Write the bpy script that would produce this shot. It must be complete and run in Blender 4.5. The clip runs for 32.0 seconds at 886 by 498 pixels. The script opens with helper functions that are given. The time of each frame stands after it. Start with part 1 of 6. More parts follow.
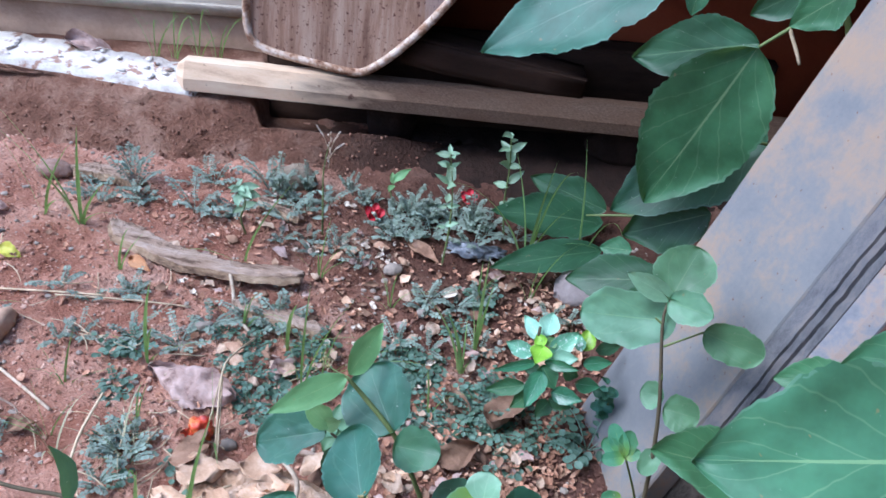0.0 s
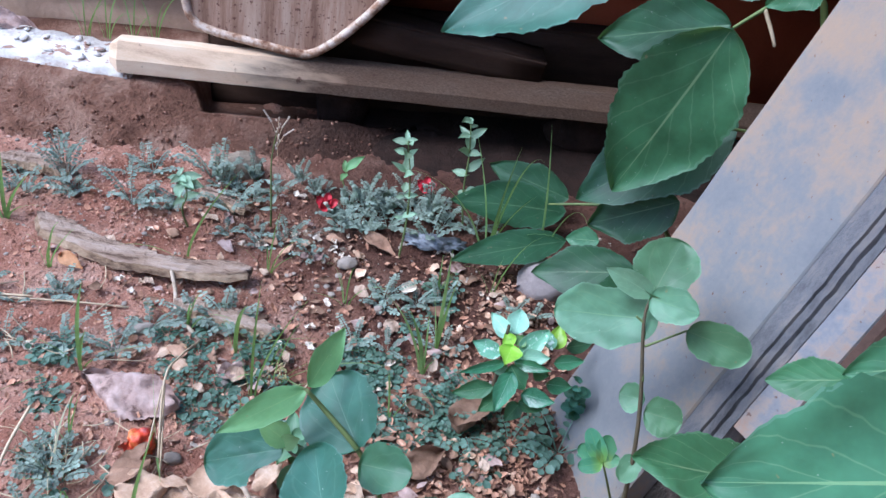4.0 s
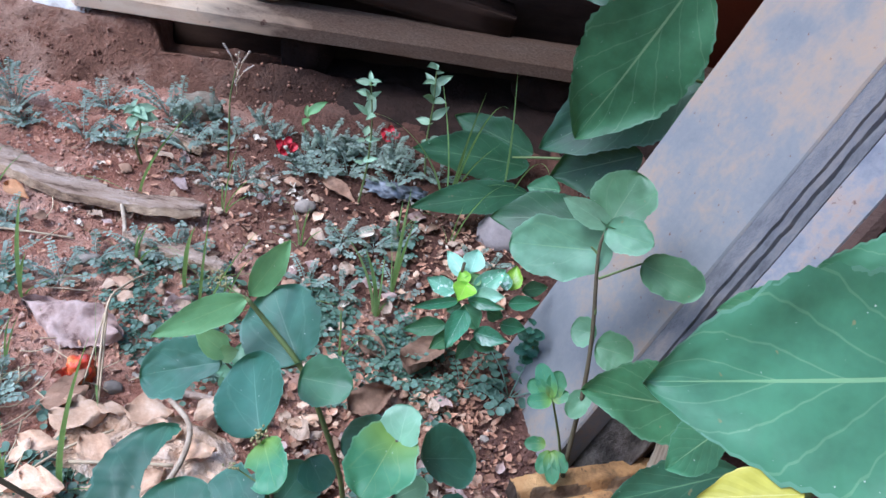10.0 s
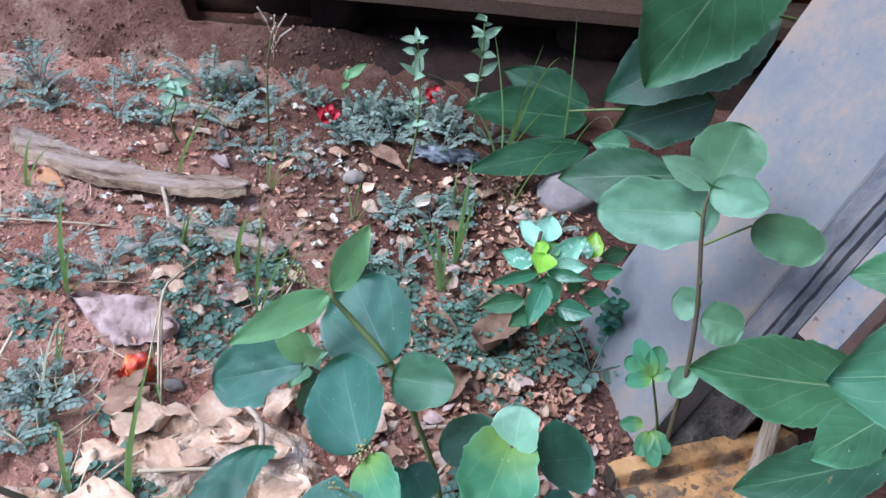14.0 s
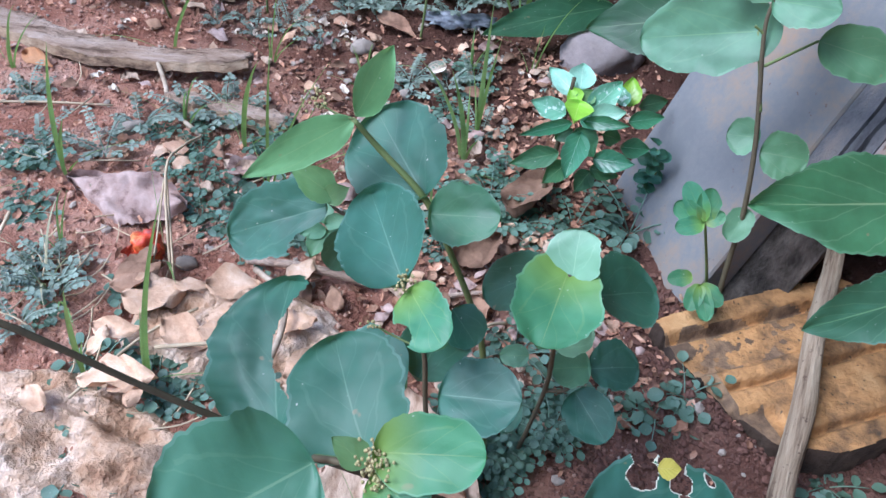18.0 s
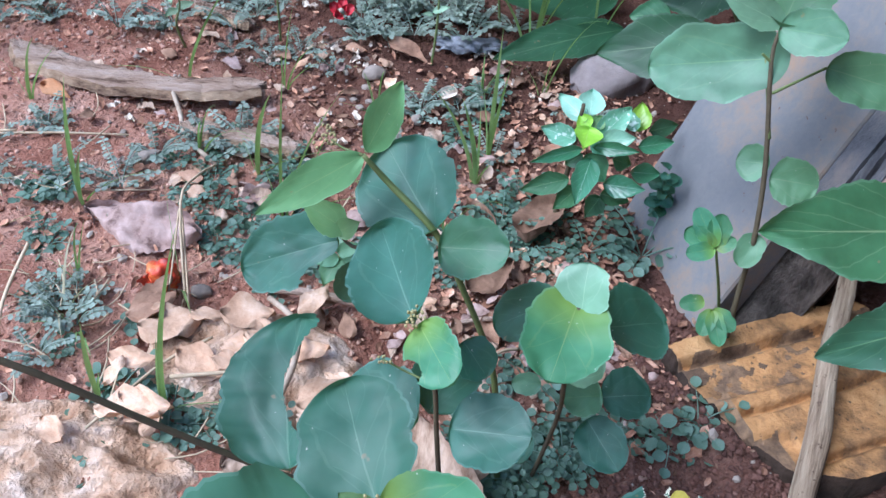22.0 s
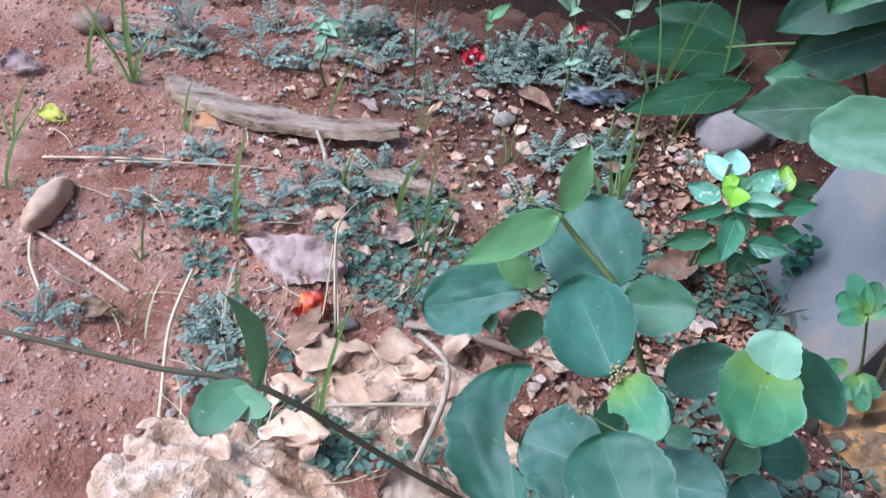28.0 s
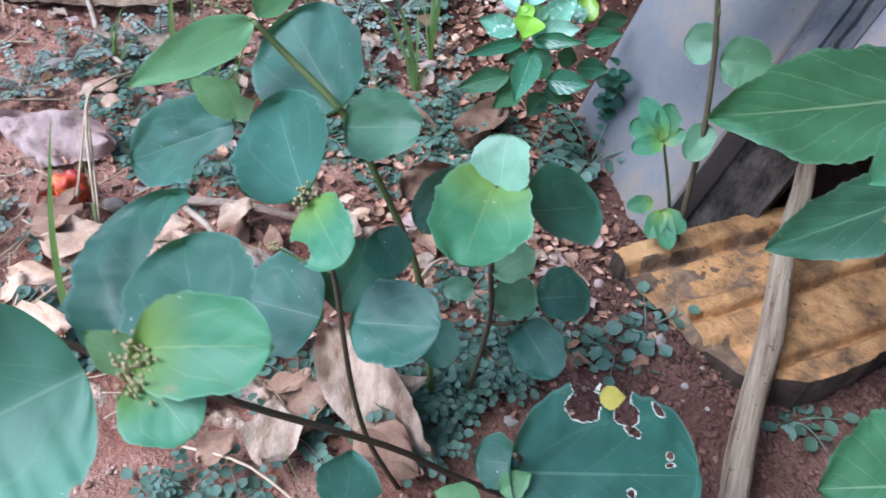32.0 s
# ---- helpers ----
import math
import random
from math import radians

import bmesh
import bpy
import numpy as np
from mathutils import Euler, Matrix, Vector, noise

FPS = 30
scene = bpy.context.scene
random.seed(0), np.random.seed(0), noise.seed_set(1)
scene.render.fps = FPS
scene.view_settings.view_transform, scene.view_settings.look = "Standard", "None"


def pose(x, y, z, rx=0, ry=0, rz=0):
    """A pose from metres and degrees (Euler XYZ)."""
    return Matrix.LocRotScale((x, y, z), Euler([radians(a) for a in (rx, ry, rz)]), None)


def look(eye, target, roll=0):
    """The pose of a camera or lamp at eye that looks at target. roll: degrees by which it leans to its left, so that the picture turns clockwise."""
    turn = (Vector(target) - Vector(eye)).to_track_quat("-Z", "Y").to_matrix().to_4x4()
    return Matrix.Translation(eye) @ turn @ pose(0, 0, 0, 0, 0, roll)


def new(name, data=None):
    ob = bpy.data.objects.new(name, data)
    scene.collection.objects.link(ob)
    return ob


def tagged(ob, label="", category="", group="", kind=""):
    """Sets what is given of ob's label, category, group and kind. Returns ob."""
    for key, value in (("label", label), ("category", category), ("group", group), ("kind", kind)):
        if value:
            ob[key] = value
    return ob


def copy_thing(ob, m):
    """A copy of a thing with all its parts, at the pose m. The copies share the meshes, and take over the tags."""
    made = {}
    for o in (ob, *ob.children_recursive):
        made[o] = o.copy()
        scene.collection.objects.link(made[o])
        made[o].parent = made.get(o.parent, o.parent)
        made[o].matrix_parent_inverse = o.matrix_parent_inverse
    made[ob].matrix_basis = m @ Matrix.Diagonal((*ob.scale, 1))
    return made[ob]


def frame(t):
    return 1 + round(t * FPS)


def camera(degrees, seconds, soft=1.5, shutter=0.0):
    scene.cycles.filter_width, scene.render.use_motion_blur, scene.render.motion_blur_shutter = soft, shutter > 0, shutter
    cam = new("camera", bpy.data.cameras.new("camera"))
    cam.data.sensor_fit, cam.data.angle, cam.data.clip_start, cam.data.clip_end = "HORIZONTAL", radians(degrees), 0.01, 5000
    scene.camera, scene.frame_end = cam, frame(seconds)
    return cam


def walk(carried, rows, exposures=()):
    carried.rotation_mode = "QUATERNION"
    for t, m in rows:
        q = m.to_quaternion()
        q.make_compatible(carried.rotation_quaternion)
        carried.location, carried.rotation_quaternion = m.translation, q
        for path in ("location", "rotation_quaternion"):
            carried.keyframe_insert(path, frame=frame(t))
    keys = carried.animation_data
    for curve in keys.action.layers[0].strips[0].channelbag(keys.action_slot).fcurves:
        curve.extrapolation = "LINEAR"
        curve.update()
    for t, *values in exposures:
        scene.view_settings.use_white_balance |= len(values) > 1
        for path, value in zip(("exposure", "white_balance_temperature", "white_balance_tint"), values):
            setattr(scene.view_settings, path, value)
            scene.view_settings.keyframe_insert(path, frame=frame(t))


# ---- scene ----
cam = camera(57.0, 32.0, soft=1.5, shutter=0.5)
PATH = [
    (0, (0.1, 0.089, 0.794), (-0.135, 1.67, -0.409), 6.5),
    (0.5, (0.1, 0.101, 0.784), (-0.078, 1.677, -0.435), 7.5),
    (1, (0.103, 0.119, 0.795), (-0.018, 1.702, -0.422), 8.1),
    (1.5, (0.095, 0.132, 0.79), (-0.009, 1.724, -0.416), 8.3),
    (2, (0.091, 0.15, 0.769), (-0.018, 1.732, -0.45), 7.4),
    (2.5, (0.075, 0.152, 0.734), (-0.072, 1.711, -0.511), 6.5),
    (3, (0.074, 0.145, 0.737), (-0.062, 1.719, -0.49), 8.0),
    (3.5, (0.072, 0.145, 0.749), (-0.039, 1.726, -0.471), 8.3),
    (5.5, (0.086, 0.125, 0.772), (0.018, 1.732, -0.417), 10.6),
    (6, (0.089, 0.128, 0.773), (0.005, 1.736, -0.413), 9.4),
    (6.5, (0.088, 0.132, 0.763), (0.005, 1.739, -0.425), 9.2),
    (7, (0.116, 0.134, 0.757), (0.101, 1.726, -0.453), 9.9),
    (7.5, (0.116, 0.129, 0.764), (0.111, 1.729, -0.436), 10.9),
    (8, (0.099, 0.14, 0.764), (0.071, 1.747, -0.427), 10.5),
    (8.5, (0.099, 0.137, 0.758), (0.07, 1.744, -0.432), 11.3),
    (9, (0.105, 0.137, 0.762), (0.084, 1.745, -0.428), 11.0),
    (9.5, (0.102, 0.132, 0.722), (0.094, 1.717, -0.498), 12.6),
    (10, (0.099, 0.125, 0.707), (0.081, 1.703, -0.522), 12.8),
    (10.5, (0.096, 0.126, 0.712), (0.08, 1.71, -0.509), 13.1),
    (11, (0.071, 0.134, 0.679), (0.002, 1.665, -0.606), 10.4),
    (11.5, (0.025, 0.148, 0.665), (-0.111, 1.644, -0.655), 7.7),
    (12, (0.025, 0.152, 0.667), (-0.112, 1.653, -0.648), 7.8),
    (12.5, (0.031, 0.15, 0.652), (-0.073, 1.638, -0.681), 8.6),
    (13, (0.033, 0.162, 0.65), (-0.036, 1.645, -0.69), 9.0),
    (13.5, (0.044, 0.175, 0.664), (0.007, 1.683, -0.649), 9.7),
    (14, (0.042, 0.182, 0.67), (-0.002, 1.683, -0.651), 8.9),
    (14.5, (0.041, 0.18, 0.66), (-0.004, 1.664, -0.68), 8.5),
    (15, (0.038, 0.179, 0.656), (0.012, 1.66, -0.687), 9.3),
    (15.5, (0.034, 0.174, 0.618), (0.021, 1.603, -0.781), 8.9),
    (17.5, (0.027, 0.182, 0.58), (0.02, 1.534, -0.894), 7.3),
    (18, (0.029, 0.184, 0.584), (0.003, 1.55, -0.876), 6.7),
    (18.5, (0.034, 0.19, 0.58), (0.004, 1.538, -0.898), 5.5),
    (19, (0.026, 0.187, 0.576), (-0.01, 1.528, -0.907), 5.7),
    (19.5, (0.035, 0.188, 0.585), (0.032, 1.542, -0.887), 6.3),
    (20, (0.034, 0.187, 0.589), (-0.011, 1.546, -0.877), 5.2),
    (20.5, (0.039, 0.191, 0.588), (-0.01, 1.557, -0.872), 4.3),
    (21, (0.032, 0.187, 0.588), (-0.045, 1.568, -0.857), 4.8),
    (21.5, (0.032, 0.189, 0.589), (-0.034, 1.567, -0.86), 4.8),
    (22, (0.031, 0.189, 0.595), (-0.037, 1.577, -0.843), 4.9),
    (22.5, (0.029, 0.19, 0.591), (-0.047, 1.573, -0.851), 4.4),
    (23, (0.033, 0.188, 0.598), (-0.041, 1.582, -0.834), 4.8),
    (23.5, (0.028, 0.187, 0.597), (-0.059, 1.58, -0.835), 4.3),
    (24, (0.026, 0.183, 0.595), (-0.05, 1.579, -0.835), 5.3),
    (24.5, (0.027, 0.183, 0.604), (-0.057, 1.596, -0.809), 5.5),
    (25, (0.021, 0.182, 0.596), (-0.064, 1.584, -0.828), 5.7),
    (25.5, (0.018, 0.181, 0.608), (-0.081, 1.599, -0.798), 5.7),
    (27.5, (0.009, 0.178, 0.614), (-0.131, 1.604, -0.782), 5.4),
    (28, (-0.049, 0.165, 0.621), (-0.268, 1.584, -0.772), 3.9),
    (28.5, (-0.045, 0.163, 0.62), (-0.246, 1.572, -0.785), 4.0),
    (29, (0.021, 0.165, 0.597), (-0.049, 1.546, -0.848), 4.7),
    (29.5, (0.051, 0.164, 0.593), (-0.009, 1.548, -0.849), 4.1),
    (30, (0.043, 0.172, 0.585), (-0.057, 1.528, -0.882), 3.1),
    (30.5, (0.047, 0.181, 0.577), (-0.059, 1.524, -0.902), 2.7),
    (31, (0.06, 0.193, 0.563), (0.027, 1.531, -0.923), 5.4),
    (31.5, (0.078, 0.198, 0.532), (0.126, 1.491, -0.993), 6.9),
    (32, (0.069, 0.202, 0.536), (0.076, 1.499, -0.986), 6.1),
]
walk(cam, [(t, look(eye, target, roll)) for t, eye, target, roll in PATH], [(0.0, 0.95, 5130, 12), (32.0, 0.95, 5130, 12)])

# ---- light ----
world = bpy.data.worlds.new("sky")
scene.world = world
world.use_nodes = True
wn, wl = world.node_tree.nodes, world.node_tree.links
sky = wn.new("ShaderNodeTexSky")
sky.sky_type, sky.sun_disc = "NISHITA", False
sky.sun_elevation, sky.sun_rotation = radians(54), radians(-107)
sky.air_density, sky.dust_density = 1.0, 2.0
wl.new(sky.outputs[0], wn["Background"].inputs[0])
wn["Background"].inputs[1].default_value = 0.15
sun = new("sun", bpy.data.lights.new("sun", "SUN"))
sun.data.energy, sun.data.angle, sun.data.color = 2.0, radians(30), (1.0, 0.97, 0.92)
sun.matrix_world = look((-1.9, 0.2, 2.8), (0.0, 0.8, 0.0))


# ---- materials ----
def links_of(name):
    m = bpy.data.materials.new(name)
    m.use_nodes = True
    return m, m.node_tree.nodes, m.node_tree.links, m.node_tree.nodes["Principled BSDF"]


def noise_node(n, l, scale, detail=6.0, rough=0.6, coord="Object", stretch=None):
    tc = n.new("ShaderNodeTexCoord")
    mp = n.new("ShaderNodeMapping")
    l.new(tc.outputs[coord], mp.inputs[0])
    if stretch:
        mp.inputs["Scale"].default_value = stretch
    t = n.new("ShaderNodeTexNoise")
    t.inputs["Scale"].default_value, t.inputs["Detail"].default_value, t.inputs["Roughness"].default_value = scale, detail, rough
    l.new(mp.outputs[0], t.inputs["Vector"])
    return t.outputs["Fac"]


def ramp_node(n, l, fac, stops):
    r = n.new("ShaderNodeValToRGB")
    l.new(fac, r.inputs[0])
    while len(r.color_ramp.elements) < len(stops):
        r.color_ramp.elements.new(0.5)
    for e, (p, c) in zip(r.color_ramp.elements, stops):
        e.position, e.color = p, (*c, 1)
    return r.outputs[0]


def mix_node(n, l, fac, a, b, mode="MIX"):
    m = n.new("ShaderNodeMix")
    m.data_type, m.blend_type = "RGBA", mode
    for k, v in ((0, fac), (6, a), (7, b)):
        if isinstance(v, (int, float)):
            m.inputs[k].default_value = v
        elif isinstance(v, tuple):
            m.inputs[k].default_value = (*v, 1)
        else:
            l.new(v, m.inputs[k])
    return m.outputs[2]


def math_node(n, l, op, a, b=0.0):
    m = n.new("ShaderNodeMath")
    m.operation = op
    for k, v in ((0, a), (1, b)):
        if isinstance(v, (int, float)):
            m.inputs[k].default_value = v
        else:
            l.new(v, m.inputs[k])
    return m.outputs[0]


def bump_node(n, l, p, height, strength, dist):
    b = n.new("ShaderNodeBump")
    b.inputs["Strength"].default_value, b.inputs["Distance"].default_value = strength, dist
    l.new(height, b.inputs["Height"])
    l.new(b.outputs[0], p.inputs["Normal"])


def rough_mat(name, stops, scale, fine, rough=0.9, bump=0.5, dist=0.003, metal=0.0, stretch=None, spots=None, vary=0.0, island=False, stain_shade=None):
    """A weathered surface: a colour ramp over coarse noise, fine grain over it, and relief."""
    m, n, l, p = links_of(name)
    coarse = noise_node(n, l, scale, stretch=stretch)
    grain = noise_node(n, l, fine, 4.0, 0.7, stretch=stretch)
    col = ramp_node(n, l, math_node(n, l, "ADD", math_node(n, l, "MULTIPLY", coarse, 0.75), math_node(n, l, "MULTIPLY", grain, 0.25)), stops)
    if spots:
        s = noise_node(n, l, spots[0], 3.0, 0.6)
        col = mix_node(n, l, ramp_node(n, l, s, ((spots[1], (0, 0, 0)), (spots[1] + 0.06, (1, 1, 1)))), col, spots[2])
    if vary:
        oi = n.new("ShaderNodeObjectInfo")
        hs = n.new("ShaderNodeHueSaturation")
        pick = n.new("ShaderNodeNewGeometry").outputs["Random Per Island"] if island else oi.outputs["Random"]
        l.new(math_node(n, l, "ADD", math_node(n, l, "MULTIPLY", pick, vary), 1 - vary / 2), hs.inputs["Value"])
        l.new(col, hs.inputs["Color"])
        col = hs.outputs[0]
    l.new(col, p.inputs["Base Color"])
    for spot in stain_shade if isinstance(stain_shade, list) else [stain_shade] if stain_shade else []:
        # a stain or painted shade, spread along one axis or round a spot, its edge broken by noise
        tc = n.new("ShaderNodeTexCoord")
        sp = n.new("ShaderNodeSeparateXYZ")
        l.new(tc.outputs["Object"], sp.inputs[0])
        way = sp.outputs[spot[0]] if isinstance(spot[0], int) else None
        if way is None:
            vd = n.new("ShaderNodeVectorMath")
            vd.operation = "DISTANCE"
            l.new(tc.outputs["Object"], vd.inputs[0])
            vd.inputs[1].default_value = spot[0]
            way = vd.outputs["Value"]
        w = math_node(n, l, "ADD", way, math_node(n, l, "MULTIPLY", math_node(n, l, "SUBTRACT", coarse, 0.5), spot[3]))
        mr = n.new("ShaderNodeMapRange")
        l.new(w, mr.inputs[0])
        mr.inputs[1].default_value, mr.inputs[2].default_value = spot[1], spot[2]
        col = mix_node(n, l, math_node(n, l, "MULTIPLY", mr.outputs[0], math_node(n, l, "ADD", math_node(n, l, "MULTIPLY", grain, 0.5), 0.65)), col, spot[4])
    l.new(col, p.inputs["Base Color"])
    p.inputs["Roughness"].default_value, p.inputs["Metallic"].default_value = rough, metal
    p.inputs["Specular IOR Level"].default_value = 0.5 if rough < 0.7 else 0.15
    bump_node(n, l, p, math_node(n, l, "ADD", coarse, grain), bump, dist)
    return m


def leaf_mat(name, base, vein, edge=None, rough=0.50, white=0.0, palm=True, through_light=0.22):
    """A leaf blade: midrib and side veins from the blade's own length and width, blotches, and light shining through."""
    m, n, l, p = links_of(name)
    uv = n.new("ShaderNodeUVMap")
    sep = n.new("ShaderNodeSeparateXYZ")
    l.new(uv.outputs[0], sep.inputs[0])
    side = math_node(n, l, "ABSOLUTE", math_node(n, l, "SUBTRACT", sep.outputs[1], 0.5))
    rib = math_node(n, l, "LESS_THAN", side, math_node(n, l, "SUBTRACT", 0.0115 if palm else 0.0135, math_node(n, l, "MULTIPLY", sep.outputs[0], 0.0085)))
    wander = math_node(n, l, "MULTIPLY", math_node(n, l, "SUBTRACT", noise_node(n, l, 45.0, 2.0, 0.5), 0.5), 0.10)
    bow = math_node(n, l, "MULTIPLY", math_node(n, l, "POWER", side, 0.75), 3.4 if palm else 4.0)
    fan = math_node(n, l, "ADD", math_node(n, l, "SUBTRACT", math_node(n, l, "MULTIPLY", sep.outputs[0], 4.2 if palm else 5.6), bow), math_node(n, l, "MULTIPLY", wander, 2.0))
    soft_vein = math_node(n, l, "ABSOLUTE", math_node(n, l, "SUBTRACT", math_node(n, l, "FRACT", fan), 0.5))
    side_vein = math_node(n, l, "LESS_THAN", soft_vein, 0.026 if palm else 0.030)
    if palm:
        # two strong veins leave the base beside the midrib; the weaker ones start further out
        swing = math_node(n, l, "ADD", math_node(n, l, "ARCTAN2", side, math_node(n, l, "ADD", sep.outputs[0], 0.03)), math_node(n, l, "MULTIPLY", wander, 0.6))
        basal = math_node(n, l, "LESS_THAN", math_node(n, l, "ABSOLUTE", math_node(n, l, "SUBTRACT", swing, math_node(n, l, "SUBTRACT", 0.62, math_node(n, l, "MULTIPLY", sep.outputs[0], 0.22)))), 0.020)
        side_vein = math_node(n, l, "MAXIMUM", math_node(n, l, "MULTIPLY", basal, math_node(n, l, "LESS_THAN", sep.outputs[0], 0.72)), math_node(n, l, "MULTIPLY", side_vein, math_node(n, l, "LESS_THAN", swing, 0.50)))
    big = noise_node(n, l, 22.0, 4.0, 0.6)
    fine = noise_node(n, l, 260.0, 4.0, 0.7)
    oi = n.new("ShaderNodeObjectInfo")
    lo, hi = tuple(c * 0.60 for c in base), tuple(min(1, c * 1.40) for c in base)
    col = ramp_node(n, l, big, ((0.3, lo), (0.7, hi)))
    col = mix_node(n, l, math_node(n, l, "MULTIPLY", fine, 0.25), col, tuple(min(1, c * 1.5 + 0.01) for c in base))
    if edge:
        col = mix_node(n, l, ramp_node(n, l, sep.outputs[0], ((0.05, (0.9,) * 3), (0.5, (0, 0, 0)))), col, edge)
    if white:
        w = noise_node(n, l, 170.0, 3.0, 0.5)
        col = mix_node(n, l, ramp_node(n, l, w, ((white, (0, 0, 0)), (white + 0.05, (1, 1, 1)))), col, (0.62, 0.75, 0.66))
    col = mix_node(n, l, math_node(n, l, "MULTIPLY", math_node(n, l, "MULTIPLY", side_vein, big), 0.24 if palm else 0.40), col, vein)
    col = mix_node(n, l, math_node(n, l, "MULTIPLY", rib, 0.36 if palm else 0.62), col, vein)
    rim = math_node(n, l, "MULTIPLY", math_node(n, l, "GREATER_THAN", side, 0.474), math_node(n, l, "GREATER_THAN", big, 0.46))
    col = mix_node(n, l, math_node(n, l, "MULTIPLY", rim, 0.45), col, tuple(min(1, c * 1.3 + 0.10) for c in base))
    scar = noise_node(n, l, 95.0, 2.0, 0.5)
    col = mix_node(n, l, ramp_node(n, l, scar, ((0.735, (0, 0, 0)), (0.76, (0.55, 0.55, 0.55)))), col, (0.30, 0.20, 0.10))
    spk = noise_node(n, l, 420.0, 1.0, 0.4)
    col = mix_node(n, l, ramp_node(n, l, spk, ((0.79, (0, 0, 0)), (0.81, (0.7, 0.7, 0.7)))), col, (0.6, 0.62, 0.5))
    hs = n.new("ShaderNodeHueSaturation")
    l.new(math_node(n, l, "ADD", math_node(n, l, "MULTIPLY", oi.outputs["Random"], 0.34), 0.83), hs.inputs["Value"])
    l.new(math_node(n, l, "ADD", math_node(n, l, "MULTIPLY", oi.outputs["Random"], 0.03), 0.485), hs.inputs["Hue"])
    l.new(col, hs.inputs["Color"])
    l.new(hs.outputs[0], p.inputs["Base Color"])
    l.new(math_node(n, l, "ADD", math_node(n, l, "MULTIPLY", big, 0.2), rough - 0.1), p.inputs["Roughness"])
    p.inputs["Specular IOR Level"].default_value = 0.5
    bump_node(n, l, p, math_node(n, l, "ADD", math_node(n, l, "MULTIPLY", soft_vein, 0.5 if palm else 1.4), math_node(n, l, "MULTIPLY", fine, 0.5)), 0.22, 0.0010)
    tr = n.new("ShaderNodeBsdfTranslucent")
    l.new(mix_node(n, l, 0.5, hs.outputs[0], (0.25, 0.42, 0.06)), tr.inputs[0])
    ms = n.new("ShaderNodeMixShader")
    ms.inputs[0].default_value = through_light
    l.new(p.outputs[0], ms.inputs[1])
    l.new(tr.outputs[0], ms.inputs[2])
    l.new(ms.outputs[0], n["Material Output"].inputs[0])
    return m


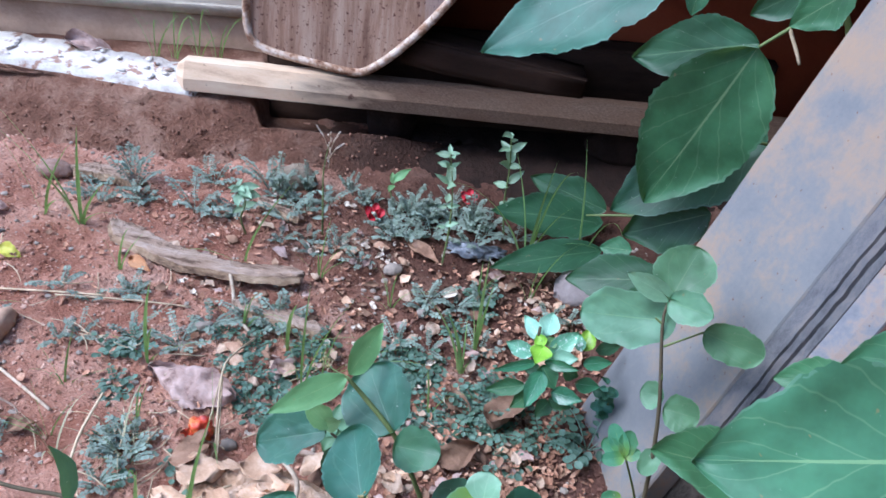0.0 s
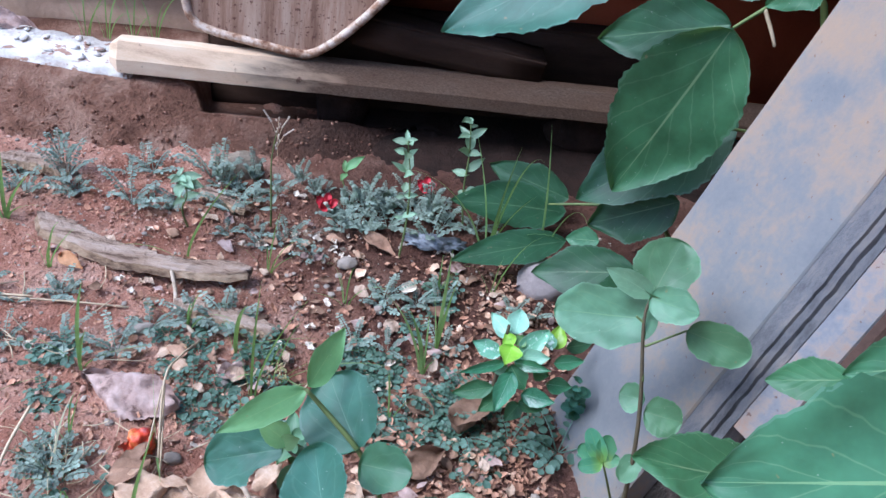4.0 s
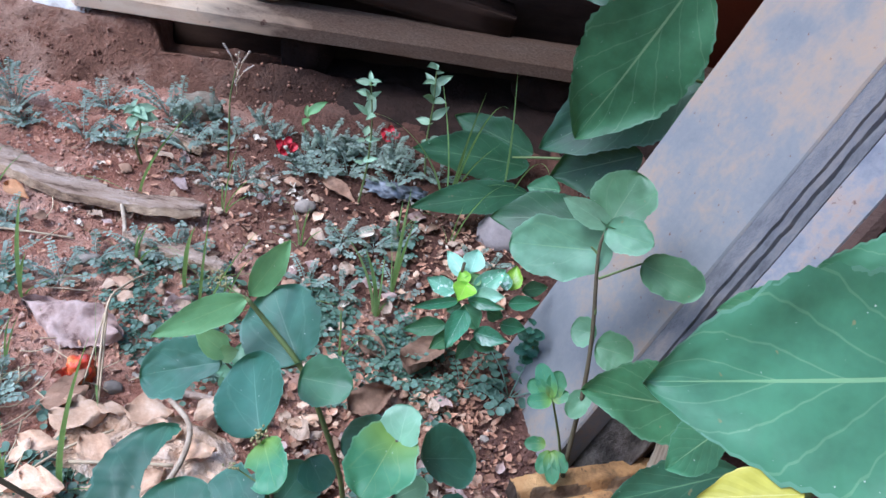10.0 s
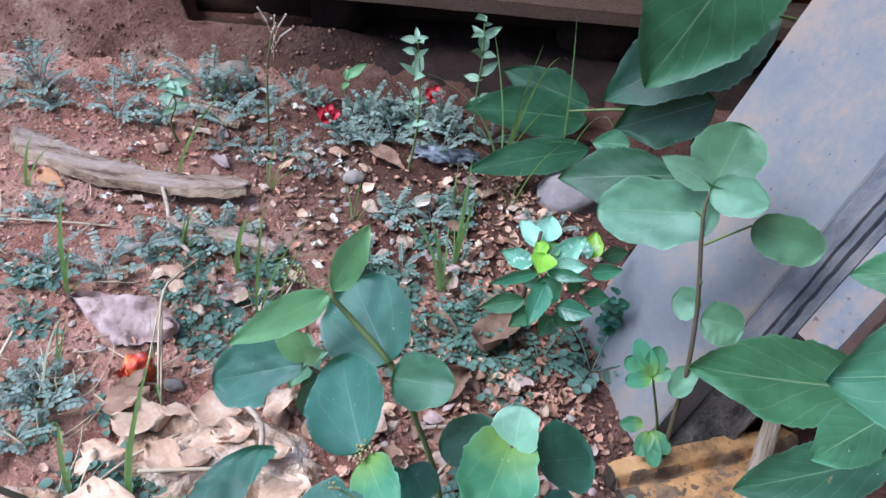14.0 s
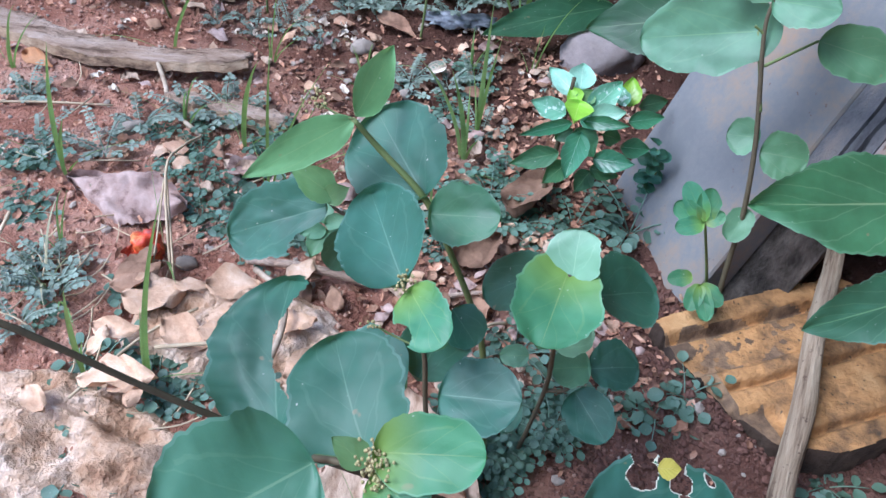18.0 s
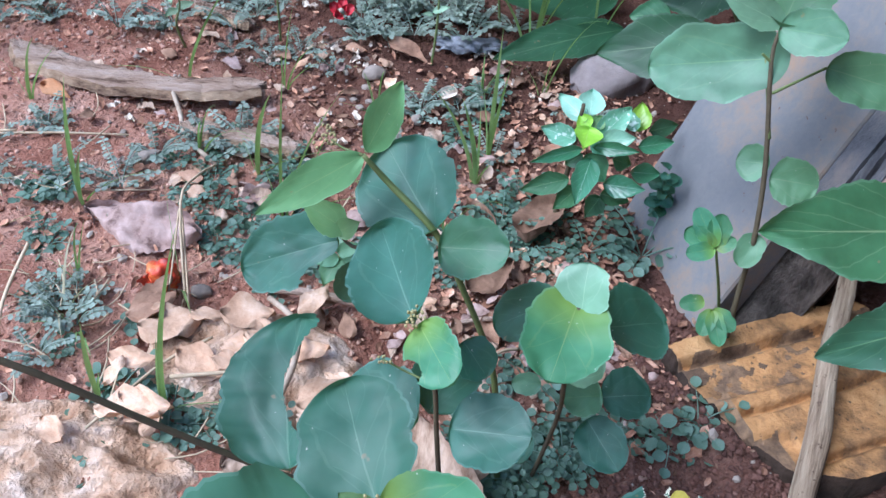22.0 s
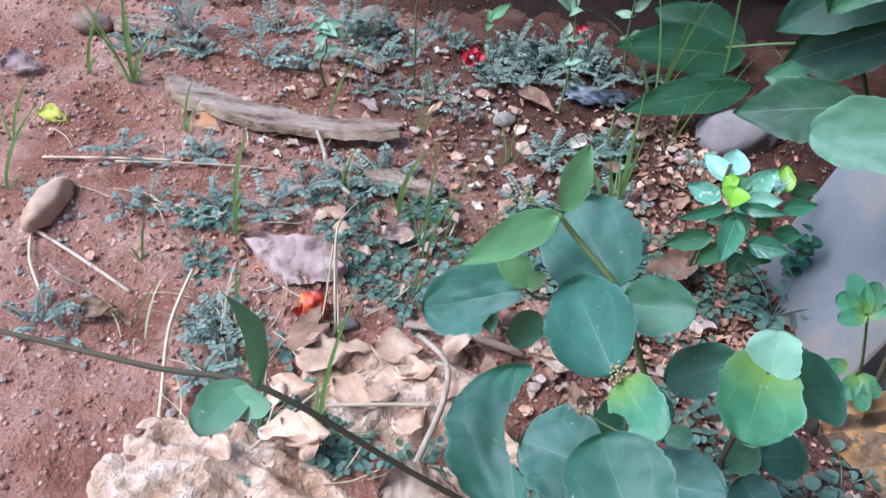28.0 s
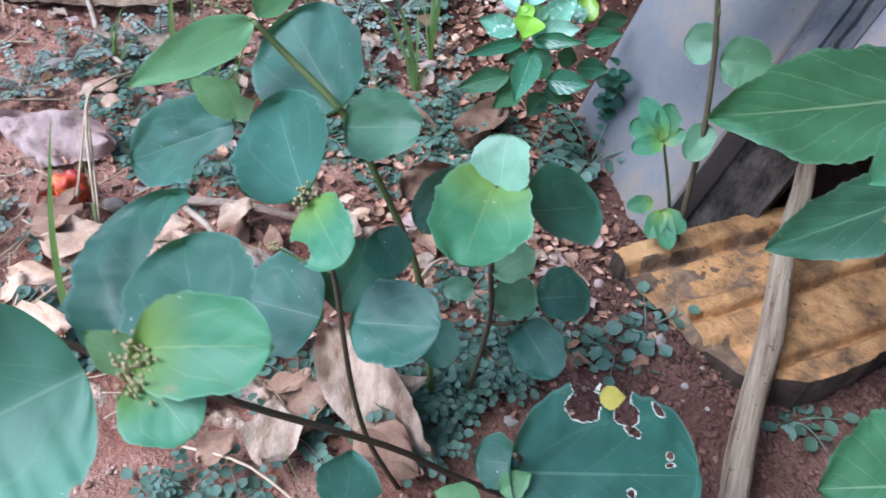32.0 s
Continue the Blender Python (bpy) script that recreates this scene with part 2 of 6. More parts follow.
M = {
    "leaf_blue": leaf_mat("leaf_blue", (0.037, 0.120, 0.080), (0.20, 0.33, 0.22)),
    "leaf_mid": leaf_mat("leaf_mid", (0.100, 0.210, 0.112), (0.25, 0.38, 0.18)),
    "leaf_teal": leaf_mat("leaf_teal", (0.066, 0.182, 0.104), (0.26, 0.40, 0.22)),
    "leaf_green": leaf_mat("leaf_green", (0.058, 0.172, 0.078), (0.30, 0.45, 0.22), rough=0.5, palm=False),
    # darker copy of leaf_green; on shaded bush leaves it stands in for shade
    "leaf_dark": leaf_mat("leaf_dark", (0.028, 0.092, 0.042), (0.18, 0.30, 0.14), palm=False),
    "leaf_lime": leaf_mat("leaf_lime", (0.165, 0.320, 0.125), (0.40, 0.50, 0.20), through_light=0.34),
    "leaf_lime2": leaf_mat("leaf_lime2", (0.066, 0.215, 0.100), (0.36, 0.46, 0.16), edge=(0.20, 0.32, 0.055)),
    "leaf_pale": leaf_mat("leaf_pale", (0.165, 0.300, 0.175), (0.45, 0.60, 0.38)),
    "leaf_fresh": leaf_mat("leaf_fresh", (0.235, 0.350, 0.225), (0.50, 0.60, 0.36), palm=False),
    "leaf_yellow": leaf_mat("leaf_yellow", (0.48, 0.42, 0.06), (0.6, 0.55, 0.2), palm=False),
    "leaf_gloss": leaf_mat("leaf_gloss", (0.052, 0.180, 0.092), (0.40, 0.58, 0.42), rough=0.30, palm=False),
    "leaf_mottled": leaf_mat("leaf_mottled", (0.16, 0.36, 0.22), (0.6, 0.75, 0.6), rough=0.30, white=0.56, palm=False),
    "leaf_centre": leaf_mat("leaf_centre", (0.30, 0.52, 0.045), (0.5, 0.62, 0.2), rough=0.35, palm=False),
    "torn": rough_mat("torn", ((0.3, (0.50, 0.50, 0.36)), (0.7, (0.80, 0.78, 0.64))), 90, 400, 0.8, 0.3, 0.0005),
    "leaf_tip": leaf_mat("leaf_tip", (0.30, 0.53, 0.38), (0.6, 0.75, 0.6), rough=0.3, palm=False),
    "leaf_dusty": leaf_mat("leaf_dusty", (0.232, 0.285, 0.228), (0.40, 0.46, 0.43), rough=0.6, palm=False),
    "leaf_weed": leaf_mat("leaf_weed", (0.104, 0.178, 0.126), (0.16, 0.26, 0.2), rough=0.5, palm=False),
    "grass": leaf_mat("grass", (0.235, 0.365, 0.120), (0.36, 0.50, 0.20), rough=0.5, palm=False, through_light=0.42),
    "straw_blade": leaf_mat("straw_blade", (0.46, 0.42, 0.27), (0.5, 0.48, 0.32), rough=0.6, palm=False, through_light=0.3),
    "stem_green": rough_mat("stem_green", ((0.3, (0.10, 0.15, 0.04)), (0.7, (0.17, 0.21, 0.07))), 40, 300, 0.6, 0.3, 0.0006),
    "stem_brown": rough_mat("stem_brown", ((0.3, (0.07, 0.055, 0.035)), (0.7, (0.13, 0.11, 0.065))), 40, 300, 0.7, 0.3, 0.0006),
    "bud": rough_mat("bud", ((0.3, (0.28, 0.29, 0.11)), (0.7, (0.46, 0.36, 0.19))), 150, 500, 0.8, 0.4, 0.0006),
    # the first dark area paints shade before the hollow; the second is darker soil
    "soil": rough_mat("soil", ((0.30, (0.150, 0.056, 0.034)), (0.43, (0.315, 0.138, 0.090)), (0.56, (0.49, 0.265, 0.185)), (0.72, (0.66, 0.46, 0.355))), 9, 190, 0.95, 1.0, 0.008, spots=(150, 0.66, (0.58, 0.42, 0.33)), stain_shade=[((0.14, 1.28, 0.0), 0.60, 0.30, 0.30, (0.075, 0.036, 0.025)), ((0.40, 0.70, 0.0), 0.52, 0.22, 0.30, (0.115, 0.056, 0.042))]),
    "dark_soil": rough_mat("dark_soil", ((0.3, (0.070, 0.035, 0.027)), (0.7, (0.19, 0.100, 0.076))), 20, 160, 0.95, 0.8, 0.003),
    "tan_stone": rough_mat("tan_stone", ((0.3, (0.34, 0.20, 0.125)), (0.7, (0.58, 0.40, 0.28))), 30, 190, 0.85, 0.4, 0.002),
    # same two areas as the soil, so crumbs carry the hollow's painted shade too
    "clod": rough_mat("clod", ((0.3, (0.13, 0.055, 0.036)), (0.45, (0.33, 0.160, 0.108)), (0.62, (0.62, 0.42, 0.32))), 40, 220, 0.95, 0.6, 0.002, stain_shade=[((0.14, 1.28, 0.0), 0.60, 0.30, 0.30, (0.080, 0.039, 0.027)), ((0.40, 0.70, 0.0), 0.52, 0.22, 0.30, (0.125, 0.061, 0.046))], vary=0.5, island=True),
    # near-black earth colour that carries shade, for the hollow sheet and dark stones
    "shade_earth": rough_mat("shade_earth", ((0.3, (0.012, 0.008, 0.006)), (0.7, (0.040, 0.022, 0.016))), 20, 140, 0.95, 0.9, 0.006),
    # darkens along x to the right: shade under the timber is painted in
    "bank": rough_mat("bank", ((0.30, (0.085, 0.040, 0.025)), (0.48, (0.20, 0.100, 0.065)), (0.66, (0.36, 0.225, 0.160))), 14, 150, 0.95, 1.0, 0.008, stain_shade=(0, -0.44, -0.22, 0.16, (0.040, 0.021, 0.015))),
    "bank_crumb": rough_mat("bank_crumb", ((0.3, (0.10, 0.045, 0.028)), (0.5, (0.22, 0.110, 0.072)), (0.7, (0.40, 0.25, 0.18))), 60, 240, 0.95, 0.6, 0.002, vary=0.6, island=True),
    "mortar": rough_mat("mortar", ((0.30, (0.40, 0.33, 0.27)), (0.42, (0.62, 0.56, 0.50)), (0.6, (0.80, 0.76, 0.70))), 25, 160, 0.9, 0.7, 0.004, spots=(40, 0.58, (0.36, 0.22, 0.16)), stain_shade=(2, 0.084, 0.066, 0.05, (0.24, 0.135, 0.095))),
    "concrete": rough_mat("concrete", ((0.3, (0.33, 0.28, 0.22)), (0.7, (0.60, 0.54, 0.44))), 12, 150, 0.9, 0.5, 0.003),
    "brown_wall": rough_mat("brown_wall", ((0.3, (0.33, 0.205, 0.130)), (0.7, (0.56, 0.39, 0.27))), 9, 120, 0.9, 0.6, 0.004),
    # brown stain to the right also holds the shade below the tub
    "batten": rough_mat("batten", ((0.28, (0.40, 0.26, 0.17)), (0.45, (0.66, 0.48, 0.32)), (0.75, (0.80, 0.67, 0.50))), 7, 160, 0.8, 0.35, 0.002, stretch=(1, 6, 6), spots=(60, 0.68, (0.18, 0.10, 0.08)), stain_shade=(0, -0.42, -0.24, 0.35, (0.070, 0.036, 0.023))),
    "end_grain": rough_mat("end_grain", ((0.3, (0.36, 0.34, 0.33)), (0.7, (0.62, 0.60, 0.58))), 30, 220, 0.85, 0.6, 0.002),
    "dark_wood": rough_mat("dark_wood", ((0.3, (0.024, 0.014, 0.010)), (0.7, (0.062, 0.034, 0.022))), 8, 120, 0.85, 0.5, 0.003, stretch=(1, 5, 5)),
    "rust": rough_mat("rust", ((0.30, (0.10, 0.048, 0.030)), (0.42, (0.24, 0.135, 0.085)), (0.50, (0.33, 0.205, 0.140)), (0.60, (0.41, 0.285, 0.205)), (0.75, (0.52, 0.40, 0.31))), 9, 60, 0.65, 0.4, 0.002, metal=0.1, stretch=(5.0, 1, 0.55), spots=(150, 0.60, (0.11, 0.045, 0.028)), stain_shade=(0, -0.20, -0.06, 0.25, (0.15, 0.16, 0.20))),
    "rust_rim": rough_mat("rust_rim", ((0.36, (0.13, 0.06, 0.038)), (0.46, (0.36, 0.22, 0.14)), (0.60, (0.66, 0.55, 0.45))), 45, 200, 0.8, 0.6, 0.002),
    "orange": rough_mat("orange", ((0.3, (0.24, 0.050, 0.022)), (0.7, (0.36, 0.085, 0.035))), 9, 100, 0.8, 0.3, 0.002),
    "post": rough_mat("post", ((0.37, (0.158, 0.162, 0.168)), (0.47, (0.184, 0.184, 0.184)), (0.54, (0.224, 0.198, 0.174)), (0.64, (0.275, 0.198, 0.138))), 10, 150, 0.75, 0.3, 0.001, spots=(120, 0.685, (0.13, 0.065, 0.045)), stain_shade=(2, 0.30, 0.95, 2.0, (0.318, 0.232, 0.165))),
    "post_side": rough_mat("post_side", ((0.40, (0.130, 0.135, 0.160)), (0.50, (0.190, 0.190, 0.205)), (0.56, (0.26, 0.215, 0.190)), (0.66, (0.30, 0.185, 0.125))), 14, 120, 0.65, 0.3, 0.001, spots=(110, 0.66, (0.12, 0.065, 0.045))),
    "rotten": rough_mat("rotten", ((0.34, (0.030, 0.024, 0.020)), (0.48, (0.105, 0.088, 0.074)), (0.66, (0.215, 0.180, 0.150))), 24, 150, 0.9, 1.0, 0.006, stretch=(2.5, 2.5, 0.8)),
    "rust_lip": rough_mat("rust_lip", ((0.3, (0.040, 0.025, 0.022)), (0.7, (0.145, 0.090, 0.070))), 14, 120, 0.8, 0.6, 0.003),
    "post_edge": rough_mat("post_edge", ((0.34, (0.085, 0.085, 0.092)), (0.5, (0.150, 0.148, 0.155)), (0.66, (0.215, 0.190, 0.175))), 16, 160, 0.8, 0.6, 0.003, stretch=(4, 4, 0.8)),
    "yellow": rough_mat("yellow", ((0.36, (0.13, 0.080, 0.045)), (0.45, (0.30, 0.165, 0.072)), (0.53, (0.47, 0.250, 0.098)), (0.72, (0.60, 0.37, 0.17))), 24, 150, 0.8, 0.9, 0.003, spots=(120, 0.64, (0.10, 0.070, 0.045))),
    "bare": rough_mat("bare", ((0.3, (0.075, 0.050, 0.034)), (0.48, (0.16, 0.105, 0.066)), (0.66, (0.36, 0.225, 0.12))), 40, 180, 0.9, 0.8, 0.003),
    "slab_side": rough_mat("slab_side", ((0.3, (0.022, 0.017, 0.013)), (0.7, (0.075, 0.050, 0.036))), 30, 140, 0.95, 0.8, 0.004),
    "grey_stick": rough_mat("grey_stick", ((0.36, (0.10, 0.068, 0.045)), (0.46, (0.29, 0.215, 0.145)), (0.62, (0.46, 0.370, 0.260))), 70, 320, 0.9, 1.0, 0.003, stretch=(0.12, 1.6, 1.6), spots=(170, 0.64, (0.12, 0.08, 0.055))),
    "bark": rough_mat("bark", ((0.36, (0.16, 0.100, 0.068)), (0.45, (0.43, 0.300, 0.215)), (0.58, (0.58, 0.440, 0.345)), (0.72, (0.70, 0.58, 0.49))), 22, 200, 0.9, 1.0, 0.005, stretch=(0.5, 3, 3)),
    "bark_edge": rough_mat("bark_edge", ((0.38, (0.10, 0.060, 0.040)), (0.50, (0.34, 0.23, 0.145)), (0.68, (0.58, 0.44, 0.30))), 40, 240, 0.9, 1.0, 0.004, stretch=(0.6, 1, 2)),
    "litter": rough_mat("litter", ((0.3, (0.15, 0.070, 0.042)), (0.52, (0.36, 0.19, 0.12)), (0.72, (0.64, 0.47, 0.34))), 50, 260, 0.9, 0.4, 0.001, vary=1.1, island=True),
    "rock": rough_mat("rock", ((0.30, (0.25, 0.125, 0.070)), (0.42, (0.52, 0.325, 0.200)), (0.54, (0.72, 0.520, 0.370)), (0.70, (0.85, 0.72, 0.61))), 22, 150, 0.9, 1.0, 0.008),
    "stone": rough_mat("stone", ((0.3, (0.20, 0.165, 0.135)), (0.7, (0.40, 0.34, 0.28))), 20, 150, 0.9, 0.6, 0.003, vary=0.4),
    "stone_dull": rough_mat("stone_dull", ((0.3, (0.13, 0.105, 0.075)), (0.5, (0.23, 0.185, 0.135)), (0.7, (0.36, 0.29, 0.22))), 45, 200, 0.9, 0.9, 0.004),
    "grey_stone": rough_mat("grey_stone", ((0.3, (0.20, 0.165, 0.155)), (0.7, (0.36, 0.31, 0.29))), 20, 150, 0.9, 0.6, 0.003),
    "dry": rough_mat("dry", ((0.3, (0.15, 0.085, 0.055)), (0.55, (0.33, 0.20, 0.13)), (0.8, (0.48, 0.34, 0.24))), 40, 260, 0.85, 0.5, 0.002, vary=0.7),
    "orange_dry": rough_mat("orange_dry", ((0.3, (0.36, 0.16, 0.07)), (0.7, (0.60, 0.34, 0.18))), 40, 260, 0.8, 0.4, 0.002),
    "flake_tan": rough_mat("flake_tan", ((0.3, (0.38, 0.22, 0.130)), (0.5, (0.58, 0.385, 0.255)), (0.7, (0.74, 0.57, 0.43))), 45, 240, 0.85, 0.6, 0.002, vary=0.5),
    "dry_pink": rough_mat("dry_pink", ((0.36, (0.15, 0.090, 0.072)), (0.46, (0.37, 0.255, 0.215)), (0.7, (0.58, 0.44, 0.385))), 45, 220, 0.85, 0.5, 0.002),
    "dry_tan": rough_mat("dry_tan", ((0.34, (0.25, 0.155, 0.100)), (0.48, (0.46, 0.33, 0.235)), (0.66, (0.64, 0.49, 0.37))), 34, 220, 0.8, 0.6, 0.003, stretch=(3, 1, 1)),
    "straw": rough_mat("straw", ((0.3, (0.42, 0.31, 0.19)), (0.7, (0.66, 0.54, 0.37))), 40, 260, 0.8, 0.3, 0.001, vary=0.4),
    "straw_dull": rough_mat("straw_dull", ((0.34, (0.26, 0.18, 0.125)), (0.5, (0.46, 0.36, 0.26)), (0.7, (0.60, 0.50, 0.39))), 60, 260, 0.85, 0.5, 0.001, vary=0.4),
    "petal": rough_mat("petal", ((0.3, (0.42, 0.31, 0.22)), (0.5, (0.64, 0.54, 0.43)), (0.7, (0.80, 0.74, 0.64))), 60, 260, 0.7, 0.2, 0.001, vary=0.25),
    "red": rough_mat("red", ((0.3, (0.36, 0.012, 0.020)), (0.7, (0.60, 0.03, 0.05))), 60, 260, 0.5, 0.2, 0.001),
    "tomato": rough_mat("tomato", ((0.36, (0.22, 0.012, 0.010)), (0.5, (0.56, 0.055, 0.015)), (0.62, (0.70, 0.24, 0.07))), 50, 260, 0.35, 0.4, 0.002),
    "foil": rough_mat("foil", ((0.3, (0.09, 0.095, 0.108)), (0.7, (0.29, 0.31, 0.335))), 60, 260, 0.5, 0.6, 0.002, metal=0.3),
}


# ---- building helpers ----
def linked(name, bm, material, smooth=True):
    me = bpy.data.meshes.new(name)
    bm.normal_update()
    bm.to_mesh(me)
    bm.free()
    for poly in me.polygons:
        poly.use_smooth = smooth
    for m in material if isinstance(material, (list, tuple)) else [material]:
        me.materials.append(m)
    return new(name, me)


def part(name, bm, material, parent, label="", smooth=True):
    ob = linked(name, bm, material, smooth)
    ob.parent = parent
    ob.matrix_parent_inverse = parent.matrix_world.inverted()
    return tagged(ob, label)


def thing(name, at, label, category, group=""):
    ob = new(name)
    ob.empty_display_size = 0.02
    ob.location = at
    bpy.context.view_layer.update()
    ob.matrix_world = Matrix.Translation(at)
    return tagged(ob, label, category, group)


def ground_z(x, y):
    """The height of the soil: gentle swells and crumbs, rising a little to the bank."""
    z = 0.010 * noise.noise((x * 4, y * 4, 0.3)) + 0.006 * noise.noise((x * 13, y * 13, 2.1))
    near = max(0.0, min(1.0, 1 - (math.hypot(x + 0.1, y - 0.8) - 0.9) / 0.5))
    crumbs = 0.0055 * noise.noise((x * 38, y * 38, 5.0)) + 0.0034 * noise.noise((x * 95, y * 95, 8.0))
    heap = 0.016 * math.exp(-((x - 0.25) ** 2 + (y - 0.545) ** 2) / 0.004)
    along = max(0.0, min(1.0, ((x - 0.205) * 0.09 - (y - 0.640) * 0.105) / 0.019125))
    heap += 0.020 * math.exp(-((x - 0.193 - 0.09 * along) ** 2 + (y - 0.632 + 0.105 * along) ** 2) / 0.0004)
    return z + near * crumbs + heap


ROUND = lambda u: math.sqrt(max(0.0, 1 - abs(2 * u - 1) ** 2.3)) * (1.03 - 0.10 * u)
OVATE = lambda u: (math.sin(math.pi * min(1, u) ** 0.78) ** 0.85 if 0 < u < 1 else 0.0) * (1.06 - 0.18 * u)
HEART = lambda u: math.sqrt(max(0.0, 1 - abs(2 * u - 1) ** 2.6)) * (1.08 - 0.16 * u) + 1e-4
TOOTHED = lambda u: (math.sin(math.pi * min(1, u) ** 0.86) ** 0.80 if 0 < u < 1 else 0.0) * (1.08 - 0.22 * u) * (1 + 0.035 * (1 - 2 * ((u * 17) % 1)))
LANCE = lambda u: (math.sin(math.pi * min(1, u) ** 0.9) ** 1.1 if 0 < u < 1 else 0.0)


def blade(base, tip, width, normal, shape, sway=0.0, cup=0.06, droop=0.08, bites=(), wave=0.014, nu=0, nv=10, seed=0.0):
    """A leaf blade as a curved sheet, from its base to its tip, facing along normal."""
    base, tip, normal = Vector(base), Vector(tip), Vector(normal)
    axis = tip - base
    length = axis.length
    axis.normalize()
    side = axis.cross(normal).normalized()
    up = side.cross(axis).normalized()
    nu, nv = nu or (40 if shape is TOOTHED else 52 if width > 0.03 else 28), (14 if width > 0.03 and nv == 10 else nv)
    if bites:
        nu, nv = (220, 160) if width > 0.08 else (110, 76)
    bm = bmesh.new()
    uvl = bm.loops.layers.uv.new("UVMap")
    grid, coords = [], {}
    for i in range(nu + 1):
        u = 0.5 - 0.5 * math.cos(math.pi * i / nu) if shape is not TOOTHED else i / nu
        half = shape(u) * width / 2
        row = []
        for j in range(nv + 1):
            v = 2 * j / nv - 1
            lob = -0.20 * length * abs(v) ** 1.5 * (1 - u) ** 2.5 if shape is HEART else 0.0
            swing = sway * length * (math.sin(math.pi * u) - 0.3 * u)
            lift = cup * width * v * v - droop * length * (u - 0.25) ** 2 * 1.6
            lift += wave * width * math.sin(9 * u + 4 * v * v + seed * 7) * abs(v) + 0.012 * width * noise.noise((u * 5, v * 3, seed * 9))
            ruff = 1 + 0.17 * noise.noise((u * 4.0, seed * 5, 3 * (v > 0))) + 0.07 * noise.noise((u * 13, seed * 3, 3 * (v > 0))) + (0.024 * abs(math.sin(u * 36 + seed)) + 0.010 * noise.noise((u * 30, seed * 2, 3 * (v > 0))) if shape is not TOOTHED else 0)
            if shape in (ROUND, HEART):
                lift += 0.075 * width * abs(v) * math.sin(math.pi * min(1, u + 0.12)) + 0.032 * width * noise.noise((u * 2.2 + seed, v * 1.4, seed * 3)) + 0.010 * width * noise.noise((u * 6 + seed, v * 4, seed))
            p = base + axis * (u * length + lob) + side * (v * half * ruff + swing) + up * lift
            vert = bm.verts.new(p)
            coords[vert] = (u, 0.5 + v / 2)
            row.append(vert)
        grid.append(row)
    for i in range(nu):
        for j in range(nv):
            um, vm = sum(coords[grid[a][b]][0] for a, b in ((i, j), (i + 1, j + 1))) / 2, 2 * (j + 0.5) / nv - 1
            near = 9.0
            if bites:
                uw, vw = um + 0.02 * noise.noise((um * 18, vm * 9, 3.3)), vm + 0.04 * noise.noise((um * 18, vm * 9, 8.1))
                near = min(math.hypot(uw - a, (vw - b) * 0.5) - r for a, b, r in bites)
            if near < 0:
                continue
            f = bm.faces.new((grid[i][j], grid[i][j + 1], grid[i + 1][j + 1], grid[i + 1][j]))
            if near < 0.006 + 0.006 * noise.noise((um * 25, vm * 12, 7)):
                f.material_index = 1
            for loop in f.loops:
                loop[uvl].uv = coords[loop.vert]
    if bites:
        bmesh.ops.delete(bm, geom=[w for w in bm.verts if not w.link_faces], context="VERTS")
    bmesh.ops.remove_doubles(bm, verts=bm.verts, dist=0.00004)
    return bm


leaf_count = [0]


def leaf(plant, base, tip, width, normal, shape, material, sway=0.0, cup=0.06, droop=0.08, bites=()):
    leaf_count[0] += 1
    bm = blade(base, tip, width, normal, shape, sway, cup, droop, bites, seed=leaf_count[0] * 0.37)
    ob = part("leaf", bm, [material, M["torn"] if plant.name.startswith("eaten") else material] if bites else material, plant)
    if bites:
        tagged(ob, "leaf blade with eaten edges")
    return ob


def tube_bm(points, radii, sides=8, bm=None):
    """A tapered tube with rounded ends through the points."""
    bm = bm or bmesh.new()
    pts = [Vector(p) for p in points]
    rad = list(radii) if isinstance(radii, (list, tuple)) else [radii] * len(pts)
    fine, fr = [], []
    for k in range(len(pts) - 1):
        a, b, c, d = pts[max(k - 1, 0)], pts[k], pts[k + 1], pts[min(k + 2, len(pts) - 1)]
        for s in range(4):
            t = s / 4
            fine.append(0.5 * ((2 * b) + (c - a) * t + (2 * a - 5 * b + 4 * c - d) * t * t + (3 * b - a - 3 * c + d) * t ** 3))
            fr.append(rad[k] + (rad[k + 1] - rad[k]) * t)
    fine.append(pts[-1])
    fr.append(rad[-1])
    rings = []
    for k, (p, r) in enumerate(zip(fine, fr)):
        d = (fine[min(k + 1, len(fine) - 1)] - fine[max(k - 1, 0)]).normalized()
        s = d.orthogonal().normalized() if not rings else (last - d * last.dot(d)).normalized()
        last = s
        o = d.cross(s)
        rings.append([bm.verts.new(p + (s * math.cos(2 * math.pi * j / sides) + o * math.sin(2 * math.pi * j / sides)) * r) for j in range(sides)])
    for a, b in zip(rings, rings[1:]):
        for j in range(sides):
            bm.faces.new((a[j], a[(j + 1) % sides], b[(j + 1) % sides], b[j]))
    bm.faces.new(rings[0][::-1])
    bm.faces.new(rings[-1])
    return bm


def tube(name, points, radii, material, parent, label="", sides=8):
    return part(name, tube_bm(points, radii, sides), material, parent, label)


def lump_bm(at, size, seed, rough=0.25, turn=0.0, level=2, freq=3.0, bm=None):
    """A stone or clod: a ball pushed about by noise, at its size in metres."""
    own = bm is None
    bm = bm or bmesh.new()
    made = bmesh.ops.create_icosphere(bm, subdivisions=level, radius=1.0)["verts"]
    c, s = math.cos(turn), math.sin(turn)
    for v in made:
        d = v.co.normalized()
        k = 1 + rough * noise.noise(d * freq * 0.5 + Vector((seed, 0, 0))) + rough * 0.5 * noise.noise(d * freq + Vector((0, seed, 0)))
        p = Vector((d.x * size[0], d.y * size[1], d.z * size[2])) * k * 0.5
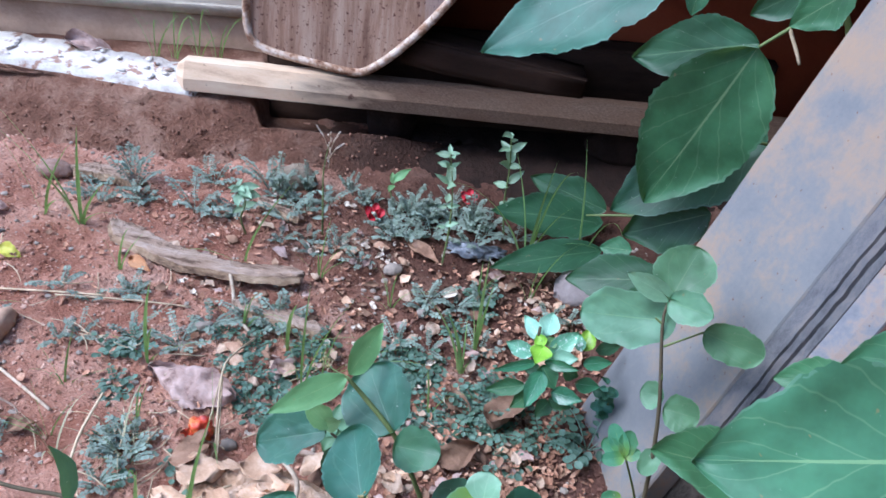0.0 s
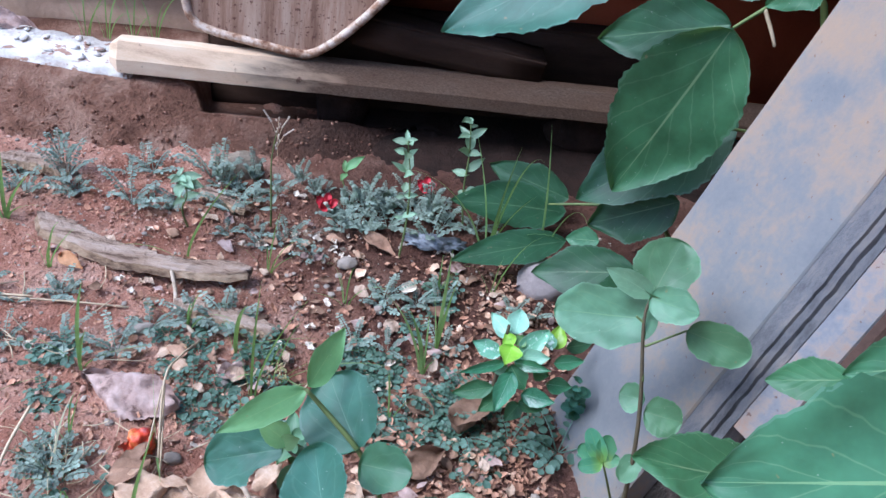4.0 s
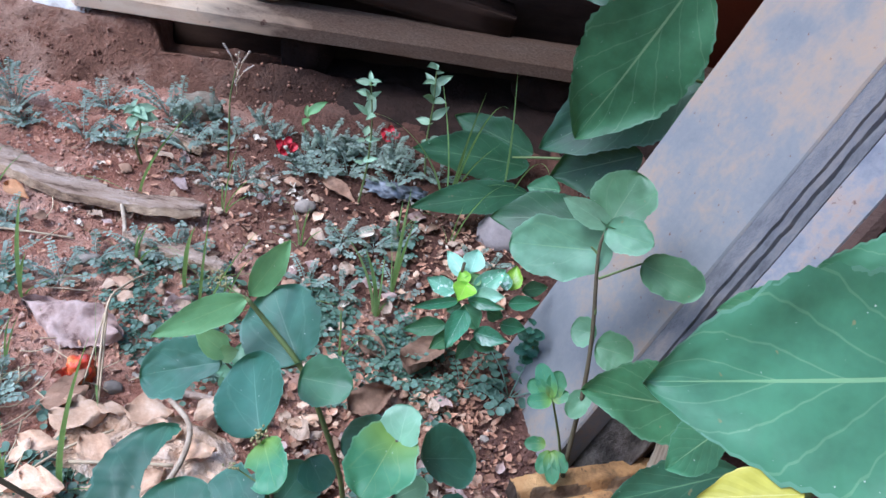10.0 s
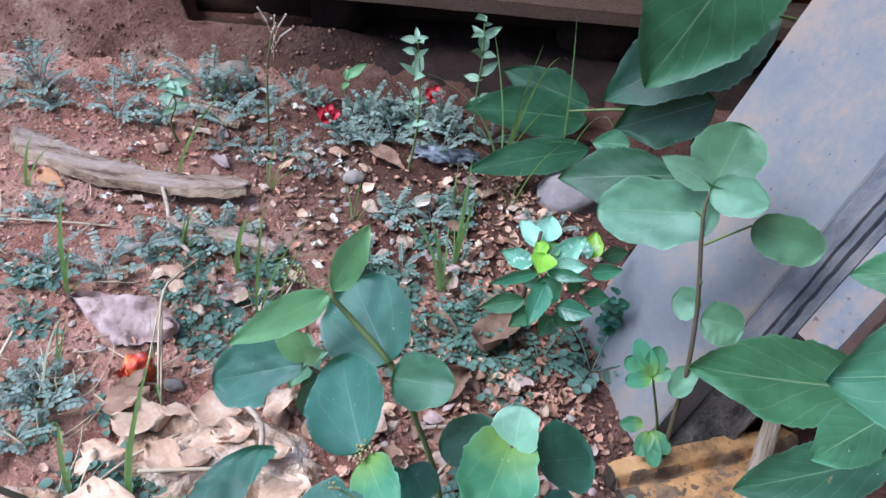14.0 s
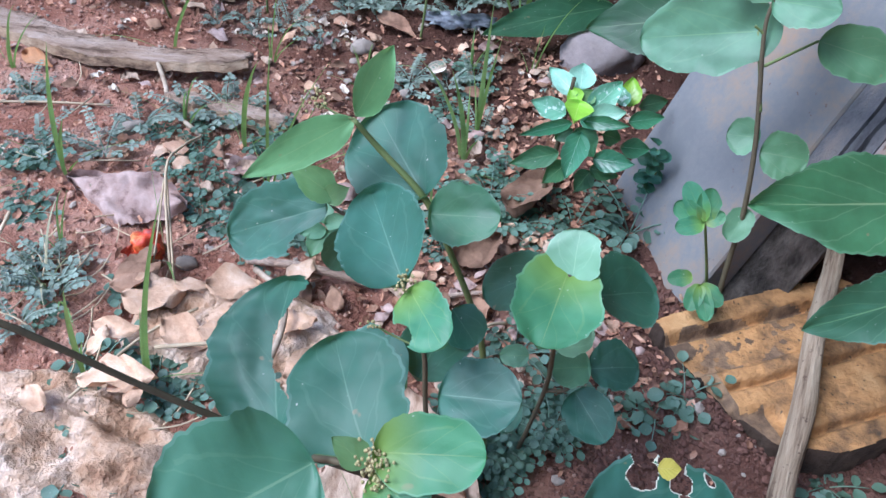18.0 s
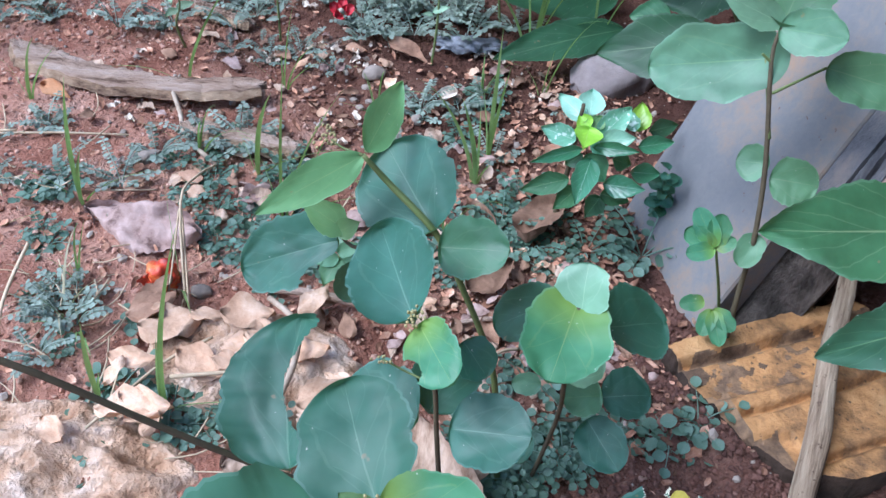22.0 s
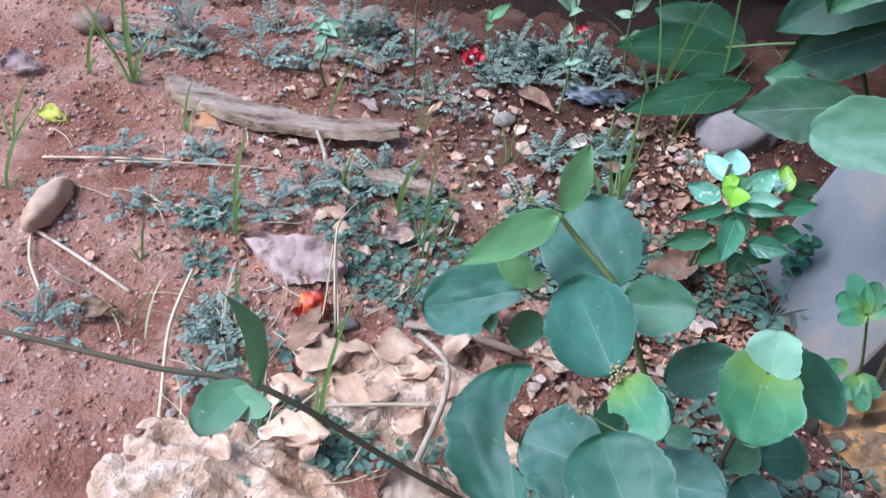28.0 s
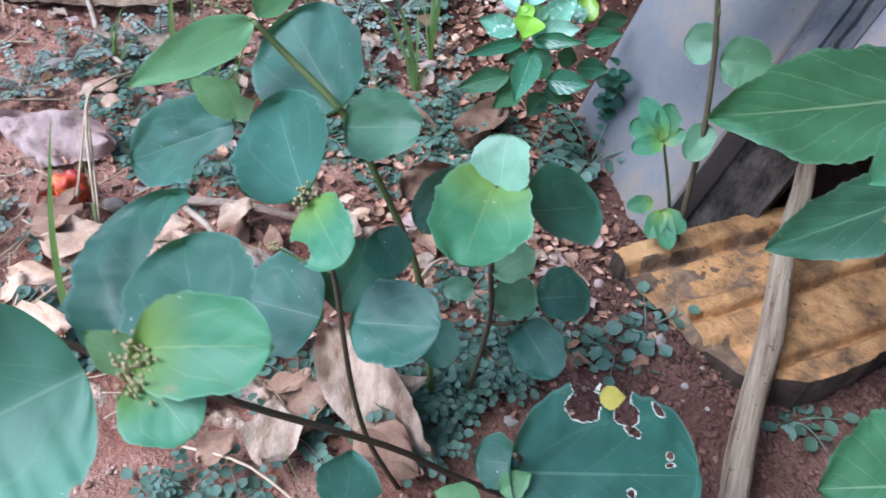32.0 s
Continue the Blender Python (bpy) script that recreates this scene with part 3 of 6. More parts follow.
        v.co = Vector((p.x * c - p.y * s, p.x * s + p.y * c, p.z)) + Vector(at)
    return bm


def prism_bm(outline, z0, z1, bevel=0.003, rough=0.0):
    """A slab from an outline of (x, y), with broken edges."""
    bm = bmesh.new()
    lo = [bm.verts.new((x, y, z0)) for x, y in outline]
    hi = [bm.verts.new((x, y, z1)) for x, y in outline]
    bm.faces.new(lo[::-1])
    bm.faces.new(hi)
    n = len(outline)
    for k in range(n):
        bm.faces.new((lo[k], lo[(k + 1) % n], hi[(k + 1) % n], hi[k]))
    if bevel:
        bmesh.ops.bevel(bm, geom=bm.edges[:], offset=bevel, segments=2, affect="EDGES")
    return bm


def box_bm(x0, x1, y0, y1, z0, z1, bevel=0.003):
    return prism_bm(((x0, y0), (x1, y0), (x1, y1), (x0, y1)), z0, z1, bevel)


def crumple(bm, amount, freq, seed=0.0, cuts=0):
    if cuts:
        bmesh.ops.subdivide_edges(bm, edges=bm.edges[:], cuts=cuts, use_grid_fill=True)
    bm.normal_update()
    for v in bm.verts:
        v.co += v.normal * amount * (noise.noise(v.co * freq + Vector((seed, seed, 0))) + 0.5 * noise.noise(v.co * freq * 2.7 + Vector((0, seed, 1))))
    return bm


def set_at(bm, m):
    bmesh.ops.transform(bm, matrix=m, verts=bm.verts)
    return bm

# ---- ground ----
def ground_sheet():
    """One sheet of soil: fine near the plants, wide cells out to the horizon."""
    def line(lo, hi, step, out):
        mid = list(np.arange(lo, hi + 1e-6, step))
        return [lo - d for d in reversed(out)] + mid + [hi + d for d in out]
    out = (0.06, 0.16, 0.35, 0.8, 2, 6, 20, 80, 300)
    xs, ys = line(-0.95, 0.62, 0.0065, out), line(0.33, 1.5, 0.0065, out)
    verts = [(x, y, ground_z(x, y)) for y in ys for x in xs]
    w = len(xs)
    faces = [(r * w + c, r * w + c + 1, (r + 1) * w + c + 1, (r + 1) * w + c) for r in range(len(ys) - 1) for c in range(w - 1)]
    me = bpy.data.meshes.new("ground")
    me.from_pydata(verts, [], faces)
    me.polygons.foreach_set("use_smooth", [True] * len(faces))
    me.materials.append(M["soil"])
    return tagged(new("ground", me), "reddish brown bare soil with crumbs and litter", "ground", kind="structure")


ground_sheet()

# the kerb runs slantwise behind the plants: its own axes
KERB = Matrix.Translation((-0.6, 1.275, 0)) @ Matrix.Rotation(radians(13), 4, "Z")
# the timber lies on it at its own slant, and the mortar runs on from its end
TIMBER = Matrix.Translation((-0.588, 1.326, 0)) @ Matrix.Rotation(radians(9.7), 4, "Z")
MORTAR = Matrix.Translation((-0.590, 1.322, 0)) @ Matrix.Rotation(radians(1.5), 4, "Z")

bm = bmesh.new()
nx, nz = 260, 22
rows = []
for k in range(nz + 1):
    f = k / nz
    row = []
    for i in range(nx + 1):
        x = -1.3 + 2.9 * i / nx
        low = max(0, min(1, (x - 0.146) / 0.014))
        gone = max(0.0, min(1.0, (x - 0.34) / 0.26))
        gone = gone * gone * (3 - 2 * gone)
        top = 0.080 - 0.036 * low - 0.050 * gone
        z = -0.02 + (top + 0.02) * f
        lip = 0.013 + (1 - low) * (0.026 + 0.22 * max(0.0, -x)) + 0.06 * gone
        y = -0.078 + (lip + 0.078) * f ** 0.8 + 0.014 * noise.noise((x * 9, z * 20, 1)) + 0.008 * noise.noise((x * 34, z * 50, 4)) + 0.004 * noise.noise((x * 90, z * 120, 6))
        row.append(bm.verts.new((x, y, z)))
    rows.append(row)
face = [[v.co.copy() for v in r] for r in rows]
for back in (0.085, 0.14, 0.30):
    rows.append([bm.verts.new((v.co.x, back, v.co.z - 0.040 * max(0, min(1, (v.co.x - 0.146) / 0.014)) + 0.006 * noise.noise((v.co.x * 12, back * 12, 0)))) for v in rows[nz]])
for a, b in zip(rows, rows[1:]):
    for i in range(nx):
        bm.faces.new((a[i], a[i + 1], b[i + 1], b[i]))
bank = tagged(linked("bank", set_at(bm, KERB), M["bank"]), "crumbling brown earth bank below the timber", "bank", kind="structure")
rng = random.Random(17)
bm = bmesh.new()
for k in range(1100):
    r, i = face[min(nz, int(abs(rng.gauss(0, 0.45)) * nz))], int(rng.uniform(0.22, 0.66) * nx)
    g = 0.0022 + 0.0055 * rng.random() ** 3
    lump_bm(r[i] + Vector((rng.uniform(-0.006, 0.006), -0.001, rng.uniform(-0.002, 0.002))), (g * 1.3, g, g), k * 0.7, 0.5, rng.random() * 3, 1, bm=bm)
tagged(linked("bank_crumbs", set_at(bm, KERB), M["bank_crumb"]), "loose brown crumbs of earth on the bank", "grit", kind="stuff")

# near-black sheet laid in the hollow to stand in for its shade
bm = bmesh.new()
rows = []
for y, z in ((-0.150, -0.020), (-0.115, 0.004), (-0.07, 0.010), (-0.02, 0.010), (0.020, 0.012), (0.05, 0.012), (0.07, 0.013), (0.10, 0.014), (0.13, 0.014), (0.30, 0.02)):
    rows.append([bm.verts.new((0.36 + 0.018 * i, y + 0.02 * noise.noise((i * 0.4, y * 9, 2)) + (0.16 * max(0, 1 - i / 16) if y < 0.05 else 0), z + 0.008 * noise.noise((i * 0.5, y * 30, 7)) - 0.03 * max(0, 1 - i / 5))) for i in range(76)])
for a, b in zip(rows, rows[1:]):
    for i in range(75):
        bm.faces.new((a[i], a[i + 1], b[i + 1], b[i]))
tagged(linked("damp_earth", set_at(bm, KERB), M["shade_earth"]), "near-black earth sheet with the hollow's shade in its colour", "ground", kind="structure")

bm = box_bm(-1.3, 0.020, 0.002, 0.115, 0.046, 0.090, 0.004)
bmesh.ops.subdivide_edges(bm, edges=[e for e in bm.edges if e.calc_length() > 0.3], cuts=70, use_grid_fill=True)
crumple(bm, 0.008, 34, 2.0)
kerb = tagged(linked("kerb", set_at(bm, MORTAR), M["mortar"]), "whitish weathered mortar kerb on the bank", "kerb", kind="structure")
bm = bmesh.new()
for k in range(40):
    x, y = -1.0 + 0.99 * random.random(), 0.02 + 0.08 * random.random()
    lump_bm((x, y, 0.092), (0.010 + 0.022 * random.random(), 0.008 + 0.012 * random.random(), 0.005), k * 1.7, 0.6, random.random() * 3, 1, bm=bm)
tagged(linked("mortar_crumbs", set_at(bm, MORTAR), M["mortar"]), "loose white mortar crumbs lying on the kerb", "rubble", kind="stuff")

bm = box_bm(-1.6, 0.36, 0.26, 0.50, -0.02, 0.150, 0.006)
bmesh.ops.subdivide_edges(bm, edges=[e for e in bm.edges if e.calc_length() > 0.3], cuts=50, use_grid_fill=True)
tagged(linked("step_wall", set_at(crumple(bm, 0.006, 14, 5.0), KERB), M["brown_wall"]), "low brown plastered step behind the kerb", "wall", kind="structure")
bm = box_bm(-1.6, 0.36, 0.245, 0.52, 0.152, 0.178, 0.005)
tagged(linked("step_cap", set_at(bm, KERB), M["concrete"]), "pale concrete cap on the low step", "wall", kind="structure")

# added plain boarding closes the place behind and to one side and dims the corner
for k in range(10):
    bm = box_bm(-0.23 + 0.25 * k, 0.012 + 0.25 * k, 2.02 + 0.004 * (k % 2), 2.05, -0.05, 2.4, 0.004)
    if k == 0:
        wall = tagged(linked("wall_back", bm, M["dark_wood"], False), "dark brown board wall added to shade the corner", "wall", kind="structure")
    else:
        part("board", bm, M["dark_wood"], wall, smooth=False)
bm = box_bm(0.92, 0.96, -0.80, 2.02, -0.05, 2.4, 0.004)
tagged(linked("wall_side", bm, M["dark_wood"], False), "dark brown board wall added to shade the corner", "wall", kind="structure")

# unseen wall added to cut low light from the front
bm = box_bm(-2.6, 0.96, -2.26, -2.20, -0.05, 1.45, 0.004)
tagged(linked("wall_front", bm, M["brown_wall"], False), "unseen plain brown wall added to block front light", "wall", kind="structure")
# unseen boards added overhead only to shade the right side and back corner
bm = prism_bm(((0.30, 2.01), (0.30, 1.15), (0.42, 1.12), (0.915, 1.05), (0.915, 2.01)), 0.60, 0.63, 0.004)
shade_boards = box_bm(0.26, 0.915, -0.80, 1.30, 1.16, 1.19, 0.004)
tagged(linked("ceiling", shade_boards, M["dark_wood"], False), "unseen dark boards added overhead to dim the right side", "ceiling", kind="structure")
tagged(linked("ceiling_low", bm, M["dark_wood"], False), "unseen dark boards added low over the back corner for shade", "ceiling", kind="structure")

# ---- timber, tub and boards on the kerb ----
batten = thing("timber_batten", TIMBER @ Vector((0.5, 0.03, 0.09)), "pale sawn timber batten with chamfered edges on the kerb", "timber")
prof = ((0.022, 0.0), (0.062, 0.0), (0.074, 0.012), (0.074, 0.036), (0.060, 0.052), (0.034, 0.052), (0.016, 0.026), (0.014, 0.004))
bm = bmesh.new()
secs = []
for i in range(62):
    x = 1.40 * max(0, i - 1) / 60
    shrink = 1.0 if i else 0.55
    if i == 0:
        x -= 0.016
    secs.append([bm.verts.new((x, 0.044 + (y - 0.044) * shrink - 0.02 + 0.0012 * noise.noise((x * 30, y * 90, 1)), 0.088 + 0.026 + (z - 0.026) * shrink + 0.0012 * noise.noise((x * 28, z * 90, 7)))) for y, z in prof])
for a, b in zip(secs, secs[1:]):
    for j in range(8):
        bm.faces.new((a[j], b[j], b[(j + 1) % 8], a[(j + 1) % 8]))
bm.faces.new(secs[-1][::-1])
cap = bmesh.new()
cap.faces.new([cap.verts.new(v.co) for v in secs[0]])
part("sawn_end", set_at(cap, TIMBER), M["end_grain"], batten, "pale bluish sawn end")
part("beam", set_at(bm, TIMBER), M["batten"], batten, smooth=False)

# props coloured near-black so they sink into the hollow's painted shade
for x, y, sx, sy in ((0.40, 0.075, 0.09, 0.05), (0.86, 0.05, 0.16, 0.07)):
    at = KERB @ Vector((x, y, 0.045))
    tagged(linked("support_stone", lump_bm(at, (sx, sy, 0.105), x * 9, 0.3, 0.3, 3), M["shade_earth"]), "stone propping up the timber, darkened for the hollow's shade", "stone")

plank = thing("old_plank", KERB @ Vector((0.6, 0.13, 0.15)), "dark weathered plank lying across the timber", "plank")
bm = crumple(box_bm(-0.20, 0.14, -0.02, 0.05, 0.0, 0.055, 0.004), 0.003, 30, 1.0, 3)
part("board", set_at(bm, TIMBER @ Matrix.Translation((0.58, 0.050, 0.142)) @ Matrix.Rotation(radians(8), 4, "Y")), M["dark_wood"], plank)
# added plank that closes the back of the hollow to keep it dark
plank = thing("old_plank", KERB @ Vector((0.7, 0.2, 0.09)), "dark weathered plank added behind the timber to darken the hollow", "plank")
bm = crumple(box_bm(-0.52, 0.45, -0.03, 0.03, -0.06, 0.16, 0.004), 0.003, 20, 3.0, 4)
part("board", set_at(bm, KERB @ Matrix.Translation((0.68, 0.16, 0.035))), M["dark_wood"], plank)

# unseen shelf added above the hollow to hold light off it
shelf = thing("shelf_board", (0.3, 1.70, 0.43), "unseen dark shelf board added to shade the corner", "shelf")
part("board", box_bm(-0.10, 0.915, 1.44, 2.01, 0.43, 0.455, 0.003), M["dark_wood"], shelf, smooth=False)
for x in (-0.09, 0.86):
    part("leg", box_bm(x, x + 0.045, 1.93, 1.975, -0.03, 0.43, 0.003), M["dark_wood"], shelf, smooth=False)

panel = thing("orange_panel", (0.3, 1.72, 0), "faded orange-red painted panel leaning in the shade", "panel")
bm = set_at(box_bm(-0.62, 0.5, -0.01, 0.01, 0, 0.40, 0.003), Matrix.Translation((0.28, 1.66, 0.01)) @ Matrix.Rotation(radians(-8), 4, "X"))
part("sheet", bm, M["orange"], panel)

# rusty tub: its front is a bowed sheet inside a rolled rim
tub = thing("metal_tub", (-0.29, 1.44, 0.15), "rusty tilted metal tub with a rolled rim on the timber", "tub")
# the top above 0.62 is an unseen extension that shades timber and hollow
edge_xz = ((-0.480, 1.02), (-0.470, 0.62), (-0.458, 0.30), (-0.455, 0.235), (-0.440, 0.209), (-0.405, 0.199), (-0.33, 0.193), (-0.275, 0.189), (-0.245, 0.196), (-0.205, 0.228), (-0.155, 0.282), (-0.105, 0.350), (-0.03, 0.46), (0.06, 0.62), (0.17, 0.82), (0.27, 1.02))
rim_pts = [Vector((1.066 * x - 0.0068, 1.394 + 0.10 * (z - 0.19), 1.066 * z - 0.0510)) for x, z in edge_xz]
part("rim", tube_bm(rim_pts, 0.0075, 10), M["rust_rim"], tub, "worn rusty rolled rim")
bm = bmesh.new()
fine = []
for a, b in zip(rim_pts, rim_pts[1:]):
    fine += [a.lerp(b, k / 5) for k in range(5)]
fine.append(rim_pts[-1])
mid = Vector((-0.24, 1.47, 1.02))
rings = []
for k in range(9):
    f = k / 8
    rings.append([bm.verts.new(p.lerp(mid, f) + Vector((0, 0.035 * math.sin(math.pi * f * 0.5) + 0.003 * noise.noise(p * 25 + Vector((f * 9, 0, 0))), 0))) for p in fine])
for a, b in zip(rings, rings[1:]):
    for i in range(len(fine) - 1):
        bm.faces.new((a[i], a[i + 1], b[i + 1], b[i]))
part("front", bm, M["rust"], tub)
bm = bmesh.new()
wall = [[bm.verts.new((p.x * (1 - 0.1 * k) - 0.03 * k, p.y + 0.115 * k, p.z + 0.012 * k)) for p in fine] for k in range(5)]
for a, b in zip(wall, wall[1:]):
    for i in range(len(fine) - 1):
        bm.faces.new((a[i], b[i], b[i + 1], a[i + 1]))
part("shell", bm, M["rust"], tub)

# ---- the leaning post ----
post = thing("leaning_post", (0.25, 0.80, 0), "grey weathered post with rust stains and a grooved edge", "post")
FOOT, RISE, ACROSS = Vector((0.189, 0.852, 0)), Vector((0.3125, 0.21, 0.926)).normalized(), Vector((0.367, -0.925, 0.088))
ACROSS = (ACROSS - RISE * ACROSS.dot(RISE)).normalized()
FACE = ACROSS.cross(RISE).normalized()
if FACE.x > 0:
    FACE = -FACE


def post_strip(name, section, material, label="", low=-0.10, high=1.15):
    """One face of the post along its whole length, from its cross-section (across, out)."""
    bm = bmesh.new()
    steps = 150 if "groove" in name else 46
    rings = []
    for i in range(steps + 1):
        r = low + (high - low) * i / steps
        rag = 0.0007 * noise.noise((r * 38, 7, 1)) + 0.0010 * noise.noise((r * 90, 2, 5)) if "groove" in name else 0.0
        rings.append([bm.verts.new(FOOT + RISE * r + ACROSS * (a + (rag if 0.191 < a < 0.206 else 0)) + FACE * (o * (1 + 0.25 * noise.noise((r * 50, a * 90, 9)) * ("groove" in name and 0.191 < a < 0.206)) + 0.0015 * noise.noise((r * 14, a * 40, 3)))) for a, o in section])
    n = len(section)
    for a, b in zip(rings, rings[1:]):
        for j in range(n):
            bm.faces.new((a[j], a[(j + 1) % n], b[(j + 1) % n], b[j]))
    bm.faces.new(rings[0])
    bm.faces.new(rings[-1][::-1])
    bmesh.ops.recalc_face_normals(bm, faces=bm.faces)
    return part(name, bm, material, post, label, smooth=False)


post_strip("front_face", ((0.003, 0), (0.0, -0.004), (0.0, -0.03), (0.06, -0.03), (0.172, -0.03), (0.174, -0.002), (0.172, 0), (0.12, 0.0005), (0.06, 0.0005)), M["post"])
post_strip("grooved_edge", ((0.1745, -0.002), (0.1925, -0.005), (0.1932, -0.012), (0.1945, -0.012), (0.1952, -0.006), (0.2005, -0.009), (0.2012, -0.016), (0.2028, -0.016), (0.2035, -0.011), (0.210, -0.015), (0.210, -0.04), (0.1745, -0.03)), M["post_edge"], "dark grooved edge strip", 0.135)
post_strip("side_face", ((0.2105, -0.016), (0.228, -0.022), (0.240, -0.028), (0.241, -0.032), (0.238, -0.050), (0.2105, -0.045)), M["post_side"], "", 0.19)
post_strip("rusty_lip", ((0.2415, -0.029), (0.247, -0.034), (0.251, -0.042), (0.249, -0.056), (0.2415, -0.052)), M["rust_lip"], "dark rusty lower lip", 0.19)
post_strip("back_flange", ((0.02, -0.031), (0.20, -0.0455), (0.244, -0.061), (0.235, -0.10), (0.02, -0.09)), M["post_edge"], "", 0.20)
post_strip("rotten_core", ((0.02, -0.031), (0.165, -0.031), (0.185, -0.040), (0.205, -0.062), (0.19, -0.09), (0.03, -0.09)), M["rotten"], "grey-brown rotten inside of the post", -0.10, 0.30)

# ---- yellow slab with its stick ----
slab = thing("painted_slab", (0.32, 0.62, 0), "broken concrete slab with worn yellow paint and ridges", "slab")
rim = ((0.207, 0.642), (0.226, 0.607), (0.239, 0.588), (0.249, 0.578), (0.262, 0.560), (0.294, 0.537), (0.318, 0.529), (0.347, 0.532), (0.392, 0.552), (0.440, 0.585), (0.452, 0.640), (0.430, 0.700), (0.385, 0.722), (0.368, 0.716))
ax, ay = Vector((0.908, 0.418, 0)), Vector((-0.418, 0.908, 0))


def inside(x, y):
    hit = False
    for (x0, y0), (x1, y1) in zip(rim, rim[1:] + rim[:1]):
        if (y0 > y) != (y1 > y) and x < (x1 - x0) * (y - y0) / (y1 - y0) + x0:
            hit = not hit
    return hit


bm = bmesh.new()
grid = {}
for i in range(196):
    for j in range(164):
        a, q = -0.01 + 0.00128 * i, -0.085 + 0.00128 * j
        p = Vector((0.222, 0.560, 0)) + ax * a + ay * q
        if not inside(p.x + 0.003 * noise.noise((a * 60, q * 60, 0)), p.y + 0.003 * noise.noise((a * 60, q * 60, 9))):
            continue
        wob = 0.003 * noise.noise((a * 18, 3, 0))
        z = 0.043 + 0.002 * noise.noise((a * 14, q * 14, 1)) + 0.0012 * noise.noise((a * 70, q * 70, 4))
        # a thin lip along the back, a sunken field, then two flat bars parted by grooves
        for line, start, deep, wide in ((0.058, 0.0, 0.010, 0.0035), (-0.001, 0.045, 0.009, 0.0030), (-0.055, 0.085, 0.009, 0.0030)):
            if a > start:
                z -= deep * min(1, (a - start) / 0.006) * math.exp(-((q - line - wob) / wide) ** 2)
        field = min(1, max(0, (q - wob - 0.014) / 0.004)) * min(1, max(0, (0.060 + wob - q) / 0.004))
        z -= 0.006 * field
        z -= 0.007 * min(1, max(0, (0.044 - a + wob) / 0.006)) * min(1, max(0, (0.012 - q) / 0.006))
        if a < 0.075:
            z -= 0.006 * min(1, max(0, (-0.020 - q + 6 * wob) / 0.006))
        grid[i, j] = bm.verts.new((p.x, p.y, z))
for (i, j), v in list(grid.items()):
    q = [grid.get(k) for k in ((i, j), (i + 1, j), (i + 1, j + 1), (i, j + 1))]
    if all(q):
        bm.faces.new(q)
for f in bm.faces:
    c = f.calc_center_median() - Vector((0.222, 0.560, 0))
    a, q = c.dot(ax), c.dot(ay)
    wear = noise.noise((a * 30, q * 30, 2)) * 0.018 + noise.noise((a * 90, q * 90, 5)) * 0.008
    if a + 0.25 * max(0, q) < 0.024 + wear or (a < 0.065 and q < -0.018 + wear) or abs(q - 0.058) < 0.004 + wear * 0.5 or a < 0.045 and q < 0.012 + wear or 0.015 < q < 0.056 and noise.noise((a * 42, q * 60, 3)) + 0.7 * noise.noise((a * 120, q * 150, 8)) > -0.18 + 4.5 * (a - 0.03):
        f.material_index = 2
open_edges = [e for e in bm.edges if len(e.link_faces) == 1]
low = bmesh.ops.extrude_edge_only(bm, edges=open_edges)["geom"]
for v in [g for g in low if isinstance(g, bmesh.types.BMVert)]:
    v.co.z = -0.012
    v.co.x += 0.004 * noise.noise(v.co * 60)
sides = [g for g in low if isinstance(g, bmesh.types.BMFace)]
for f in sides:
    f.material_index = 1
skirt = list({v for f in sides for v in f.verts})
for _ in range(5):
    bmesh.ops.smooth_vert(bm, verts=skirt, factor=0.5, use_axis_x=True, use_axis_y=True, use_axis_z=False)
bmesh.ops.delete(bm, geom=[v for v in bm.verts if not v.link_faces], context="VERTS")
part("body", bm, [M["yellow"], M["slab_side"], M["bare"]], slab)

stick = thing("grey_stick", (0.31, 0.55, 0.04), "straight dry grey stick lying across the slab", "stick")
start, end = Vector((0.262, 0.385, 0.014)), Vector((0.362, 0.72, 0.099))
way, length = (end - start).normalized(), (end - start).length
bm = tube_bm([(length * k / 8, 0.0015 * math.sin(k * 1.9), 0.0012 * math.cos(k * 2.3)) for k in range(9)], [0.0098, 0.0094, 0.0099, 0.0092, 0.0096, 0.0088, 0.0084, 0.0080, 0.0072], 14)
stem = part("stem", crumple(bm, 0.0006, 90), M["grey_stick"], stick)
across = way.cross(Vector((0, 0, 1))).normalized()
stem.matrix_basis = Matrix.Translation(start) @ Matrix((way, across, way.cross(across))).transposed().to_4x4()

# ---- rocks, stones and bark ----
def flat_rock(name, at, size, seed, material, label, ridge=0.020):
    bm = bmesh.new()
    n = 64
    rows = []
    for i in range(n + 1):
        row = []
        for j in range(n + 1):
            x, y = 2 * i / n - 1, 2 * j / n - 1
            ang = math.atan2(y, x)
            r = math.hypot(x, y) / (0.86 + 0.16 * noise.noise((math.cos(ang) * 1.3, math.sin(ang) * 1.3, seed)))
            h = max(0.0, 1 - r ** 3)
            px, py = at[0] + x * size[0] / 2, at[1] + y * size[1] / 2
            bend = 0.02 * noise.noise((px * 14, py * 14, seed + 3))
            fold = 1.5 * abs(noise.noise((px * 22 + seed, (py + bend) * 40, seed))) + 0.8 * abs(noise.noise(((px + bend) * 55, py * 75 + seed, 2)))
            row.append(bm.verts.new((px, py, -0.014 + size[2] * h ** 0.6 + ridge * (0.5 - fold) * min(1, h * 3))))
        rows.append(row)
    for a, b in zip(rows, rows[1:]):
        for j in range(n):
            bm.faces.new((a[j], b[j], b[j + 1], a[j + 1]))
    return tagged(linked(name, bm, material), label, "rock")


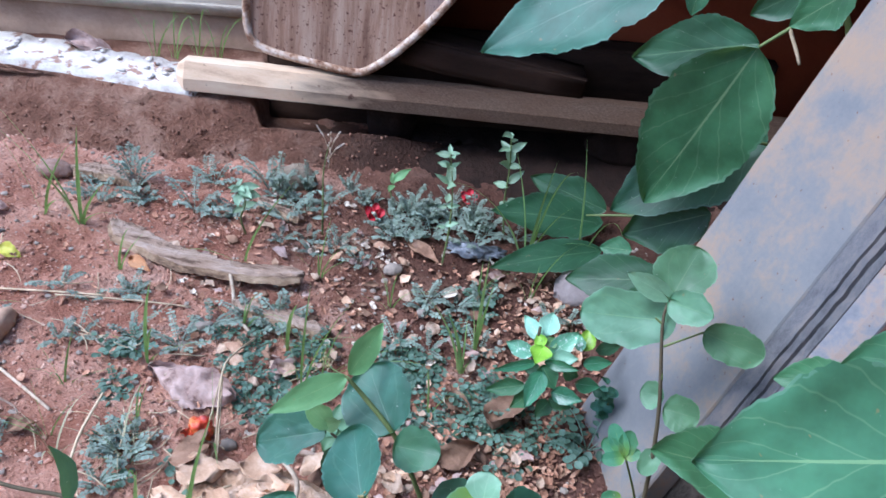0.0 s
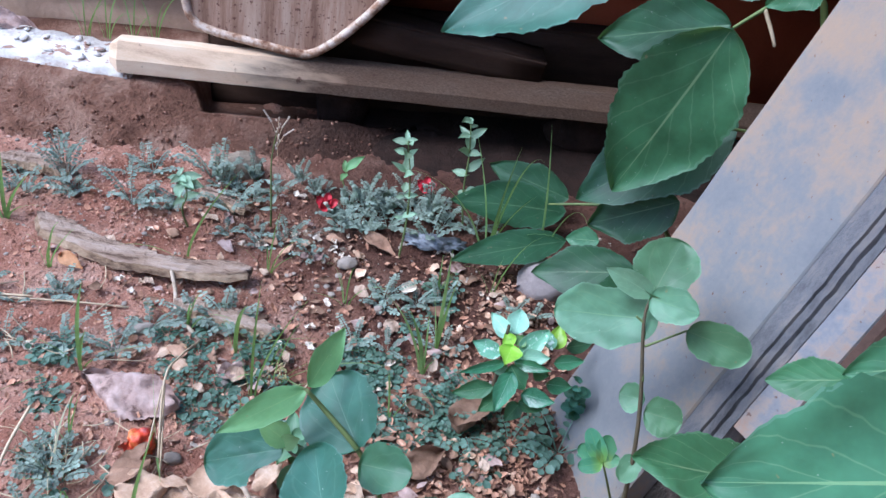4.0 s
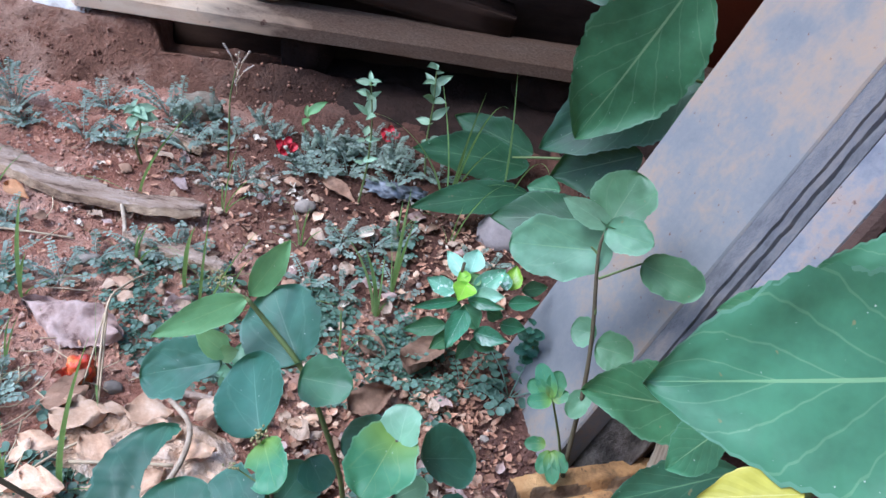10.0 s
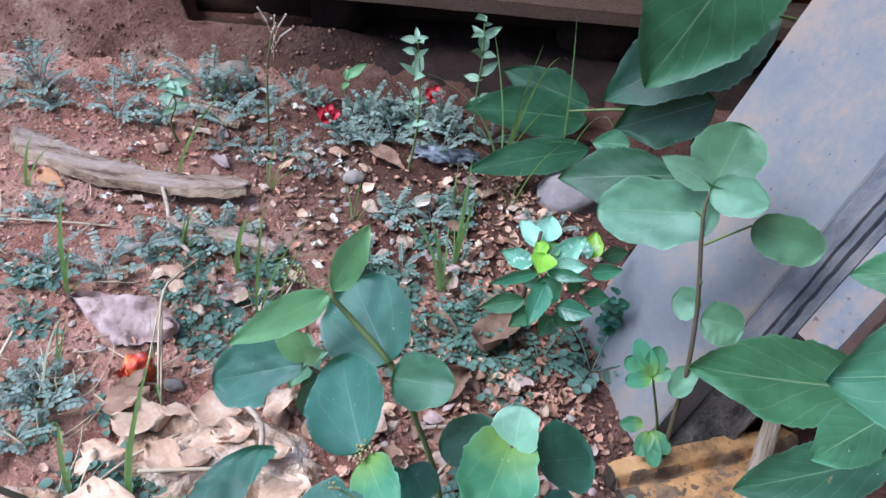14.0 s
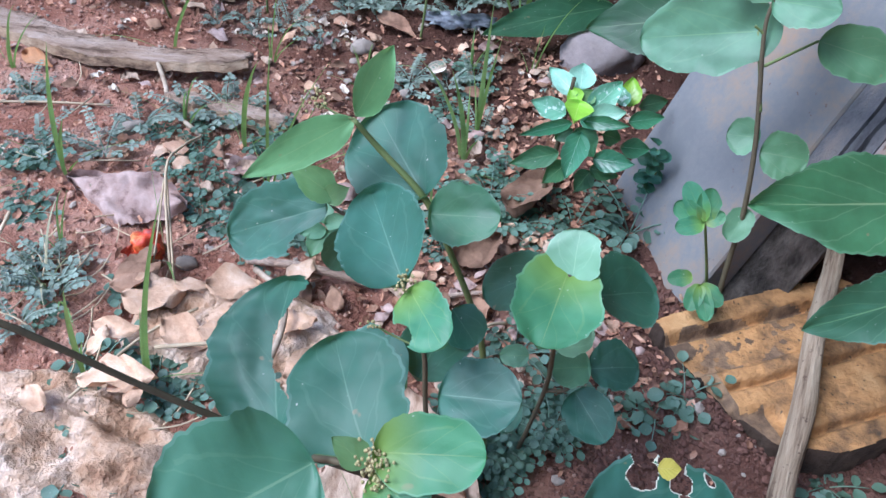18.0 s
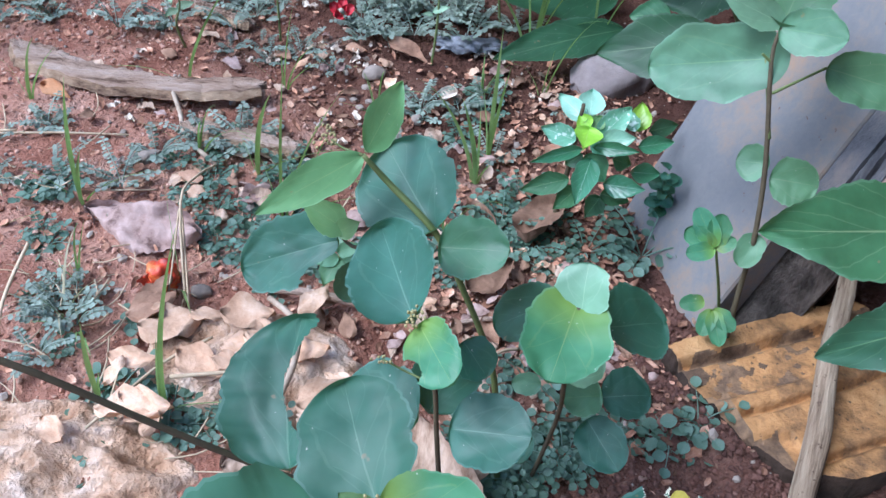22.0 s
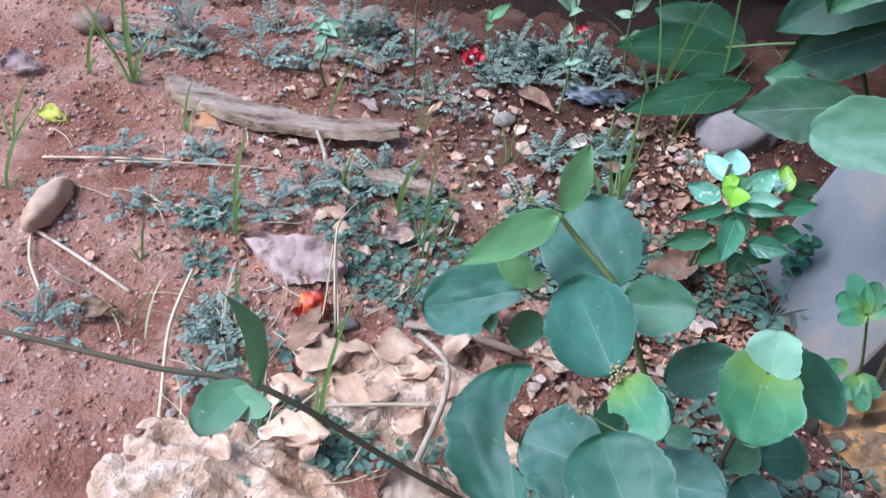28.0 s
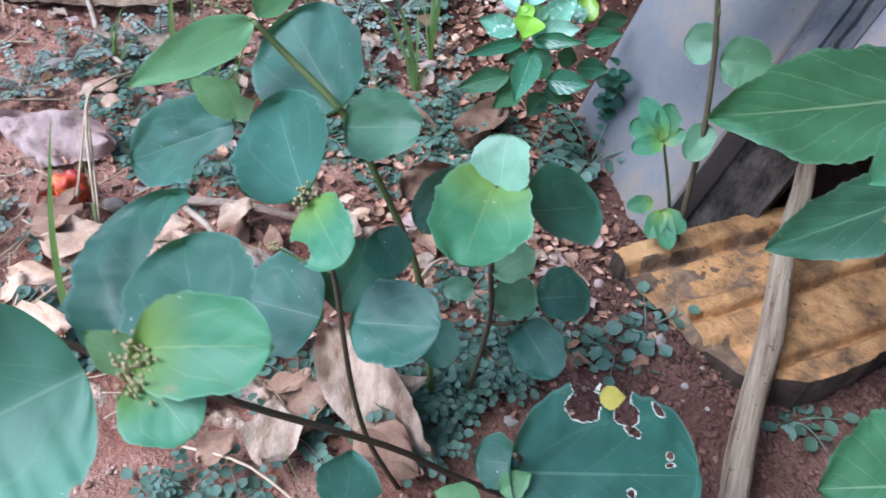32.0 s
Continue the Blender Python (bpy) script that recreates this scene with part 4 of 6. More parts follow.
flat_rock("folded_rock", (-0.150, 0.595), (0.24, 0.15, 0.034), 1.3, M["rock"], "tan crumpled flat rock sunk in the soil")
flat_rock("folded_rock", (-0.275, 0.475), (0.27, 0.17, 0.028), 4.1, M["rock"], "pale tan flat rock sunk in the soil")
flat_rock("folded_rock", (-0.065, 0.505), (0.15, 0.10, 0.026), 7.7, M["rock"], "tan crumpled flat rock below the round leaves")

for at, size, seed, turn, mat, lab in (
    ((-0.345, 1.235, 0.012), (0.080, 0.050, 0.052), 1, 0.2, "stone_dull", "rounded tan stone among weeds at the bank"),
    ((-0.582, 0.752, 0.014), (0.034, 0.090, 0.032), 2, 0.02, "tan_stone", "smooth brown oval stone on bare soil"),
    ((0.185, 1.10, 0.012), (0.12, 0.08, 0.055), 3, 0.4, "grey_stone", "grey stone under broad leaves"),
    # takes the near-black colour for the shade beside the post
    ((0.335, 0.755, 0.03), (0.11, 0.08, 0.10), 5, 0.5, "shade_earth", "earthy stone at the foot of the post, darkened for shade"),
    ((-0.117, 1.050, 0.008), (0.030, 0.022, 0.018), 6, 0.1, "stone", "small pinkish stone on bare soil"),
    ((-0.051, 0.965, 0.008), (0.014, 0.014, 0.014), 7, 0.1, "stone", "small pale pebble on bare soil"),
    ((-0.216, 0.668, 0.006), (0.020, 0.016, 0.014), 8, 0.1, "stone", "small pale pebble beside dry straw"),
    ((-0.335, 0.842, 0.008), (0.034, 0.022, 0.018), 9, 0.7, "stone", "small tan stone on bare soil"),
    ((-0.339, 0.80, 0.008), (0.028, 0.018, 0.014), 10, 0.2, "stone", "small tan stone on bare soil"),
    ((-0.73, 1.12, 0.015), (0.06, 0.04, 0.03), 12, 0.2, "mortar", "lump of white mortar on the soil"),
):
    tagged(linked("stone", lump_bm((at[0], at[1], at[2] - 0.004), size, seed * 3.1, 0.22, turn, 3), M[mat]), lab, "stone")


def bark_piece(points, width, thick, seed, label):
    """A curved plate of bark: a flat ragged top and a broken edge below it, with ragged ends."""
    n, k = 90, 12
    pts = [Vector(p) for p in points]
    ob = thing("bark_piece", pts[1], label, "bark")
    top, edge = bmesh.new(), bmesh.new()
    rows, rim = [], []
    for i in range(n + 1):
        f = i / n
        a, b = pts[0].lerp(pts[1], f), pts[1].lerp(pts[2], f)
        c, d = a.lerp(b, f), (b - a).normalized()
        s = Vector((-d.y, d.x, 0))
        front = -0.5 * width * (0.72 + 0.22 * noise.noise((f * 5, seed, 0)) + 0.06 * noise.noise((f * 24, seed, 2)) + 0.05 * noise.noise((f * 60, seed, 2)))
        back = 0.5 * width * (0.85 + 0.35 * noise.noise((f * 6, seed, 5)) + 0.30 * noise.noise((f * 16, seed, 8)) + 0.12 * noise.noise((f * 55, seed, 3)))
        if f > 0.64:
            back *= 0.70
            front *= 0.92
        taper = min(1, 0.35 + 6 * f, 0.5 + 7 * (1 - f))
        jag = d * 0.022
        row = []
        for j in range(k + 1):
            g = j / k
            w = (front + (back - front) * g) * taper
            ends = jag * (noise.noise((g * 9, seed, 11)) * (abs(2 * f - 1) ** 8)) * (1 if f > 0.5 else -1)
            lip = thick * (1 - 0.40 * g ** 2 - 0.25 * max(0, 1 - g * 6) ** 2)
            row.append(c + ends + s * w + Vector((0, 0, lip + 0.0024 * noise.noise((f * 26, g * 7, seed)) + 0.0016 * noise.noise((f * 11, g * 26, seed + 4)))))
        rows.append(row)
        lean = 0.45 + 0.2 * noise.noise((f * 40, seed, 21))
        rim.append([row[0] + Vector((0, 0, -0.0004)), row[0] - s * 0.005 * lean - Vector((0, 0, thick * 0.45)), row[0] - s * (0.004 + 0.006 * lean) - Vector((0, 0, thick * (0.95 + 0.12 * noise.noise((f * 30, seed, 17)))))])
    for bm, grid in ((top, rows), (edge, rim)):
        net = [[bm.verts.new(p) for p in r] for r in grid]
        for a, b in zip(net, net[1:]):
            for j in range(len(a) - 1):
                bm.faces.new((a[j], b[j], b[j + 1], a[j + 1]))
        bm.normal_update()
        if grid is rows:
            low = bmesh.ops.extrude_edge_only(bm, edges=[e for e in bm.edges if len(e.link_faces) == 1])["geom"]
            for v in low:
                if isinstance(v, bmesh.types.BMVert):
                    v.co.z -= thick * 0.8
    part("bark_face", top, M["bark"], ob)
    part("broken_edge", edge, M["bark_edge"], ob, "tan splintered broken edge")
    return ob


bark_piece(((-0.560, 1.014, 0.010), (-0.435, 0.932, 0.010), (-0.238, 0.974, 0.018)), 0.047, 0.009, 1.0, "long curved piece of grey bark on bare soil")
bark_piece(((-0.305, 0.893, 0.008), (-0.24, 0.890, 0.010), (-0.165, 0.872, 0.012)), 0.034, 0.011, 4.0, "short grey piece of bark among weeds")
bark_piece(((-0.70, 1.130, 0.008), (-0.63, 1.148, 0.012), (-0.575, 1.128, 0.006)), 0.04, 0.012, 7.0, "pinkish piece of bark at the bank")
bark_piece(((-0.375, 1.150, 0.010), (-0.34, 1.13, 0.012), (-0.295, 1.126, 0.006)), 0.022, 0.010, 9.0, "small curled piece of bark at the weeds")

# ---- plants with broad leaves ----
spread = thing("round_leaf_plant", (0.07, 0.51, 0), "spreading plant with round blue-green leaves and lime shoots", "plant")
tube("stem", ((0.075, 0.512, -0.01), (0.066, 0.518, 0.07), (0.054, 0.526, 0.14), (0.026, 0.538, 0.206), (0.008, 0.542, 0.243), (-0.022, 0.553, 0.268), (-0.038, 0.553, 0.288)), [0.0026, 0.0024, 0.0023, 0.0022, 0.0022, 0.0021, 0.0015], M["stem_green"], spread)
tube("stem", ((0.008, 0.542, 0.243), (-0.018, 0.541, 0.230), (-0.04, 0.540, 0.223), (-0.051, 0.544, 0.227)), [0.0015, 0.0014, 0.0013, 0.001], M["stem_brown"], spread)
tube("stem", ((0.060, 0.44, -0.01), (0.040, 0.428, 0.08), (0.030, 0.428, 0.14), (0.024, 0.434, 0.195), (0.020, 0.438, 0.235), (0.008, 0.449, 0.266)), [0.0018, 0.0016, 0.0016, 0.0015, 0.0014, 0.0011], M["stem_brown"], spread)
tube("stem", ((0.10, 0.522, -0.01), (0.106, 0.514, 0.10), (0.099, 0.495, 0.178), (0.093, 0.483, 0.257)), [0.0019, 0.0017, 0.0016, 0.0013], M["stem_brown"], spread)
tube("stem", ((0.106, 0.514, 0.10), (0.118, 0.512, 0.105), (0.124, 0.514, 0.112)), [0.0016, 0.0013, 0.001], M["stem_brown"], spread)
trail = thing("trailing_shoot", (0.13, 0.44, 0), "long thin brown stem bearing broad green leaves", "plant")
tube("stem", ((0.135, 0.445, -0.01), (0.09, 0.43, 0.05), (0.05, 0.415, 0.11), (-0.02, 0.392, 0.185), (-0.09, 0.378, 0.252), (-0.156, 0.366, 0.318), (-0.205, 0.362, 0.323), (-0.275, 0.362, 0.327), (-0.36, 0.36, 0.333)), [0.0022, 0.0021, 0.002, 0.0019, 0.0017, 0.0016, 0.0014, 0.0013, 0.001], M["stem_brown"], trail)
tube("stem", ((-0.02, 0.392, 0.185), (-0.016, 0.36, 0.255), (-0.008, 0.315, 0.335), (0.004, 0.288, 0.386), (0.018, 0.278, 0.404)), [0.0013, 0.0012, 0.0011, 0.001, 0.0008], M["stem_brown"], trail)
eaten = thing("eaten_leaf_plant", (0.17, 0.40, 0), "low plant with large dark leaves eaten by insects", "plant")
bush = thing("broad_leaf_bush", (0.50, 1.12, 0), "bush with big toothed green leaves round the post", "bush")
sapling = thing("sapling", (0.262, 0.66, 0), "slim sapling with round green leaves before the post", "plant")
tube("stem", ((0.268, 0.655, -0.01), (0.256, 0.662, 0.10), (0.251, 0.666, 0.152), (0.243, 0.686, 0.212), (0.228, 0.715, 0.282), (0.230, 0.727, 0.303)), [0.0026, 0.0024, 0.0022, 0.002, 0.0016, 0.0012], M["stem_brown"], sapling)
seedling = thing("seedling", (0.262, 0.69, 0), "small lime-green three-leaved seedling by the slab", "plant")
tube("stem", ((0.268, 0.69, -0.005), (0.256, 0.684, 0.052), (0.227, 0.670, 0.135)), [0.0016, 0.0015, 0.001], M["stem_green"], seedling)
# glossy whorled plant with white-veined leaves
gloss = thing("glossy_plant", (0.115, 0.815, 0), "small glossy plant with white-veined whorled leaves", "plant")
tube("stem", ((0.112, 0.818, -0.005), (0.116, 0.815, 0.07), (0.117, 0.812, 0.16)), [0.003, 0.0026, 0.0018], M["stem_brown"], gloss)

# round-leaved spreading plant, main stem
leaf(spread, (-0.037, 0.556, 0.288), (-0.022, 0.614, 0.302), 0.025, (0.621, -0.332, 0.710), OVATE, M['leaf_lime'])
leaf(spread, (-0.038, 0.554, 0.287), (-0.091, 0.507, 0.275), 0.025, (0.330, -0.565, 0.756), OVATE, M['leaf_lime'], droop=0.05)
leaf(spread, (0.008, 0.542, 0.244), (-0.031, 0.590, 0.268), 0.066, (-0.257, -0.591, 0.764), ROUND, M['leaf_blue'])
leaf(spread, (0.013, 0.532, 0.241), (0.052, 0.517, 0.260), 0.037, (-0.527, -0.513, 0.677), ROUND, M['leaf_teal'])
leaf(spread, (0.007, 0.453, 0.264), (-0.024, 0.521, 0.265), 0.052, (-0.470, -0.227, 0.853), ROUND, M['leaf_blue'], cup=0.12)
leaf(spread, (-0.052, 0.543, 0.225), (-0.120, 0.540, 0.191), 0.050, (-0.333, -0.609, 0.720), ROUND, M['leaf_blue'], bites=((0.2, -0.92, 0.2),))
leaf(spread, (-0.046, 0.540, 0.237), (-0.074, 0.544, 0.254), 0.021, (0.270, -0.739, 0.618), OVATE, M['leaf_lime'])
leaf(spread, (-0.053, 0.539, 0.235), (-0.038, 0.538, 0.248), 0.014, (-0.374, -0.852, 0.366), OVATE, M['leaf_lime'])
leaf(spread, (-0.039, 0.554, 0.195), (-0.052, 0.540, 0.169), 0.024, (-0.010, -0.878, 0.478), ROUND, M['leaf_teal'])
# second shoot
leaf(spread, (0.010, 0.449, 0.267), (0.029, 0.412, 0.274), 0.030, (-0.557, -0.131, 0.820), ROUND, M['leaf_lime2'], bites=((0.55, 0.95, 0.16),))
leaf(spread, (0.018, 0.452, 0.183), (0.032, 0.498, 0.190), 0.039, (0.129, -0.188, 0.974), ROUND, M['leaf_blue'])
leaf(spread, (0.032, 0.420, 0.221), (0.072, 0.411, 0.238), 0.040, (-0.431, -0.326, 0.842), ROUND, M['leaf_blue'])
leaf(trail, (0.010, 0.316, 0.335), (-0.011, 0.359, 0.344), 0.045, (-0.250, -0.314, 0.916), ROUND, M['leaf_blue'])
leaf(spread, (0.013, 0.443, 0.188), (-0.037, 0.458, 0.180), 0.056, (-0.255, -0.376, 0.891), ROUND, M['leaf_blue'])
leaf(spread, (-0.036, 0.360, 0.268), (-0.050, 0.435, 0.283), 0.064, (-0.304, -0.241, 0.922), ROUND, M['leaf_blue'], sway=-0.04, bites=((0.52, 0.80, 0.44), (0.36, 0.95, 0.40), (0.62, 0.95, 0.36)))
# third shoot
leaf(spread, (0.092, 0.484, 0.257), (0.079, 0.436, 0.253), 0.046, (0.018, -0.088, 0.996), HEART, M['leaf_lime2'])
leaf(spread, (0.095, 0.483, 0.257), (0.095, 0.499, 0.277), 0.029, (-0.409, -0.713, 0.570), HEART, M['leaf_pale'])
leaf(spread, (0.112, 0.493, 0.231), (0.153, 0.513, 0.221), 0.046, (0.313, -0.175, 0.934), ROUND, M['leaf_blue'])
leaf(spread, (0.090, 0.517, 0.225), (0.050, 0.519, 0.188), 0.034, (-0.572, -0.573, 0.587), ROUND, M['leaf_blue'])
leaf(spread, (0.100, 0.493, 0.176), (0.123, 0.512, 0.180), 0.022, (0.162, -0.387, 0.908), ROUND, M['leaf_pale'])
leaf(spread, (0.133, 0.523, 0.122), (0.106, 0.513, 0.128), 0.028, (0.355, -0.477, 0.804), ROUND, M['leaf_mid'])
leaf(spread, (0.135, 0.528, 0.113), (0.170, 0.533, 0.117), 0.037, (-0.059, -0.337, 0.940), ROUND, M['leaf_blue'])
leaf(spread, (0.129, 0.521, 0.093), (0.151, 0.486, 0.088), 0.035, (-0.336, -0.337, 0.880), ROUND, M['leaf_blue'])
leaf(spread, (0.095, 0.548, 0.092), (0.073, 0.546, 0.090), 0.017, (-0.020, -0.588, 0.809), ROUND, M['leaf_mid'])
leaf(spread, (0.067, 0.492, 0.126), (0.080, 0.461, 0.126), 0.027, (-0.236, -0.099, 0.967), ROUND, M['leaf_blue'])
leaf(spread, (0.033, 0.492, 0.204), (0.050, 0.477, 0.191), 0.027, (0.047, -0.624, 0.780), ROUND, M['leaf_blue'])
# long trailing shoot close to the lens
leaf(trail, (0.000, 0.285, 0.389), (-0.033, 0.259, 0.386), 0.045, (0.222, -0.386, 0.895), ROUND, M['leaf_teal'])
leaf(trail, (0.017, 0.279, 0.410), (0.042, 0.276, 0.420), 0.019, (-0.375, -0.482, 0.792), ROUND, M['leaf_lime2'])
leaf(trail, (0.015, 0.279, 0.403), (0.006, 0.282, 0.409), 0.008, (0.312, -0.576, 0.756), OVATE, M['leaf_lime'])
leaf(trail, (0.018, 0.276, 0.406), (0.030, 0.265, 0.406), 0.016, (-0.374, -0.123, 0.919), ROUND, M['leaf_lime2'])
leaf(trail, (-0.026, 0.336, 0.308), (-0.022, 0.331, 0.303), 0.008, (0.245, -0.580, 0.777), OVATE, M['leaf_lime'])
leaf(trail, (-0.019, 0.280, 0.338), (-0.027, 0.274, 0.332), 0.008, (0.038, -0.731, 0.681), OVATE, M['leaf_lime'])
leaf(trail, (-0.144, 0.337, 0.360), (-0.154, 0.351, 0.397), 0.013, (0.931, -0.179, 0.319), OVATE, M['leaf_mid'], sway=0.15)
leaf(trail, (-0.148, 0.335, 0.365), (-0.155, 0.309, 0.369), 0.019, (0.063, 0.135, 0.989), ROUND, M['leaf_mid'])
leaf(trail, (-0.152, 0.330, 0.361), (-0.132, 0.320, 0.377), 0.012, (-0.640, -0.666, 0.384), ROUND, M['leaf_pale'])
# leaf with eaten edge and its neighbours
leaf(eaten, (0.113, 0.381, 0.163), (0.212, 0.391, 0.160), 0.087, (0.070, -0.425, 0.902), ROUND, M['leaf_blue'], bites=((0.375, -0.75, 0.095), (0.37, -1.0, 0.07), (0.54, -0.95, 0.09), (0.6, -0.72, 0.07), (0.64, -0.52, 0.035), (0.77, -0.88, 0.035), (0.85, -0.27, 0.028), (0.85, -0.14, 0.018), (0.63, 0.2, 0.02)))
leaf(eaten, (0.118, 0.384, 0.166), (0.097, 0.389, 0.157), 0.027, (-0.440, -0.395, 0.807), ROUND, M['leaf_blue'])
leaf(eaten, (0.110, 0.371, 0.161), (0.124, 0.379, 0.168), 0.014, (-0.171, -0.462, 0.870), OVATE, M['leaf_lime'])
leaf(eaten, (0.154, 0.412, 0.190), (0.167, 0.413, 0.191), 0.012, (-0.027, -0.508, 0.861), OVATE, M['leaf_yellow'])
leaf(eaten, (0.035, 0.359, 0.144), (0.034, 0.398, 0.137), 0.034, (0.089, 0.178, 0.980), TOOTHED, M['leaf_blue'])
leaf(eaten, (0.102, 0.368, 0.152), (0.078, 0.371, 0.154), 0.017, (0.024, -0.415, 0.910), OVATE, M['leaf_lime'])
# broad leaves of the shrub beside the post
leaf(bush, (0.337, 0.553, 0.291), (0.236, 0.641, 0.181), 0.068, (-0.716, -0.691, 0.104), TOOTHED, M['leaf_green'])
leaf(bush, (0.349, 0.539, 0.245), (0.272, 0.551, 0.154), 0.052, (-0.532, -0.772, 0.348), TOOTHED, M['leaf_dark'])
leaf(bush, (0.303, 0.508, 0.318), (0.284, 0.516, 0.252), 0.038, (-0.737, -0.663, 0.132), TOOTHED, M['leaf_green'])
leaf(bush, (0.393, 0.714, 0.257), (0.352, 0.731, 0.218), 0.045, (-0.637, -0.672, 0.377), TOOTHED, M['leaf_green'])
leaf(bush, (0.392, 0.443, 0.467), (0.216, 0.442, 0.401), 0.128, (-0.198, -0.818, 0.540), TOOTHED, M['leaf_green'])
leaf(bush, (0.437, 0.559, 0.453), (0.324, 0.565, 0.396), 0.071, (-0.343, -0.719, 0.605), TOOTHED, M['leaf_green'])
leaf(bush, (0.377, 0.637, 0.331), (0.316, 0.642, 0.308), 0.037, (-0.300, -0.706, 0.642), TOOTHED, M['leaf_green'])
leaf(bush, (0.304, 0.407, 0.386), (0.254, 0.404, 0.367), 0.032, (-0.256, -0.589, 0.767), OVATE, M['leaf_yellow'])
leaf(bush, (0.336, 0.401, 0.157), (0.275, 0.395, 0.151), 0.076, (-0.050, -0.404, 0.914), TOOTHED, M['leaf_green'])
leaf(bush, (0.338, 0.557, 0.225), (0.306, 0.552, 0.206), 0.020, (-0.313, -0.645, 0.697), TOOTHED, M['leaf_lime2'])
# higher leaves behind the post
leaf(bush, (0.305, 1.082, 0.432), (0.221, 1.047, 0.205), 0.150, (-0.059, -0.983, 0.173), TOOTHED, M['leaf_green'])
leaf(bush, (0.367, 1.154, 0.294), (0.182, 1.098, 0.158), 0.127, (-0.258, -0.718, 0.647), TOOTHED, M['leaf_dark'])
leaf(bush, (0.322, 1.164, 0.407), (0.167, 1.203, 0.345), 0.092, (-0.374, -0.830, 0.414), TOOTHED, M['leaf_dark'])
leaf(bush, (0.204, 1.100, 0.515), (-0.033, 1.072, 0.376), 0.127, (-0.339, -0.624, 0.704), TOOTHED, M['leaf_blue'])
leaf(bush, (0.222, 1.095, 0.507), (0.218, 1.082, 0.456), 0.034, (-0.132, -0.958, 0.255), TOOTHED, M['leaf_green'])
leaf(bush, (0.372, 1.132, 0.512), (0.294, 1.142, 0.448), 0.061, (-0.296, -0.930, 0.216), TOOTHED, M['leaf_dark'])
leaf(bush, (0.384, 1.075, 0.520), (0.332, 1.090, 0.459), 0.058, (-0.403, -0.907, 0.121), TOOTHED, M['leaf_green'])
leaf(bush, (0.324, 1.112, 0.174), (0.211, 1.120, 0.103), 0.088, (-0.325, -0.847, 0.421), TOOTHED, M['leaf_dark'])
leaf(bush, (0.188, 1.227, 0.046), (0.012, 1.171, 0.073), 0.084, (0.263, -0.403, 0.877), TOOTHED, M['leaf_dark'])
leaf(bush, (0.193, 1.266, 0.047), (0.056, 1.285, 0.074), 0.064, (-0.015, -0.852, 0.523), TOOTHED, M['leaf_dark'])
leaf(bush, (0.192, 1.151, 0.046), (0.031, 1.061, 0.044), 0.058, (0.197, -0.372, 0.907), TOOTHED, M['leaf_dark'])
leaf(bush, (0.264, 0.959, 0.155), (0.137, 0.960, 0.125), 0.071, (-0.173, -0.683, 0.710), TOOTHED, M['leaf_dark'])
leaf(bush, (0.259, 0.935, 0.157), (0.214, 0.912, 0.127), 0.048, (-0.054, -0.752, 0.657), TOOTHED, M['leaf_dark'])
leaf(bush, (0.223, 1.042, 0.133), (0.179, 1.056, 0.118), 0.035, (-0.412, -0.768, 0.490), TOOTHED, M['leaf_green'])
# whorled leaves of the glossy plant
leaf(gloss, (0.123, 0.807, 0.145), (0.095, 0.840, 0.150), 0.019, (-0.477, -0.513, 0.714), OVATE, M['leaf_tip'], droop=0.12, cup=0.15)
leaf(gloss, (0.126, 0.818, 0.141), (0.129, 0.861, 0.146), 0.026, (-0.076, -0.110, 0.991), OVATE, M['leaf_tip'], droop=0.12, cup=0.15)
leaf(gloss, (0.135, 0.797, 0.135), (0.163, 0.823, 0.156), 0.025, (0.065, -0.668, 0.741), OVATE, M['leaf_mottled'], droop=0.12, cup=0.15)
leaf(gloss, (0.124, 0.794, 0.146), (0.119, 0.765, 0.147), 0.026, (0.074, 0.022, 0.997), OVATE, M['leaf_centre'], droop=0.12, cup=0.15)
leaf(gloss, (0.125, 0.802, 0.141), (0.115, 0.812, 0.150), 0.016, (-0.174, -0.749, 0.639), OVATE, M['leaf_centre'], droop=0.12, cup=0.15)
leaf(gloss, (0.129, 0.803, 0.141), (0.136, 0.813, 0.149), 0.016, (0.037, -0.640, 0.768), OVATE, M['leaf_lime'], droop=0.12, cup=0.15)
leaf(gloss, (0.175, 0.823, 0.128), (0.175, 0.844, 0.148), 0.022, (-0.165, -0.680, 0.714), OVATE, M['leaf_centre'], droop=0.12, cup=0.15)
leaf(gloss, (0.170, 0.814, 0.134), (0.164, 0.836, 0.142), 0.014, (-0.330, -0.401, 0.855), OVATE, M['leaf_mottled'], droop=0.12, cup=0.15)
leaf(gloss, (0.114, 0.793, 0.133), (0.081, 0.798, 0.140), 0.021, (-0.004, -0.822, 0.569), OVATE, M['leaf_mottled'], droop=0.12, cup=0.15)
leaf(gloss, (0.120, 0.784, 0.131), (0.075, 0.750, 0.137), 0.013, (0.502, -0.546, 0.670), OVATE, M['leaf_gloss'], droop=0.12, cup=0.15)
leaf(gloss, (0.137, 0.791, 0.137), (0.166, 0.785, 0.149), 0.021, (-0.369, -0.784, 0.500), OVATE, M['leaf_tip'], droop=0.12, cup=0.15)
leaf(gloss, (0.130, 0.782, 0.136), (0.168, 0.768, 0.147), 0.013, (-0.424, -0.733, 0.532), OVATE, M['leaf_gloss'], droop=0.12, cup=0.15)
leaf(gloss, (0.174, 0.804, 0.125), (0.208, 0.812, 0.130), 0.018, (0.087, -0.766, 0.637), OVATE, M['leaf_gloss'], droop=0.12, cup=0.15)
